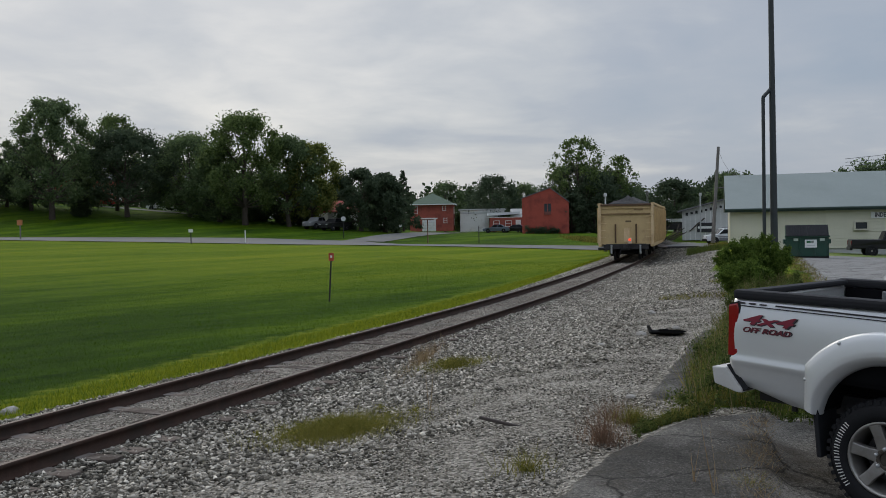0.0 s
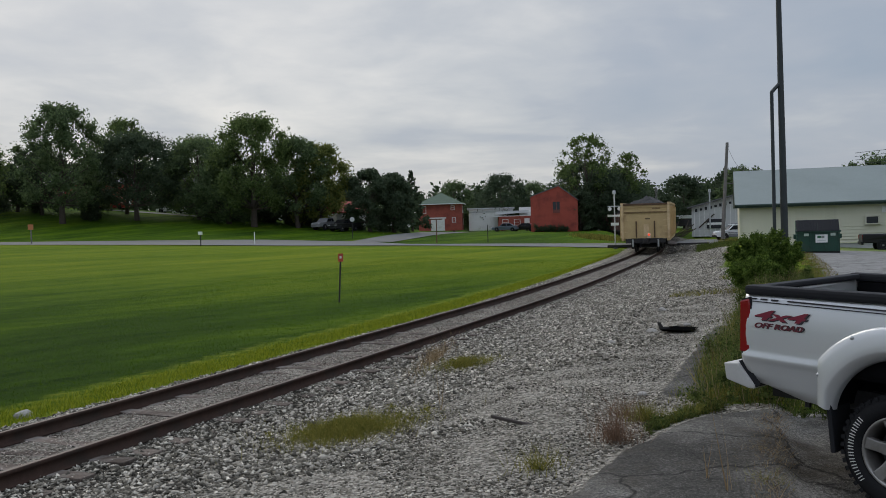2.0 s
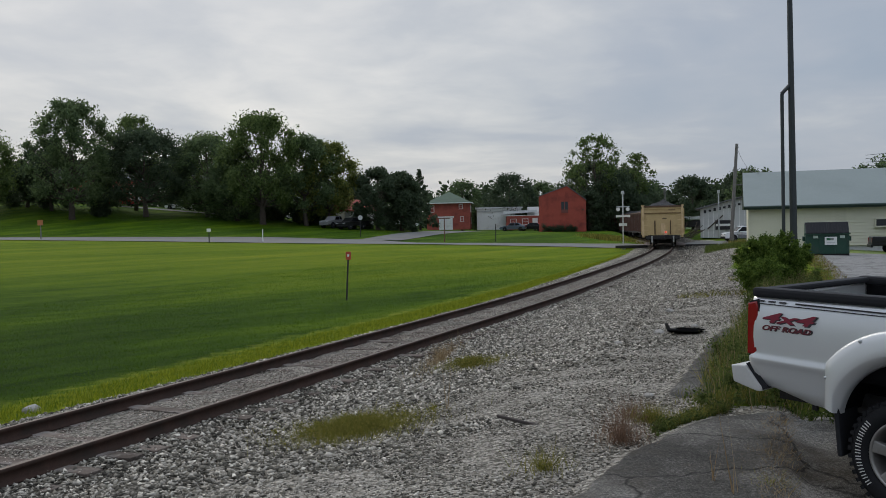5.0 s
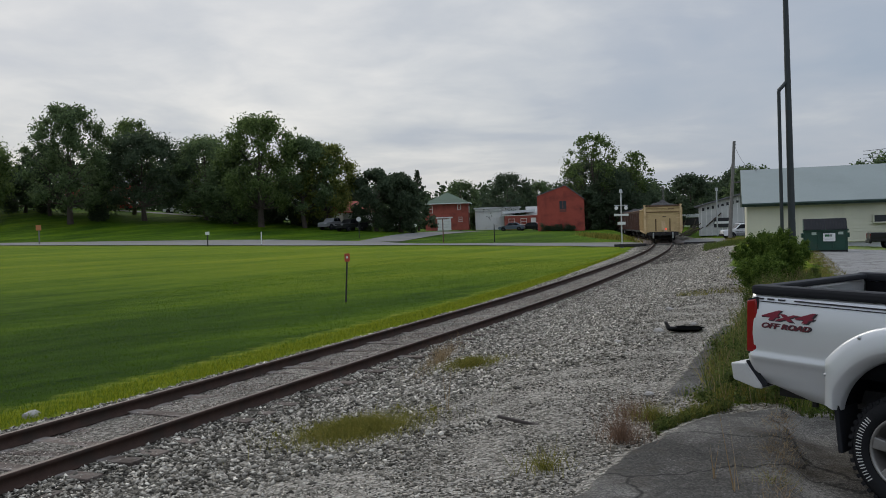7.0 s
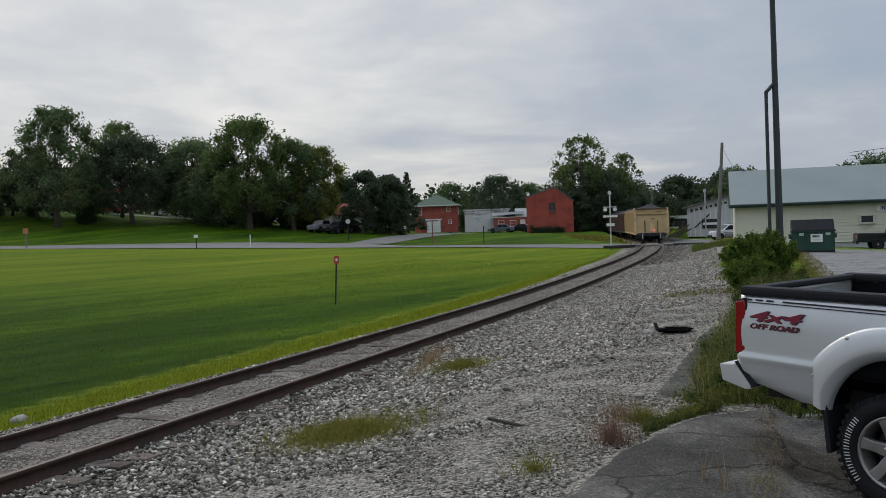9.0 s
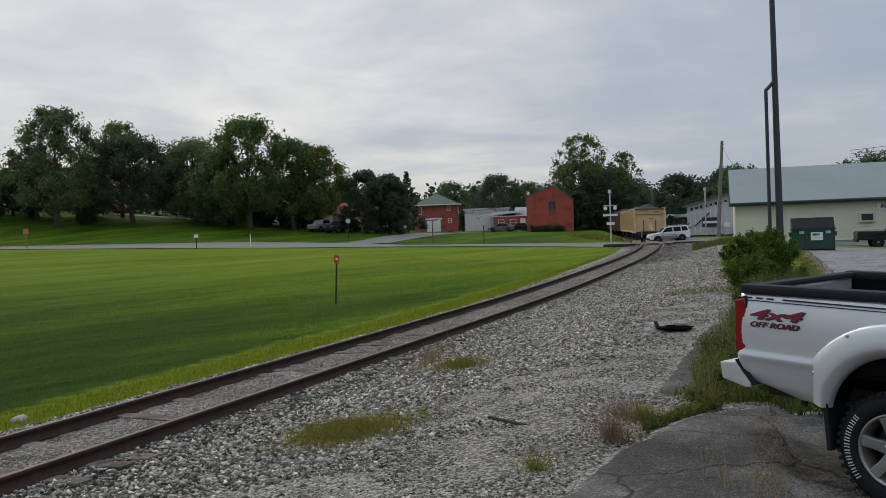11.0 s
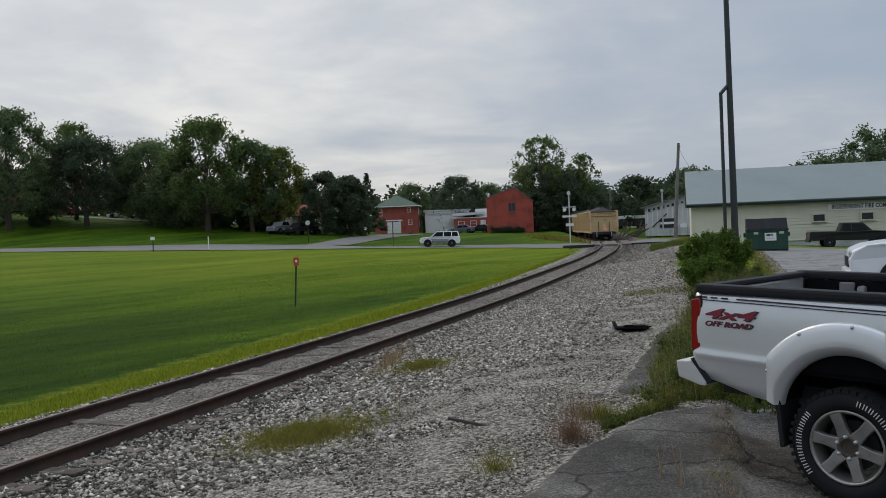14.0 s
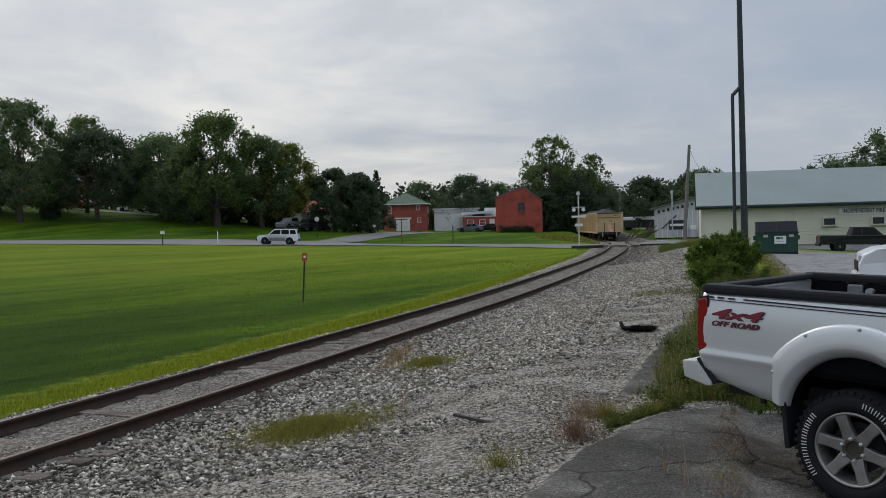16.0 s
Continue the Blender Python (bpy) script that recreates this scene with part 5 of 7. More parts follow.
def silver_truck():
    t = thing("silver_pickup", pose(2.2, 6.45, 0.36, 0, 1.6, -50.4), "silver four-wheel-drive pickup with black bed caps on worn asphalt", "pickup truck")
    W, hx, hz, ro = 1.72, 1.09, 0.51, 0.47
    wx, wz = 1.085, 0.357
    arch = [(hx + ro * math.cos(a), hz + ro * math.sin(a)) for a in np.linspace(radians(172), radians(8), 25)]

    def bedside(y0, y1):
        """The bed's side: pressed panel with a crease, a soft shoulder and the wheel opening."""
        bm = bmesh.new()
        outline = [(-0.03, 1.335), (-0.045, 1.0), (-0.055, 0.84), (0.05, 0.70), (0.25, 0.645), (0.56, 0.590)] + arch + [(1.78, 0.52), (1.93, 0.50), (1.93, 1.335)]
        bm_prism(bm, outline, y0, y1)
        return bm

    for y0, y1 in ((0.040, 0.065), (W - 0.06, W - 0.012)):
        part("bedside", bedside(y0, y1), SILVER, t, "silver bed side")
    # the pressed outer skin: rolled shoulder, gentle belly, crease and tucked-in sill
    prof = [(1.338, 0.034), (1.332, 0.018), (1.318, 0.010), (1.29, 0.002), (1.24, -0.0065), (1.18, -0.0130), (1.11, -0.0165), (1.04, -0.0170), (0.97, -0.0145),
            (0.93, -0.0125), (0.905, -0.0150), (0.885, -0.0215), (0.868, -0.0220), (0.85, -0.013), (0.82, -0.004), (0.76, 0.008), (0.68, 0.024), (0.60, 0.042), (0.54, 0.056)]
    xs = np.linspace(-0.05, 1.93, 100)
    v, f = [], []
    for i, x in enumerate(xs):
        low = float(np.interp(x, [-0.055, 0.05, 0.25, 0.43, 0.56, 1.6, 1.8, 1.93], [0.83, 0.69, 0.638, 0.590, 0.575, 0.54, 0.50, 0.50]))
        for z, y in prof:
            k = 0.016 * (x + 0.05) * float(smooth(1.3, 0.95, z))
            v.append((x - 0.012 * float(smooth(0.05, -0.05, x)) * (z < 0.95), y + 0.02 * float(smooth(-0.02, -0.05, x)), max(z - k, low)))
        if i:
            for j in range(len(prof) - 1):
                a = (i - 1) * len(prof) + j
                c = [sum(v[q][m] for q in (a, a + 1, a + len(prof), a + 1 + len(prof))) / 4 for m in (0, 2)]
                if math.hypot(c[0] - hx, c[1] - hz) > 0.52:
                    f.append((a, a + 1, a + 1 + len(prof), a + len(prof)))
    skin = soup("outer_skin", v, f, SILVER, t, "silver pressed steel bed side")
    skin.data.polygons.foreach_set("use_smooth", [True] * len(skin.data.polygons))
    # flared wheel arch: a swept lip
    n = 40
    sect = [(0.690, -0.004), (0.686, -0.024), (0.672, -0.033), (0.63, -0.041), (0.57, -0.047), (0.535, -0.049), (0.522, -0.046), (0.505, -0.030), (0.475, -0.004), (0.462, 0.02), (0.460, 0.06)]
    for sgn, base in ((1, 0.0), (-1, W)):
        v, f = [], []
        for i in range(n + 1):
            a = radians(172) + (radians(8) - radians(172)) * i / n
            for r, y in sect:
                v.append((min(max(hx + r * math.cos(a), 0.535 + 0.40 * (0.69 - r)), 1.70), base + sgn * y, hz + r * math.sin(a)))
            if i:
                for j in range(len(sect) - 1):
                    q = (i - 1) * len(sect) + j
                    f.append((q, q + 1, q + 1 + len(sect), q + len(sect)))
        fl = soup("fender_flare", v, f, SILVER, t, "silver wheel-arch flare with bolts")
        fl.data.polygons.foreach_set("use_smooth", [True] * len(fl.data.polygons))
        if sgn > 0:
            for ang in (118, 86, 54):
                a = radians(ang)
                bm = bmesh.new(); bmesh.ops.create_uvsphere(bm, u_segments=10, v_segments=8, radius=0.014)
                part("bolt", bm, GALV, fl, at=pose(hx + 0.664 * math.cos(a), -0.036, hz + 0.664 * math.sin(a)))
            bm = bmesh.new(); bmesh.ops.create_uvsphere(bm, u_segments=10, v_segments=8, radius=0.014)
            part("bolt", bm, GALV, fl, at=pose(0.542, -0.026, 0.815))
    fd = part("fuel_door", bm_box(bmesh.new(), 0.17, 0.012, 0.15, at=(1.43, -0.038, 1.115), bevel=0.005), SILVER, t, "silver fuel filler door")
    part("hinge", bm_box(bmesh.new(), 0.012, 0.006, 0.05, at=(1.505, -0.045, 1.115)), BLACKPLASTIC, fd)
    # inner arch
    bm = bmesh.new()
    for a, b in zip(arch[:-1], arch[1:]):
        vs = [bm.verts.new((a[0], 0.03, a[1])), bm.verts.new((b[0], 0.03, b[1])), bm.verts.new((b[0], 0.40, b[1])), bm.verts.new((a[0], 0.40, a[1]))]
        bm.faces.new(vs)
    part("wheel_well", bm, LINER, t)
    part("wheel_well", bm_box(bmesh.new(), 1.1, 0.02, 0.8, at=(hx, 0.405, 0.6)), LINER, t)
    # bed: caps, liner, floor, gate, bulkhead
    for y in (0.045, W - 0.045):
        part("rail_cap", bm_box(bmesh.new(), 1.97, 0.12, 0.07, at=(0.95, y, 1.368), bevel=0.022), BLACKPLASTIC, t, "black plastic bed cap")
    part("gate_cap", bm_box(bmesh.new(), 0.10, W - 0.24, 0.045, at=(0.02, W / 2, 1.375), bevel=0.015), BLACKPLASTIC, t)
    part("tailgate", bm_box(bmesh.new(), 0.07, W - 0.16, 0.50, at=(-0.005, W / 2, 1.10), bevel=0.02), SILVER, t)
    for y in (0.085, W - 0.085):
        part("bed_liner", bm_box(bmesh.new(), 1.86, 0.02, 0.50, at=(0.97, y, 1.08)), LINER, t)
    part("bed_floor", bm_box(bmesh.new(), 1.90, W - 0.2, 0.05, at=(0.97, W / 2, 0.82)), LINER, t)
    part("bulkhead", bm_box(bmesh.new(), 0.05, W - 0.2, 0.50, at=(1.90, W / 2, 1.09)), LINER, t)
    br = part("tie_down", bm_box(bmesh.new(), 0.12, 0.04, 0.10, at=(0.42, W - 0.12, 1.27), bevel=0.01), CARGREY, t, "grey tie-down bracket")
    part("knob", bm_rod(bmesh.new(), (0.55, W - 0.17, 1.27), (0.55, W - 0.11, 1.27), 0.03, 0.028, 14), GALV, br)
    # trim strips and badges
    for z0, z1, x0, x1, th in ((1.304, 1.274, 0.30, 1.93, 0.009), (1.284, 1.254, 0.02, 1.93, 0.006)):
        bm = bmesh.new()
        vs = [(x0, z0 - (z0 - z1) * x0 / 1.93), (x1, z1), (x1, z1 + th), (x0, z0 - (z0 - z1) * x0 / 1.93 + th)]
        bm_prism(bm, vs, -0.0085, 0.012)
        part("pinstripe", bm, DECAL_DARK, t)
    for i in range(3):
        part("badge", bm_box(bmesh.new(), 0.05, 0.014, 0.010, at=(0.03 + 0.085 * i, 0.0, 1.306 - 0.001 * i)), DECAL_DARK, t)
    side = Matrix.Rotation(radians(90), 4, "X")
    slope = Matrix.Rotation(radians(0.4), 4, "Y") @ Matrix.Rotation(radians(-2.2), 4, "X")
    d = text_part("decal", "4x4", 0.165, Matrix.Translation((0.040, -0.0180, 1.184)) @ slope @ side @ Matrix.Diagonal((1.60, 0.66, 1, 1)), DECAL_DARK, t, 0.0005, "red and black drive-type decal", shear=0.35, bold=0.025)
    text_part("decal", "4x4", 0.160, Matrix.Translation((0.036, -0.0190, 1.189)) @ slope @ side @ Matrix.Diagonal((1.60, 0.64, 1, 1)), DECAL_RED, t, 0.0005, "red and black drive-type decal", shear=0.35, bold=0.025)
    text_part("decal", "OFF ROAD", 0.068, Matrix.Translation((0.048, -0.0200, 1.112)) @ slope @ side @ Matrix.Diagonal((1.16, 0.80, 1, 1)), DECAL_DARK, t, 0.0005, "dark lettering with red edge", shear=0.3, bold=0.03)
    text_part("decal", "OFF ROAD", 0.066, Matrix.Translation((0.046, -0.0208, 1.114)) @ slope @ side @ Matrix.Diagonal((1.16, 0.78, 1, 1)), mat("dark red decal film", (0.12, 0.012, 0.02), 0.5, bump=0), t, 0.001, "dark lettering with red edge", shear=0.3, bold=0.03)
    # lamps and bumper
    for y0, y1 in ((-0.014, 0.14), (W - 0.14, W + 0.014)):
        bm = bmesh.new()
        bm_prism(bm, [(-0.072, 1.285), (0.002, 1.305), (0.012, 1.265), (0.016, 0.935), (-0.012, 0.900), (-0.072, 0.905)], y0, y1, 0.012)
        lamp = part("tail_light", bm, REDLENS, t, "tall red tail lamp", smooth_it=False)
        part("lamp_surround", bm_prism(bmesh.new(), [(-0.06, 1.298), (0.010, 1.318), (0.022, 1.27), (0.024, 0.930), (-0.01, 0.888), (-0.06, 0.892)], y0 + 0.006, y1 - 0.006), BLACKPLASTIC, lamp)
    bm = bmesh.new()
    bm_prism(bm, [(-0.212, 0.80), (-0.088, 0.812), (0.040, 0.662), (0.045, 0.635), (0.0, 0.632), (-0.19, 0.676)], -0.004, W + 0.004, 0.010)
    part("rear_bumper", bm, mat("pale bumper steel", (0.52, 0.51, 0.49), 0.45, 0.2, 0.06, 4, 60, 0.03), t, "pale grey wrap-round rear bumper")
    part("bumper_trim", bm_prism(bmesh.new(), [(-0.095, 0.825), (-0.050, 0.845), (0.085, 0.672), (0.045, 0.645)], 0.012, W - 0.012), BLACKPLASTIC, t)
    part("hitch", bm_box(bmesh.new(), 0.45, 0.10, 0.12, at=(0.1, W / 2, 0.52), bevel=0.02), STEEL_DARK, t)
    part("hanger", bm_box(bmesh.new(), 0.04, 0.035, 0.12, at=(0.27, 0.36, 0.54), bevel=0.008), STEEL_DARK, t)
    part("frame_rail", bm_box(bmesh.new(), 4.6, 0.10, 0.14, at=(2.3, 0.38, 0.60)), STEEL_DARK, t)
    part("frame_rail", bm_box(bmesh.new(), 4.6, 0.10, 0.14, at=(2.3, W - 0.38, 0.60)), STEEL_DARK, t)
    part("axle", bm_rod(bmesh.new(), (wx, 0.1, wz), (wx, W - 0.1, wz), 0.06), STEEL_DARK, t)
    part("axle", bm_rod(bmesh.new(), (4.33, 0.1, wz), (4.33, W - 0.1, wz), 0.05), STEEL_DARK, t)
    for y in (0.128, W - 0.128):
        part("mudflap", bm_box(bmesh.new(), 0.035, 0.28, 0.42, at=(0.620, y, 0.49), bevel=0.012), BLACKPLASTIC, t, at=Matrix.Translation((0.63, y, 0.5)) @ Matrix.Rotation(radians(-6), 4, "Y") @ Matrix.Translation((-0.63, -y, -0.5)))
    part("leaf_spring", bm_box(bmesh.new(), 1.1, 0.06, 0.06, at=(hx, 0.30, 0.36)), STEEL_DARK, t)
    # cab and front
    cab = [(1.98, 0.50), (5.0, 0.50), (5.12, 0.62), (5.10, 0.95), (4.9, 1.10), (3.85, 1.20), (1.98, 1.26)]
    part("cab_body", bm_prism(bmesh.new(), cab, 0.0, W, 0.06), SILVER, t, "silver cab and bonnet")
    bm = bmesh.new(); bm_prism(bm, [(3.85, 1.20), (3.15, 1.72), (2.15, 1.74), (2.02, 1.26)], 0.07, W - 0.07, 0.05)
    part("cab_roof", bm, SILVER, t)
    for y in (0.062, W - 0.062):
        part("side_window", bm_prism(bmesh.new(), [(3.62, 1.26), (3.10, 1.64), (2.22, 1.66), (2.14, 1.30)], y - 0.015, y + 0.015), GLASS, t)
    part("windscreen", bm_prism(bmesh.new(), [(3.80, 1.28), (3.22, 1.71), (3.18, 1.68), (3.76, 1.25)], 0.18, W - 0.18), GLASS, t)
    part("front_bumper", bm_box(bmesh.new(), 0.2, W, 0.28, at=(5.1, W / 2, 0.62), bevel=0.05), GALV, t)
    for y in (0.2, W - 0.2):
        part("headlight", bm_box(bmesh.new(), 0.08, 0.3, 0.16, at=(5.08, y, 0.90), bevel=0.02), LAMPGLASS, t)

    def wheel(x, y, sgn):
        R_, w = 0.392, 0.26
        prof = [(0.245, -0.09), (0.262, -0.118), (0.30, -0.130), (0.345, -0.125), (0.372, -0.108), (0.388, -0.085), (0.392, 0.0), (0.388, 0.085), (0.372, 0.108), (0.30, 0.13), (0.25, 0.11)]
        whl = part("wheel", lathe(bmesh.new(), prof, 64), RUBBER, t, "all-terrain tyre on a six-spoke alloy rim", at=pose(x, y, wz) @ Matrix.Rotation(0 if sgn < 0 else math.pi, 4, "Z"), smooth_it=True)
        bm = bmesh.new()
        for k in range(44):
            for yy, off in ((-0.098, 0.0), (0.098, 0.5)):
                a = 6.28318 * (k + off) / 44
                bm_box(bm, 0.026, 0.05, 0.026, at=(0.3775, yy, 0), m=Matrix.Rotation(a, 4, "Y"))
        tagged(part("tread", bm, RUBBER, whl), kind="stuff")
        rim = part("rim", lathe(bmesh.new(), [(0.252, -0.112), (0.246, -0.120), (0.236, -0.118), (0.228, -0.098), (0.205, -0.02), (0.20, 0.10), (0.25, 0.10)], 64), ALLOY, whl, "dull cast six-spoke rim", smooth_it=True)
        part("drum", bm_rod(bmesh.new(), (0, 0.0, 0), (0, 0.05, 0), 0.17, 0.17, 24), STEEL_DARK, rim)
        spoke = None
        for k in range(6):
            a = radians(60 * k + 10)
            if spoke is None:
                bm = bmesh.new()
                bm_prism(bm, [(0.062, -0.046), (0.150, -0.036), (0.236, -0.041), (0.236, 0.041), (0.150, 0.036), (0.062, 0.046)], -0.105, -0.055, 0.008)
                for v in bm.verts:
                    v.co.y += 0.020 * max(0, 1 - v.co.x / 0.15) - 0.006 * (v.co.x > 0.2)
                spoke = part("spoke", bm, ALLOY, rim)
                o = spoke
            else:
                o = new("spoke", spoke.data); o.parent = rim
            o.matrix_basis = Matrix.Rotation(a, 4, "Y")
        part("hub", lathe(bmesh.new(), [(0.0, -0.075), (0.046, -0.078), (0.050, -0.094), (0.060, -0.096), (0.095, -0.088), (0.098, -0.05)], 36), mat("dirty hub metal", (0.09, 0.075, 0.06), 0.6, 0.5, 0.25, 20, 90, 0.1) if sgn < 0 else ALLOY, rim)
        for k in range(6):
            a = radians(60 * k + 40)
            p = (0.072 * math.cos(a), 0.072 * math.sin(a))
            part("lug_nut", lathe(bmesh.new(), [(0.0, -0.118), (0.009, -0.117), (0.0125, -0.112), (0.0135, -0.09)], 10), GALV, rim, at=Matrix.Translation((p[0], 0, p[1])), smooth_it=True)
        if sgn < 0:
            # the raised maker's lettering, as plain bars
            for mid, count in ((-48, 7), (-178, 11)):
                for k in range(count):
                    a = radians(mid + (k - count / 2) * 7.6)
                    bm = bmesh.new()
                    for zz in (-0.0095, 0.0095):
                        bm_box(bm, 0.038, 0.005, 0.007, at=(0.318, -0.129, zz), bevel=0.0015)
                    part("raised_bar", bm, WHITELETTER, whl, at=Matrix.Rotation(a, 4, "Y"))
        return whl

    wheel(wx, 0.115, -1)
    wheel(wx, W - 0.115, 1)
    wheel(4.33, 0.125, -1)
    wheel(4.33, W - 0.125, 1)
    return t


silver_truck()


def dumpster():
    d = thing("dumpster", pose(15.85, 39.4, 0.615, 0, 0, -20), "green steel dumpster with ribbed black lids on asphalt", "dumpster")
    G = mat("green dumpster paint", (0.008, 0.052, 0.032), 0.5, 0, 0.2, 2, 30, 0.1, 0.003, (0.03, 0.05, 0.035), 0.62, 2)
    w, dp = 1.80, 1.45
    prof = [(0.0, 0.08), (dp, 0.08), (dp, 1.45), (0.55, 1.45), (0.0, 0.98)]
    body = part("body", bm_prism(bmesh.new(), prof, -w / 2, w / 2, 0.015), G, d, at=Matrix.Translation((w / 2, 0, 0)) @ Matrix.Rotation(radians(90), 4, "Z"))
    for x in (0.03, w - 0.03, w * 0.33, w * 0.67):
        box_part("rib", (0.06, 0.05, 0.86), (x, -0.025, 0.53), G, d, bevel=0.008)
    box_part("rim", (w + 0.10, 0.08, 0.08), (w / 2, -0.03, 0.98), G, d, bevel=0.015)
    for x in (-0.05, w + 0.05):
        box_part("fork_pocket", (0.10, 1.1, 0.20), (x, 0.75, 0.75), G, d, bevel=0.01)
    box_part("skid", (w, 0.12, 0.10), (w / 2, 0.1, 0.04), STEEL_DARK, d)
    box_part("skid", (w, 0.12, 0.10), (w / 2, dp - 0.1, 0.04), STEEL_DARK, d)
    sl = math.atan2(0.47, 0.55)
    for i in range(2):
        bm = bmesh.new()
        lw = w / 2 - 0.01
        bm_box(bm, lw, 0.78, 0.035, at=(lw / 2, 0.39, 0.0175), bevel=0.008)
        lid = part("lid", bm, BLACKPLASTIC, d, "ribbed black plastic lid", at=Matrix.Translation((i * w / 2 + 0.005, -0.06, 0.975)) @ Matrix.Rotation(sl, 4, "X"))
        for k in range(7):
            box_part("rib", (0.045, 0.72, 0.03), (0.09 + k * (lw - 0.18) / 6, 0.39, 0.048), BLACKPLASTIC, lid, bevel=0.006)
        box_part("back_lid", (lw, 0.95, 0.04), (i * w / 2 + 0.005 + lw / 2, 1.0, 1.475), BLACKPLASTIC, d, bevel=0.01)
    s = box_part("label_plate", (0.50, 0.012, 0.36), (w * 0.58, -0.058, 0.66), WHITE, d, "white plate with a green and yellow mark")
    box_part("mark", (0.17, 0.006, 0.10), (w * 0.58 - 0.09, -0.068, 0.74), mat("green mark", (0.02, 0.12, 0.05), 0.5), s)
    box_part("mark", (0.12, 0.006, 0.10), (w * 0.58 + 0.06, -0.068, 0.74), mat("grey mark", (0.2, 0.22, 0.2), 0.5), s)
    box_part("mark", (0.34, 0.006, 0.03), (w * 0.58, -0.068, 0.58), GREYWALL, s)
    for x in (0.42, 1.52):
        box_part("label_plate", (0.20, 0.010, 0.12), (x, -0.057, 0.84), mat("faded sticker", (0.35, 0.42, 0.36), 0.6), d)


dumpster()


# ---- the train ----
def bogie(parent, x):
    for y in (-1.0, 1.0):
        bm = bmesh.new()
        bm_prism(bm, [(-1.15, 0.40), (-0.75, 0.32), (-0.4, 0.22), (0.4, 0.22), (0.75, 0.32), (1.15, 0.40), (1.15, 0.58), (0.5, 0.74), (-0.5, 0.74), (-1.15, 0.58)], y - 0.08, y + 0.08, 0.02)
        part("bogie_frame", bm, STEEL_DARK, parent, at=Matrix.Translation((x, 0, 0)))
    part("bolster", bm_box(bmesh.new(), 0.5, 1.95, 0.28, at=(x, 0, 0.62), bevel=0.03), STEEL_DARK, parent)
    axles = []
    for dx in (-0.88, 0.88):
        bm = bmesh.new()
        for s in (-1, 1):
            lathe(bm, [(0.0, s * 0.68), (0.20, s * 0.70), (0.36, s * 0.69), (0.45, s * 0.685), (0.45, s * 0.715), (0.42, s * 0.72), (0.415, s * 0.82), (0.0, s * 0.80)], 28)
        bm_rod(bm, (0, -0.95, 0), (0, 0.95, 0), 0.085)
        axles.append(part("wheelset", bm, STEEL_DARK, parent, at=pose(x + dx, 0, 0.42)))
    return axles


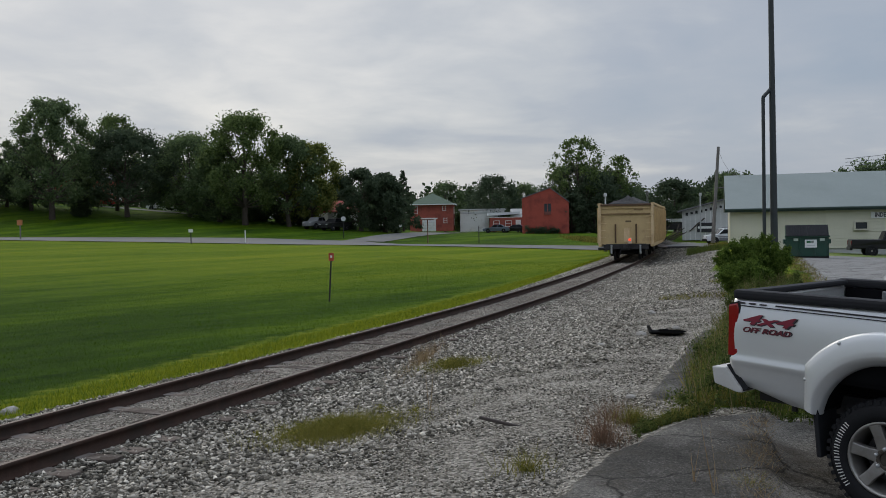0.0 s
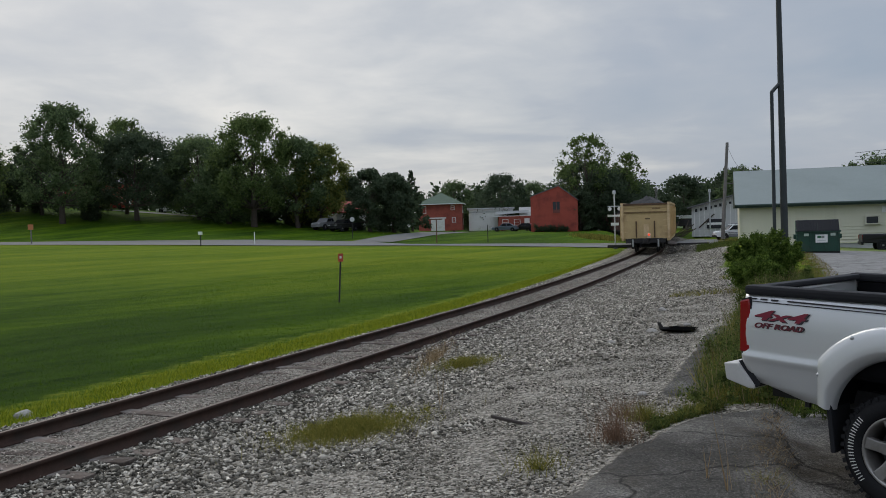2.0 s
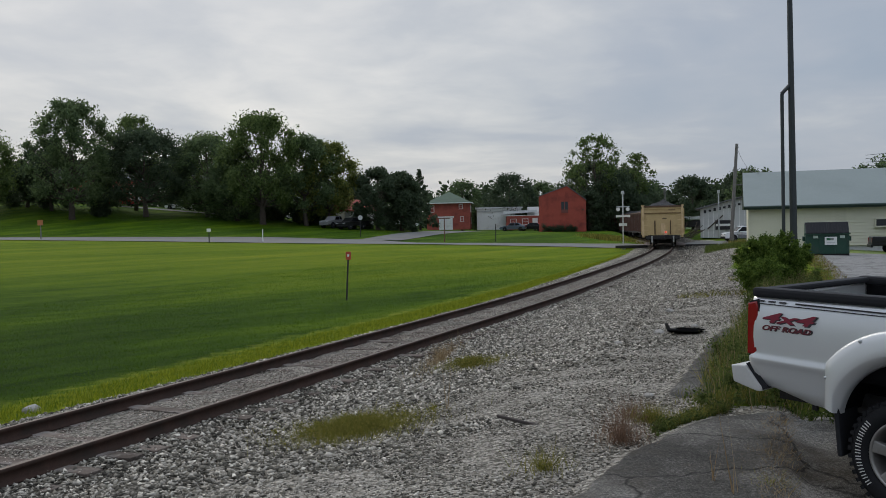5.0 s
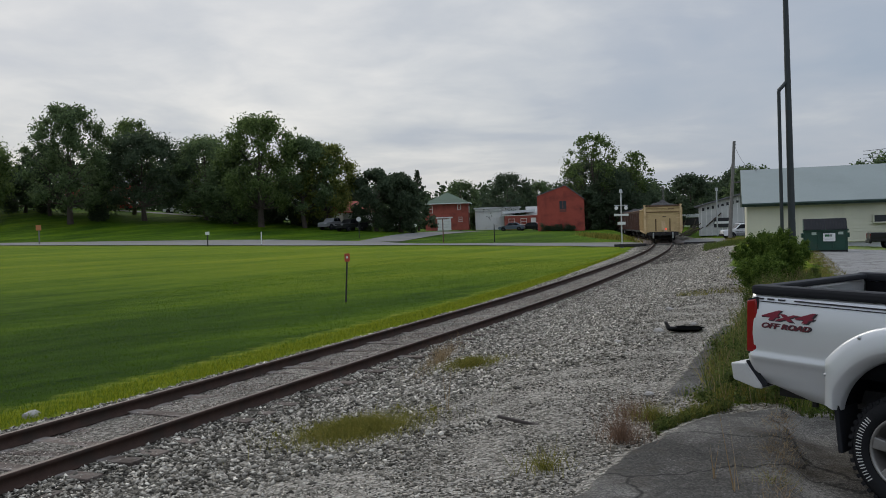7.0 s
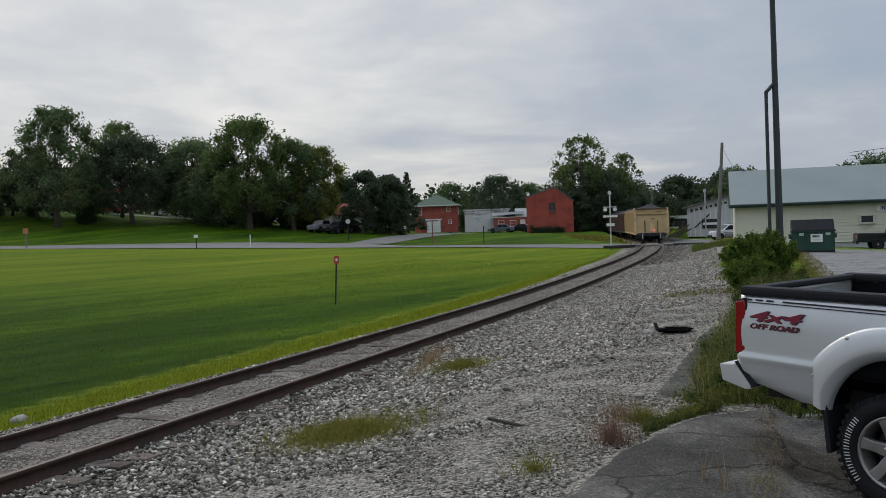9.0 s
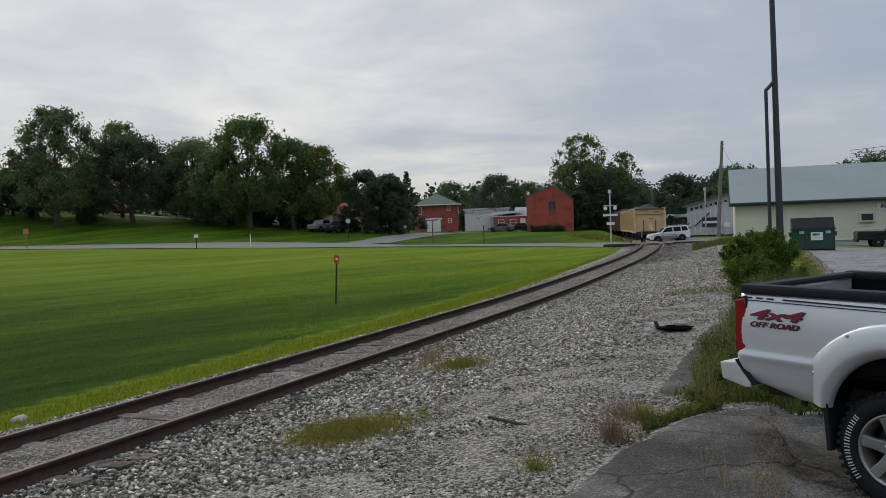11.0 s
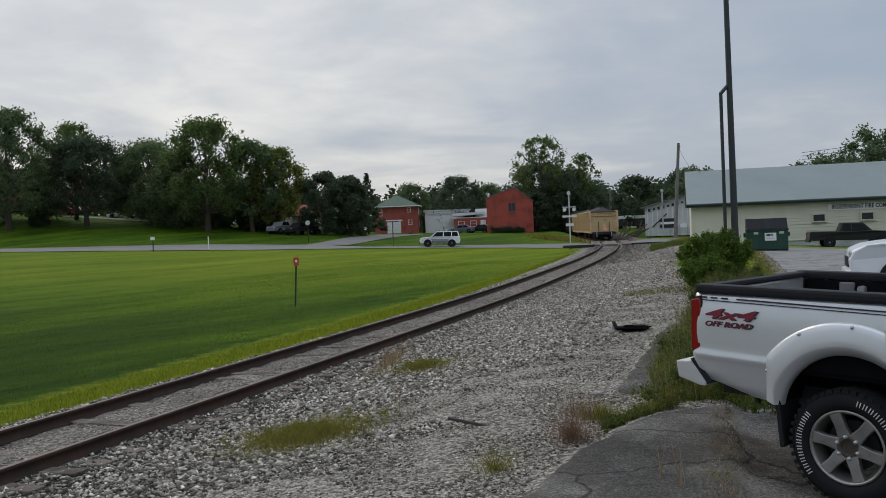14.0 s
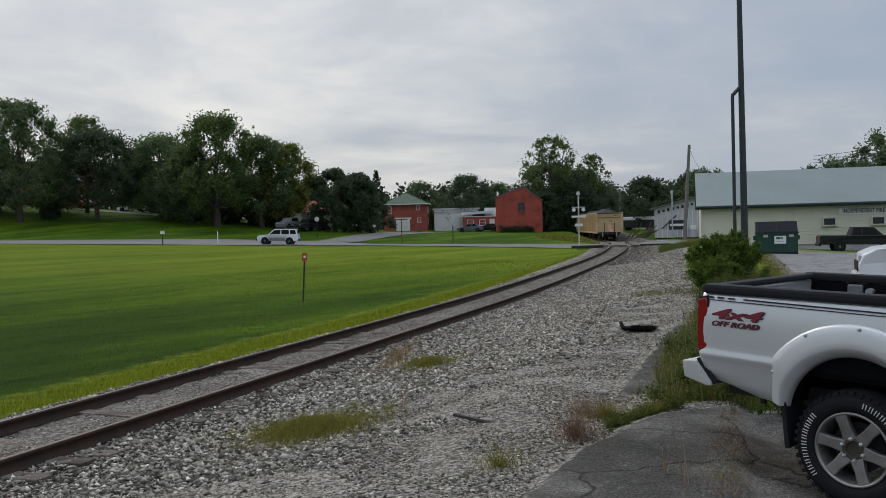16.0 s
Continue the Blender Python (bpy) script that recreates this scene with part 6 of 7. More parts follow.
def wagon(label, body_m, worn_m, length, tan):
    c = thing("hopper_wagon", Matrix.Identity(4), label, "railway wagon", "wagons of the train")
    W, z0, z1, L = 3.22, 1.02, 3.38, length
    t = 0.08
    part("end_wall", bm_box(bmesh.new(), t, W, z1 - z0, at=(0.10, 0, (z0 + z1) / 2)), body_m, c)
    part("end_wall", bm_box(bmesh.new(), t, W, z1 - z0, at=(L - 0.10, 0, (z0 + z1) / 2)), body_m, c)
    for s in (-1, 1):
        side = part("side_wall", bm_box(bmesh.new(), L - 0.30, t, z1 - z0, at=(L / 2, s * (W / 2 - t / 2), (z0 + z1) / 2)), body_m, c)
        n = 12
        for k in range(n + 1):
            box_part("side_rib", (0.12, 0.12, z1 - z0 - 0.2), (0.22 + (L - 0.44) * k / n, s * (W / 2 + 0.061), (z0 + z1) / 2 - 0.05), body_m, side)
        box_part("top_chord", (L, 0.20, 0.14), (L / 2, s * (W / 2 - 0.02), z1 + 0.05), body_m, c, bevel=0.02)
        box_part("side_sill", (L, 0.18, 0.26), (L / 2, s * (W / 2 - 0.06), z0 - 0.05), STEEL_DARK if not tan else body_m, c, bevel=0.02)
        for x in (0.06, L - 0.06):
            box_part("corner_post", (0.16, 0.16, z1 - z0 + 0.1), (x, s * (W / 2 - 0.04), (z0 + z1) / 2), worn_m, c, bevel=0.02)
        # ladder and grab irons at the end
        for k in range(5):
            rod_part("ladder_rung", (0.0, s * (W / 2 - 0.02), 1.0 + 0.42 * k), (-0.02, s * (W / 2 - 0.42), 1.0 + 0.42 * k), 0.016, worn_m, c, n=6)
        rod_part("step_hanger", (-0.03, s * 0.86, 0.42), (-0.03, s * 0.86, 0.95), 0.06, GALV, c, "pale hanging bar", n=8)
    part("floor", bm_box(bmesh.new(), L - 0.3, W - 0.2, 0.1, at=(L / 2, 0, z0 + 0.1)), STEEL_DARK, c)
    # end sheet details
    box_part("end_chord", (0.12, W - 0.2, 0.12), (0.03, 0, z1 - 0.0), mat("rust-dark chord steel", (0.10, 0.055, 0.032), 0.8) if tan else worn_m, c, bevel=0.015)
    box_part("end_rib", (0.07, W - 0.3, 0.09), (0.025, 0, z1 - 0.55), mat("shadowed rib paint", (0.20, 0.13, 0.06), 0.8) if tan else body_m, c, bevel=0.01)
    box_part("end_rib", (0.07, W - 0.3, 0.06), (0.025, 0, z1 - 0.18), body_m, c, bevel=0.01)
    for y in (-0.62, 0.62):
        box_part("end_post", (0.08, 0.09, 1.15), (0.02, y, z0 + 0.62), mat("dark rusty post", (0.10, 0.06, 0.03), 0.8), c, bevel=0.01)
    box_part("patch_plate", (0.03, 0.34, 0.85), (0.045, -0.05, z0 + 0.55), worn_m, c, "bleached plate")
    box_part("data_plate", (0.02, 0.34, 0.10), (0.05, -0.15, z0 + 1.36), mat("stencilled bar", (0.16, 0.11, 0.06), 0.8), c)
    box_part("data_plate", (0.02, 0.55, 0.08), (0.05, -0.75, z1 - 0.30), mat("faded stencil bar", (0.24, 0.16, 0.08), 0.8), c)
    part("centre_sill", bm_box(bmesh.new(), L + 0.5, 0.5, 0.40, at=(L / 2, 0, 0.82), bevel=0.03), STEEL_DARK, c)
    part("end_beam", bm_box(bmesh.new(), 0.25, 2.7, 0.32, at=(0.12, 0, 0.84), bevel=0.03), STEEL_DARK, c)
    part("coupler", bm_box(bmesh.new(), 0.55, 0.30, 0.30, at=(-0.30, 0, 0.86), bevel=0.06), STEEL_DARK, c)
    rod_part("brake_hose", (-0.15, 0.3, 0.75), (-0.35, 0.32, 0.35), 0.03, RUBBER, c, n=8)
    # slope sheets and load
    bm = bmesh.new()
    v0 = [bm.verts.new((x, y, z1 - 0.1)) for x, y in ((0.2, -1.45), (L - 0.2, -1.45), (L - 0.2, 1.45), (0.2, 1.45))]
    v1 = [bm.verts.new((x, 0, z1 + 0.62)) for x in (1.6, L - 1.6)]
    for f in ((v0[0], v0[1], v1[1], v1[0]), (v0[2], v0[3], v1[0], v1[1]), (v0[1], v0[2], v1[1]), (v0[3], v0[0], v1[0]), tuple(v0[::-1])):
        bm.faces.new(f)
    bmesh.ops.subdivide_edges(bm, edges=bm.edges[:], cuts=5, use_grid_fill=True)
    for v in bm.verts:
        if v.co.z > z1:
            v.co.z += noise.noise(v.co * 0.9) * 0.22
            v.co.y += noise.noise(v.co * 0.7 + Vector((5, 0, 0))) * 0.2
    part("load", bm, COAL, c, "dark heaped load above the rim", smooth_it=True)
    return c, bogie(c, 2.1) + bogie(c, L - 2.1)


WL = 13.6
TRAIN = [wagon("weathered tan open-top hopper wagon with a heaped load", TAN, TAN_WORN, WL, True)]
LAMP_RED = mat("lit red marker lamp", (1.0, 0.10, 0.04), 0.4, bump=0, vary=0.0, glow=0.9)
box_part("marker_box", (0.14, 0.24, 0.34), (-0.12, -0.24, 1.20), mat("pale marker box", (0.62, 0.5, 0.36), 0.6), TRAIN[0][0], bevel=0.02)
part("marker_lamp", bm_rod(bmesh.new(), (-0.24, -0.24, 1.26), (-0.19, -0.24, 1.26), 0.075, 0.08, 16), LAMP_RED, TRAIN[0][0], "small glowing red end lamp")

GRAFF = mat("grey-blue spray paint", (0.42, 0.43, 0.46), 0.7, 0, 0.3, 3, 20, 0)
for k in range(6):
    box_part("paint_tag", (0.55, 0.02, 0.9 + 0.25 * math.sin(k * 2.1)), (1.1 + 0.62 * k, -1.595, 1.9 + 0.12 * math.cos(k * 1.7)), GRAFF if k % 2 else DECAL_DARK, TRAIN[0][0], "spray-painted patch")
for i in range(5):
    tan = i == 0
    TRAIN.append(wagon("tan open-top hopper wagon coupled in the train" if tan else "rust-brown open-top hopper wagon coupled in the train", TAN if tan else BROWN, TAN_WORN if tan else BROWN, WL, tan))


# ---- white shed and clutter at the crossing come with the buildings; loose growth and stone follow ----
def stones(name, count, s0, s1, d0, d1, size, material, label, power=1.6, seed=3, sink=0.25, anywhere=False, patchy=None):
    """Broken stone: low, uneven lumps strewn along the line, thicker towards the near end."""
    rng = np.random.default_rng(seed)
    s = s0 + (s1 - s0) * rng.random(count) ** power
    d = d0 + (d1 - d0) * rng.random(count)
    c = np.array([track(v) for v in s])
    x, y = c[:, 0] + d * np.cos(c[:, 2]), c[:, 1] - d * np.sin(c[:, 2])
    g, a, _ = zones(x, y)
    dd = off_track(x, y)
    keep = (g < 0.55) & ((a < 0.45) | (rng.random(count) < 0.16)) & (np.abs(np.abs(dd) - 0.7525) > 0.06)
    if patchy:
        # coarse stone thins out into tongues away from the rails
        field = np.array([noise.noise((p * 0.55, q * 0.33, 3.0)) + 0.5 * noise.noise((p * 1.7, q * 1.1, 8.0)) for p, q in zip(x, y)])
        keep &= field * 0.9 + 0.35 * rng.normal(size=count) * 0.5 > (dd - patchy + 1.6 * smooth(11.5, 6.5, y)) * 0.42
    if anywhere:
        keep = y > 4.5
    x, y = x[keep], y[keep]
    k = len(x)
    r = size * (0.45 + 0.9 * rng.random(k) ** 2) * (0.6 + 0.4 * smooth(0.6, 1.0, np.abs(off_track(x, y))))
    base = np.array([(1, 0, 0), (-1, 0, 0), (0, 1, 0), (0, -1, 0), (0, 0, 1), (0, 0, -1)], float)
    tri = np.array([(0, 2, 4), (2, 1, 4), (1, 3, 4), (3, 0, 4), (2, 0, 5), (1, 2, 5), (3, 1, 5), (0, 3, 5)])
    an = rng.random(k) * 6.283
    v = base[None] * (0.45 + 0.9 * rng.random((k, 6)))[..., None] + rng.normal(size=(k, 6, 3)) * 0.30
    v = v * np.array([1, 0.85, 0.55])
    cx, sx = np.cos(an)[:, None], np.sin(an)[:, None]
    v = np.stack([v[..., 0] * cx - v[..., 1] * sx, v[..., 0] * sx + v[..., 1] * cx, v[..., 2]], -1) * r[:, None, None]
    p = on_land(x, y) + np.stack([0 * x, 0 * x, r * sink], 1)
    v = v + p[:, None]
    f = tri[None] + (np.arange(k) * 6)[:, None, None]
    return tagged(soup(name, v.reshape(-1, 3), f.reshape(-1, 3), material), label, "gravel", kind="stuff")


def stone_material(name, dark, light):
    m = bpy.data.materials.new(name)
    m.use_nodes = True
    n, l = m.node_tree.nodes, m.node_tree.links
    b = n["Principled BSDF"]; b.inputs["Roughness"].default_value = 0.9; b.inputs["Specular IOR Level"].default_value = 0.2
    g = n.new("ShaderNodeNewGeometry")
    r = n.new("ShaderNodeValToRGB"); e = r.color_ramp.elements
    e[0].position, e[0].color = 0.0, (0.25 * dark[0], 0.25 * dark[1], 0.25 * dark[2], 1)
    e[1].position, e[1].color = 1.0, (*light, 1)
    x = e.new(0.45); x.color = (*dark, 1)
    x = e.new(0.92); x.color = tuple(0.62 * q for q in light) + (1,)
    l.new(g.outputs["Random Per Island"], r.inputs[0])
    tc = n.new("ShaderNodeTexCoord"); nz = n.new("ShaderNodeTexNoise"); nz.inputs["Scale"].default_value = 40
    l.new(tc.outputs["Object"], nz.inputs["Vector"])
    mr = n.new("ShaderNodeMapRange"); mr.inputs[3].default_value, mr.inputs[4].default_value = 0.65, 1.3
    l.new(nz.outputs[0], mr.inputs[0])
    sc = n.new("ShaderNodeVectorMath"); sc.operation = "SCALE"; l.new(r.outputs[0], sc.inputs[0]); l.new(mr.outputs[0], sc.inputs["Scale"])
    l.new(sc.outputs[0], b.inputs["Base Color"])
    return m


STONE = stone_material("broken limestone", (0.172, 0.156, 0.126), (0.74, 0.68, 0.58))
PINKSTONE = stone_material("rust-stained limestone", (0.225, 0.182, 0.150), (0.76, 0.66, 0.57))
stones("ballast", 230000, -7, 40, 0.80, 7.0, 0.033, STONE, "coarse grey broken ballast beside the rails", 1.3, 3, patchy=5.0)
stones("ballast", 30000, -7, 40, -2.0, -0.78, 0.034, STONE, "coarse grey ballast between rail and verge", 1.3, 13)
stones("track_gravel", 40000, -7, 44, -0.70, 0.70, 0.026, PINKSTONE, "rust-stained gravel over the ties", 1.3, 14)
stones("gravel", 130000, -7, 34, 2.6, 6.9, 0.016, STONE, "fine grey gravel between track and asphalt", 1.6, 4)
stones("far_ballast", 14000, 30, 80, -1.5, 5.0, 0.042, STONE, "grey ballast along the distant track", 1.0, 5)
stones("debris", 6500, -6.5, 4, 5.4, 9.4, 0.011, STONE, "loose grit scattered on the worn asphalt", 1.0, 6, 0.3, True)


def spots(n, cx, cy, rx, ry, rng, turn=0.0):
    a, r = rng.random(n) * 6.283, np.abs(rng.normal(size=n)) * 0.55
    u, v = np.cos(a) * r * rx, np.sin(a) * r * ry
    c, s = math.cos(turn), math.sin(turn)
    return cx + u * c - v * s, cy + u * s + v * c


def along(n, s0, s1, d0, d1, rng, power=1.3):
    s = s0 + (s1 - s0) * rng.random(n) ** power
    d = d0 + (d1 - d0) * rng.random(n)
    c = np.array([track(v) for v in s])
    return c[:, 0] + d * np.cos(c[:, 2]), c[:, 1] - d * np.sin(c[:, 2])


def growth():
    rng = np.random.default_rng(17)

    def put(name, x, y, h, w, material, label, lean=0.35, lift=0.0):
        v, f = blades(on_land(x, y, lift), h, w, lean, rng)
        tagged(soup(name, v, f, material), label, "grass", kind="stuff")

    x, y = along(70000, -7, 60, -3.0, -1.1, rng, 1.4)
    keep = zones(x, y)[0] > 0.45 + 0.3 * rng.random(len(x)) + 0.35 * np.sin(2.1 * y + 1.7 * np.sin(1.3 * x)) * np.sin(0.83 * y)
    x, y = x[keep], y[keep]
    put("verge_grass", x, y, 0.095, 0.006, BLADE_Y, "unmown yellow-green grass along the rails")
    x, y = along(90000, -8, 50, -16, -2.4, rng, 2.3)
    put("lawn_grass", x, y, 0.045, 0.007, BLADE_G, "short mown green lawn grass", 0.6)
    x, y = spots(6500, -1.15, 9.55, 0.80, 0.80, rng, 0.25)
    put("grass_tuft", x, y, 0.16, 0.0025, BLADE_W, "low olive grass tuft in the gravel", 0.65)
    x, y = spots(2000, 0.22, 14.3, 0.62, 0.75, rng, -0.5)
    put("grass_tuft", x, y, 0.15, 0.0025, BLADE_W, "low olive grass tuft in the gravel", 0.6)
    for tx, ty, tr, tn in ((-1.15, 9.6, 0.62, 8000), (0.22, 14.3, 0.46, 3200)):
        cx, cy = spots(70, tx, ty, tr, tr * 0.9, rng)
        v, f = leaf_cloud(np.stack([cx, cy, land(cx, cy) + 0.05 + 0.07 * rng.random(70)], 1), 0.05 + 0.05 * rng.random(70), tn, 0.009, 0.8, rng)
        tagged(soup("tuft_weeds", v, f, BLADE_W), "small-leaved olive weeds growing in the gravel", "weeds", kind="stuff")
    x, y = spots(500, -0.3, 15.6, 0.22, 2.6, rng, -0.15)
    put("dry_weeds", x, y, 0.30, 0.003, BLADE_T, "thin dry weed stalks beside the rail", 0.4)
    x, y = spots(420, 1.38, 7.36, 0.22, 0.28, rng)
    put("dry_weeds", x, y, 0.27, 0.002, BLADE_R, "reddish dead weeds at the asphalt edge", 0.45)
    x, y = spots(260, 1.66, 8.25, 0.26, 0.45, rng)
    put("dry_weeds", x, y, 0.20, 0.002, BLADE_R, "reddish dead weeds at the asphalt edge", 0.5)
    x, y = spots(520, 1.80, 8.05, 0.20, 0.22, rng)
    put("grass_tuft", x, y, 0.16, 0.0025, BLADE_W, "yellow grass tuft among dead weeds", 0.5)
    x, y = spots(170, 0.64, 6.6, 0.28, 0.25, rng)
    put("dry_weeds", x, y, 0.18, 0.003, BLADE_W, "sparse weeds in the gravel", 0.5)
    x, y = spots(90, -2.34, 6.55, 0.10, 0.10, rng)
    put("dry_weeds", x, y, 0.20, 0.003, BLADE_T, "small dark dead tuft in the ballast", 0.9)
    # the broken seam between slab and lot, grown over with dry grass
    u = rng.random(900)
    x, y = 2.02 + 0.92 * u + rng.normal(size=900) * 0.06, 5.55 + 2.45 * u + rng.normal(size=900) * 0.05
    put("seam_weeds", x, y, 0.09, 0.0035, BLADE_T, "dry weeds in the seam of cracked asphalt", 0.8)
    x, y = spots(260, 2.16, 6.0, 0.20, 0.30, rng)
    put("seam_weeds", x, y, 0.09, 0.0025, BLADE_W, "olive weeds in the seam of cracked asphalt", 0.7)
    x, y = spots(700, 2.40, 6.8, 0.34, 0.5, rng)
    put("seam_weeds", x, y, 0.08, 0.0025, BLADE_T, "dry weeds in the seam of cracked asphalt", 0.9)
    # tall mixed weeds between the gravel and the lot
    x, y = along(7500, 2.0, 19, 6.85, 8.2, rng, 1.1)
    put("strip_grass", x, y, 0.30, 0.005, BLADE_W, "rough grass between gravel and car park", 0.45)
    x, y = along(4600, 1.4, 17, 6.95, 8.1, rng, 1.0)
    put("strip_grass", x, y, 0.52, 0.005, BLADE_D, "tall dull green grass between gravel and car park", 0.28)
    x, y = along(1000, 1.2, 17, 7.0, 7.9, rng, 1.0)
    put("strip_grass", x, y, 0.62, 0.003, BLADE_T, "bleached stalks in the rough grass", 0.22)
    cx, cy = along(260, 1.0, 18, 6.9, 8.2, rng, 1.0)
    cz = land(cx, cy) + 0.04 + 0.42 * rng.random(260) ** 1.3
    v, f = leaf_cloud(np.stack([cx, cy, cz], 1), 0.05 + 0.09 * rng.random(260), 52000, 0.016, 1.2, rng)
    tagged(soup("strip_weeds", v, f, LEAF_WEED), "leafy dull green weeds beside the car park", "weeds", kind="stuff")
    u = rng.random(60)
    cx, cy = 1.62 + 1.0 * u + rng.normal(size=60) * 0.05, 7.55 + 0.98 * u + rng.normal(size=60) * 0.05
    v, f = leaf_cloud(np.stack([cx, cy, land(cx, cy) + 0.03], 1), 0.03 + 0.05 * rng.random(60), 9000, 0.011, 0.8, rng)
    tagged(soup("edge_weeds", v, f, LEAF_WEED), "low dark green weeds along the asphalt edge", "weeds", kind="stuff")
    x, y = spots(600, 2.25, 8.15, 0.75, 0.10, rng, 0.75)
    put("edge_weeds", x, y, 0.13, 0.003, BLADE_W, "yellowing grass among the edge weeds", 0.6)
    x, y = spots(3200, 3.0, 8.95, 0.55, 0.28, rng, 0.2)
    put("edge_weeds", x, y, 0.13, 0.004, BLADE_W, "yellow-green grass under the truck's tail", 0.6)
    x, y = along(26000, 14, 60, 4.6, 9.0, rng, 1.0)
    keep = np.array([noise.noise((p * 0.45, q * 0.22, 5.0)) for p, q in zip(x, y)]) + 0.16 * (off_track(x, y) - 6.6) > 0.05
    put("rough_grass", x[keep], y[keep], 0.13, 0.008, BLADE_W, "rough dry grass beside the far track", 0.5)
    x, y = along(15000, 14, 60, 5.2, 9.0, rng, 1.0)
    keep = np.array([noise.noise((p * 0.45, q * 0.22, 9.0)) for p, q in zip(x, y)]) + 0.16 * (off_track(x, y) - 7.0) > 0.05
    put("rough_grass", x[keep], y[keep], 0.12, 0.006, BLADE_R, "reddish dry weeds beside the far track", 0.6)
    x, y = along(5000, 50, 66, 3.4, 6.4, rng, 1.0)
    put("rough_grass", x, y, 0.30, 0.012, BLADE_D, "dull green weeds before the crossing", 0.5)
    cx, cy = 13.6 + 5.2 * rng.random(40), 133.6 + 0.5 * rng.random(40)
    v, f = leaf_cloud(np.stack([cx, cy, land(cx, cy) + 0.9 * rng.random(40)], 1), 0.25 + 0.35 * rng.random(40), 9000, 0.07, 1.0, rng)
    tagged(soup("wall_shrubs", v, f, LEAF_D), "dark shrubs along the foot of the brick wall", "shrubs", kind="stuff")
    x, y = spots(4500, 24.0, 70.5, 1.5, 3.2, rng)
    put("rough_grass", x, y, 0.5, 0.03, BLADE_W, "tall rough grass by the utility pole", 0.4)
    x, y = spots(6000, 21.6, 104, 1.2, 10.0, rng, 0.1)
    put("rough_grass", x - 3.2, y, 0.5, 0.03, BLADE_W, "tall rough grass left of the track", 0.4)
    for sx, sy, hh in ((1.84, 5.80, 0.62), (1.80, 6.1, 0.30), (3.3, 10.4, 0.8), (-0.14, 10.1, 0.62)):
        x, y = spots(4, sx, sy, 0.04, 0.04, rng)
        put("dry_stalk", x, y, hh, 0.0045, BLADE_T, "tall bleached weed stalk", 0.12)


growth()


def bush(cx, cy, w, h, n, seed):
    rng = np.random.default_rng(seed)
    g = float(land(cx, cy))
    b = thing("bush", pose(cx, cy, g), "dense dark green roadside bush beside the asphalt", "bush")
    bm = bmesh.new()
    tips = []
    for i in range(26):
        a, u = i * 2.4, (i + 1) / 26
        q = Vector((math.cos(a) * w * 0.42 * math.sqrt(u), math.sin(a) * w * 0.42 * math.sqrt(u), h * (0.95 - 0.45 * u) * rng.uniform(0.8, 1.05)))
        bm_rod(bm, (q.x * 0.2, q.y * 0.2, 0), q, 0.015, 0.004, 5, False); tips.append(q)
    part("stems", bm, BARK, b)
    cs = [tuple(q * k) for q in tips for k in (0.95, 0.7, 0.45)]
    rr = [0.20] * len(cs)
    for i in range(46):
        a, u = i * 2.4 + rng.normal() * 0.2, math.sqrt((i + 1) / 46)
        q = Vector((math.cos(a) * w * 0.46 * u, math.sin(a) * w * 0.46 * u, h * (1.0 - 0.42 * u * u)))
        for k in (1.0, 1.06, 1.13, 1.20)[:2 + i % 3]:
            cs.append(tuple(q * k)); rr.append(0.085)
    v, f = leaf_cloud(cs, rr, n, 0.023, 1.15, rng)
    v = np.array(v); v[:, 2] = np.maximum(v[:, 2], 0.01)
    soup("foliage", v, f, LEAF_BUSH, b)


bush(8.0, 21.9, 1.9, 1.22, 95000, 41)
bush(7.3, 20.6, 1.3, 0.74, 26000, 42)


HOLLOW = mat("black hollow of a drain", (0.004, 0.004, 0.004), 1.0, vary=0.05, bump=0, spec=0.0)


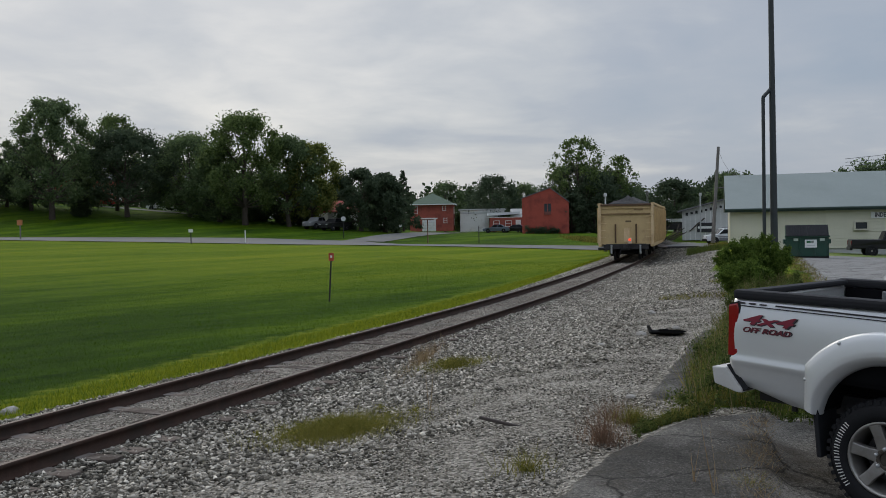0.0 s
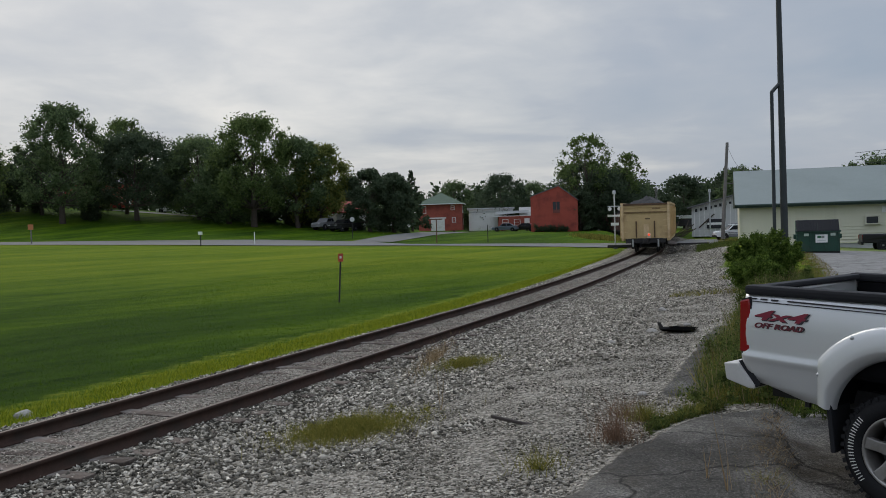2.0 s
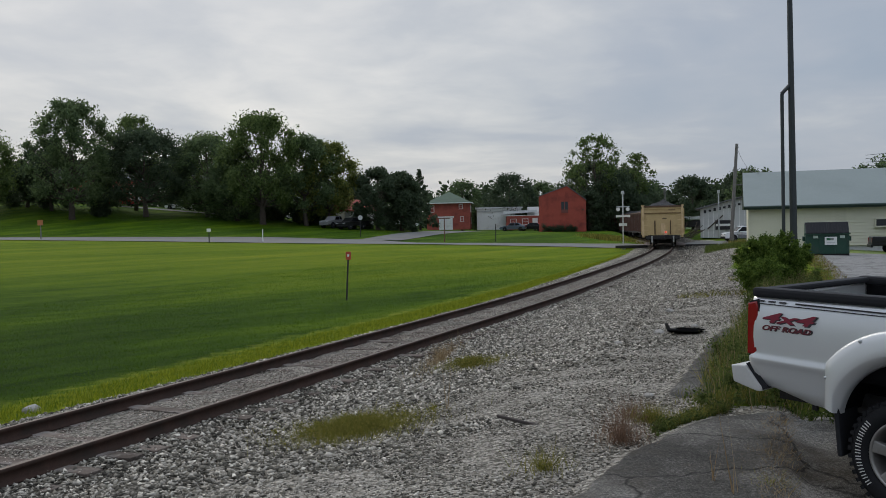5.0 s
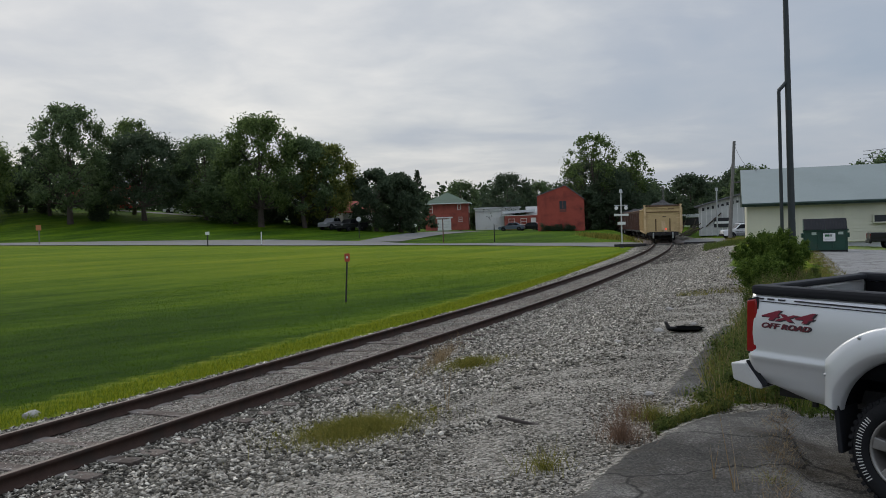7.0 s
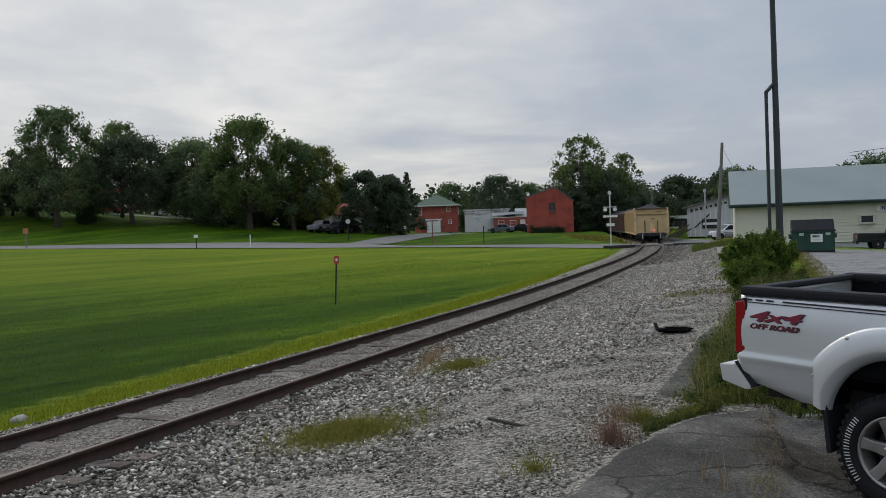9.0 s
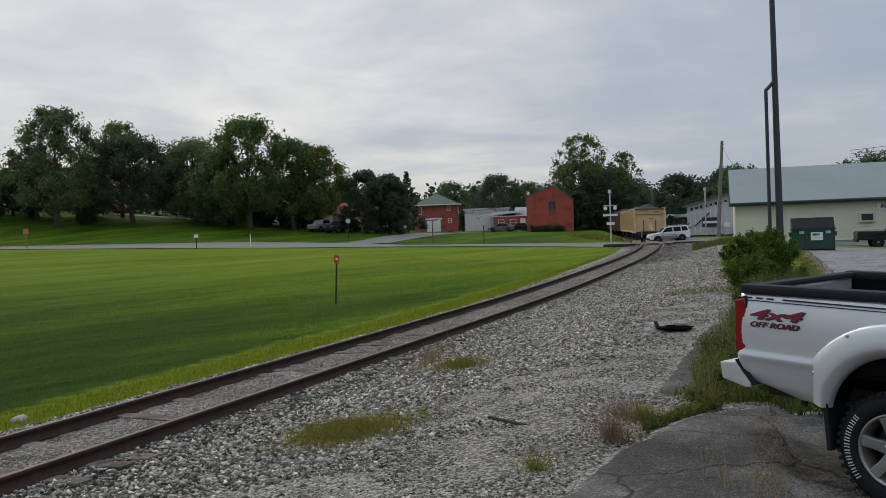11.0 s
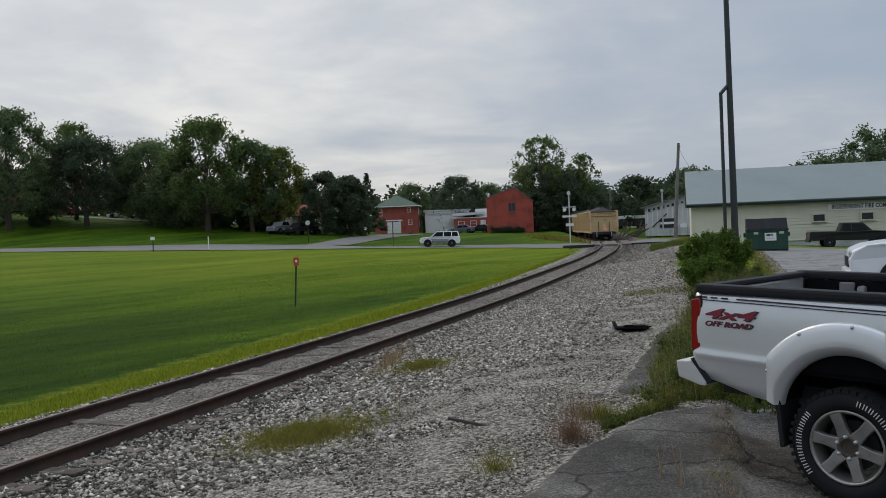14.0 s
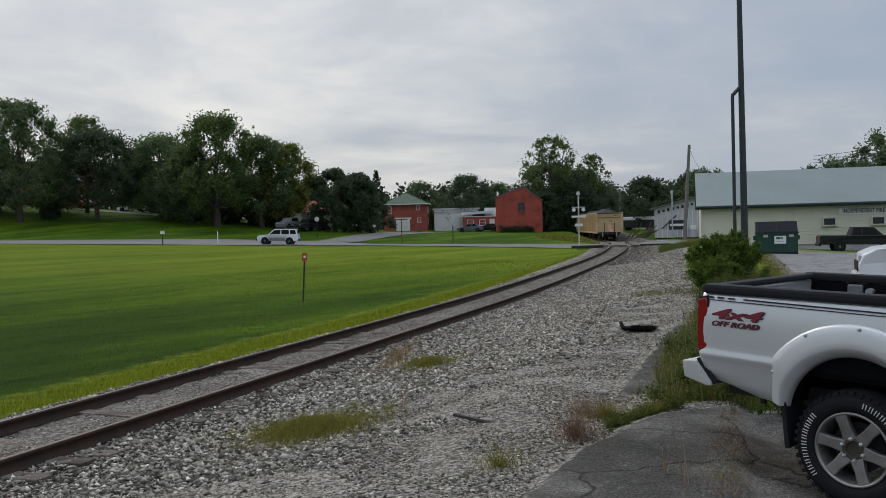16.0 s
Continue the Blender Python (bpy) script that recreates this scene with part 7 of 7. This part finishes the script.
def litter():
    s = thing("wooden_stick", pose(0.60, 8.40, float(land(0.6, 8.40)) + 0.03, 0, 3, -42), "dark weathered stick lying in the gravel", "stick")
    part("wood", bm_box(bmesh.new(), 0.58, 0.035, 0.030, bevel=0.008), mat("dark wet wood", (0.05, 0.04, 0.035), 0.9), s)
    x, y = 3.78, 14.3
    p = thing("drain_pipe", pose(x, y, float(land(x, y)) + 0.03, 0, 0, 20), "broken dark drain mouth in the gravel", "drain")
    rim = [(0.30 * (1 + 0.22 * math.sin(2.3 * k) + 0.12 * math.sin(5.1 * k)) * math.cos(k * 0.3491), 0.30 * (1 + 0.2 * math.cos(1.9 * k)) * math.sin(k * 0.3491)) for k in range(18)]
    bm = bmesh.new()
    bm.faces.new([bm.verts.new((u, v, 0.028)) for u, v in rim])
    bm.faces.new([bm.verts.new((0.9 * u, 0.9 * v, 0.0)) for u, v in rim][::-1])
    part("mouth", bm, HOLLOW, p)
    part("flap", bm_prism(bmesh.new(), [(-0.30, 0.0), (-0.10, 0.0), (-0.16, 0.05), (-0.27, 0.06), (-0.33, 0.15), (-0.35, 0.13)], 0.04, 0.10, 0.004), STEEL_DARK, p)
    rng = np.random.default_rng(9)
    for x, y, r in ((2.02, 9.2, 0.05), (4.54, 18.5, 0.09), (-6.19, 12.4, 0.12), (4.1, 15.0, 0.07), (2.6, 14.0, 0.06), (3.4, 14.6, 0.09)):
        bm = bmesh.new(); bmesh.ops.create_icosphere(bm, subdivisions=2, radius=r)
        for v in bm.verts:
            v.co *= 1 + 0.35 * noise.noise(v.co * 12 + Vector((x, y, 0)))
            v.co.z *= 0.6
        part("rock", bm, mat("pale limestone rock", (0.29, 0.275, 0.25), 0.9, 0, 0.2, 9, 60, 0.5), None, at=pose(x, y, float(land(x, y)) + r * 0.25))
        tagged(bpy.context.scene.collection.objects[-1], "pale limestone rock lying in the gravel", "rock")


litter()


# ---- what moves ----
def motions():
    ys = TRK[:, 1]

    def s_of(y):
        return float(np.interp(y, ys, np.arange(-60, 200, 1.0)))

    for i, (c, axles) in enumerate(TRAIN):
        rows, turn = [], []
        for k in range(0, 161):
            t = k / 10
            s = s_of(52.5 + 3.95 * t - 0.03 * t * t) + i * (WL + 0.9)
            if k % 5 == 0:
                xa, ya, _ = track(s + 2.1)
                xb, yb, _ = track(s + WL - 2.1)
                a = math.atan2(yb - ya, xb - xa)
                rows.append((t, pose(xa - 2.1 * math.cos(a), ya - 2.1 * math.sin(a), float(rail_z(ya)), 0, -math.degrees(math.atan2(float(rail_z(yb) - rail_z(ya)), math.hypot(xb - xa, yb - ya))), math.degrees(a))))
            turn.append((t, math.degrees(s / 0.42)))
        walk(c, rows)
        if i == 0:
            for w in axles:
                p = w.matrix_basis.translation.copy()
                walk(w, [(t, pose(p.x, p.y, p.z, 0, a, 0)) for t, a in turn])
    # the wagon that waits at the crossing, then drives off along the road
    ts = [0, 9.2, 9.8, 10.6, 11.5, 12.5, 13.5, 14.5, 15.25, 16.0]
    xs = [28.9, 28.9, 28.0, 24.7, 20.1, 14.5, 7.3, -0.1, -6.6, -13.4]
    fine_t = np.array([k / 30 for k in range(0, 481)])
    # smooth run between the stations
    px = np.interp(fine_t, ts, xs)
    ker = np.hanning(15); ker /= ker.sum()
    px = np.convolve(np.pad(px, 7, mode="edge"), ker, "valid")
    px[-8:] = np.linspace(px[-9], xs[-1], 9)[1:]
    rows, spin, run = [], [], 0.0
    for k, t in enumerate(fine_t):
        x = float(px[k])
        if k:
            run += px[k - 1] - x
        y = 87.2
        if k % 6 == 0 or k == 480:
            slope = math.degrees(math.atan2(float(land(x - 1.3, y) - land(x + 1.3, y)), 2.6))
            rows.append((t, pose(x, y, float(land(x, y)) + 0.065, 0, -slope, 180)))
        if t >= 9.2 or k == 0:
            spin.append((t, math.degrees(run / 0.36)))
    walk(SUV, rows)
    for w in [o for o in SUV.children if o.name.startswith("wheel") and "arch" not in o.name]:
        p = w.matrix_basis.translation.copy()
        walk(w, [(t, pose(p.x, p.y, p.z, 0, a, 0)) for t, a in spin])


motions()
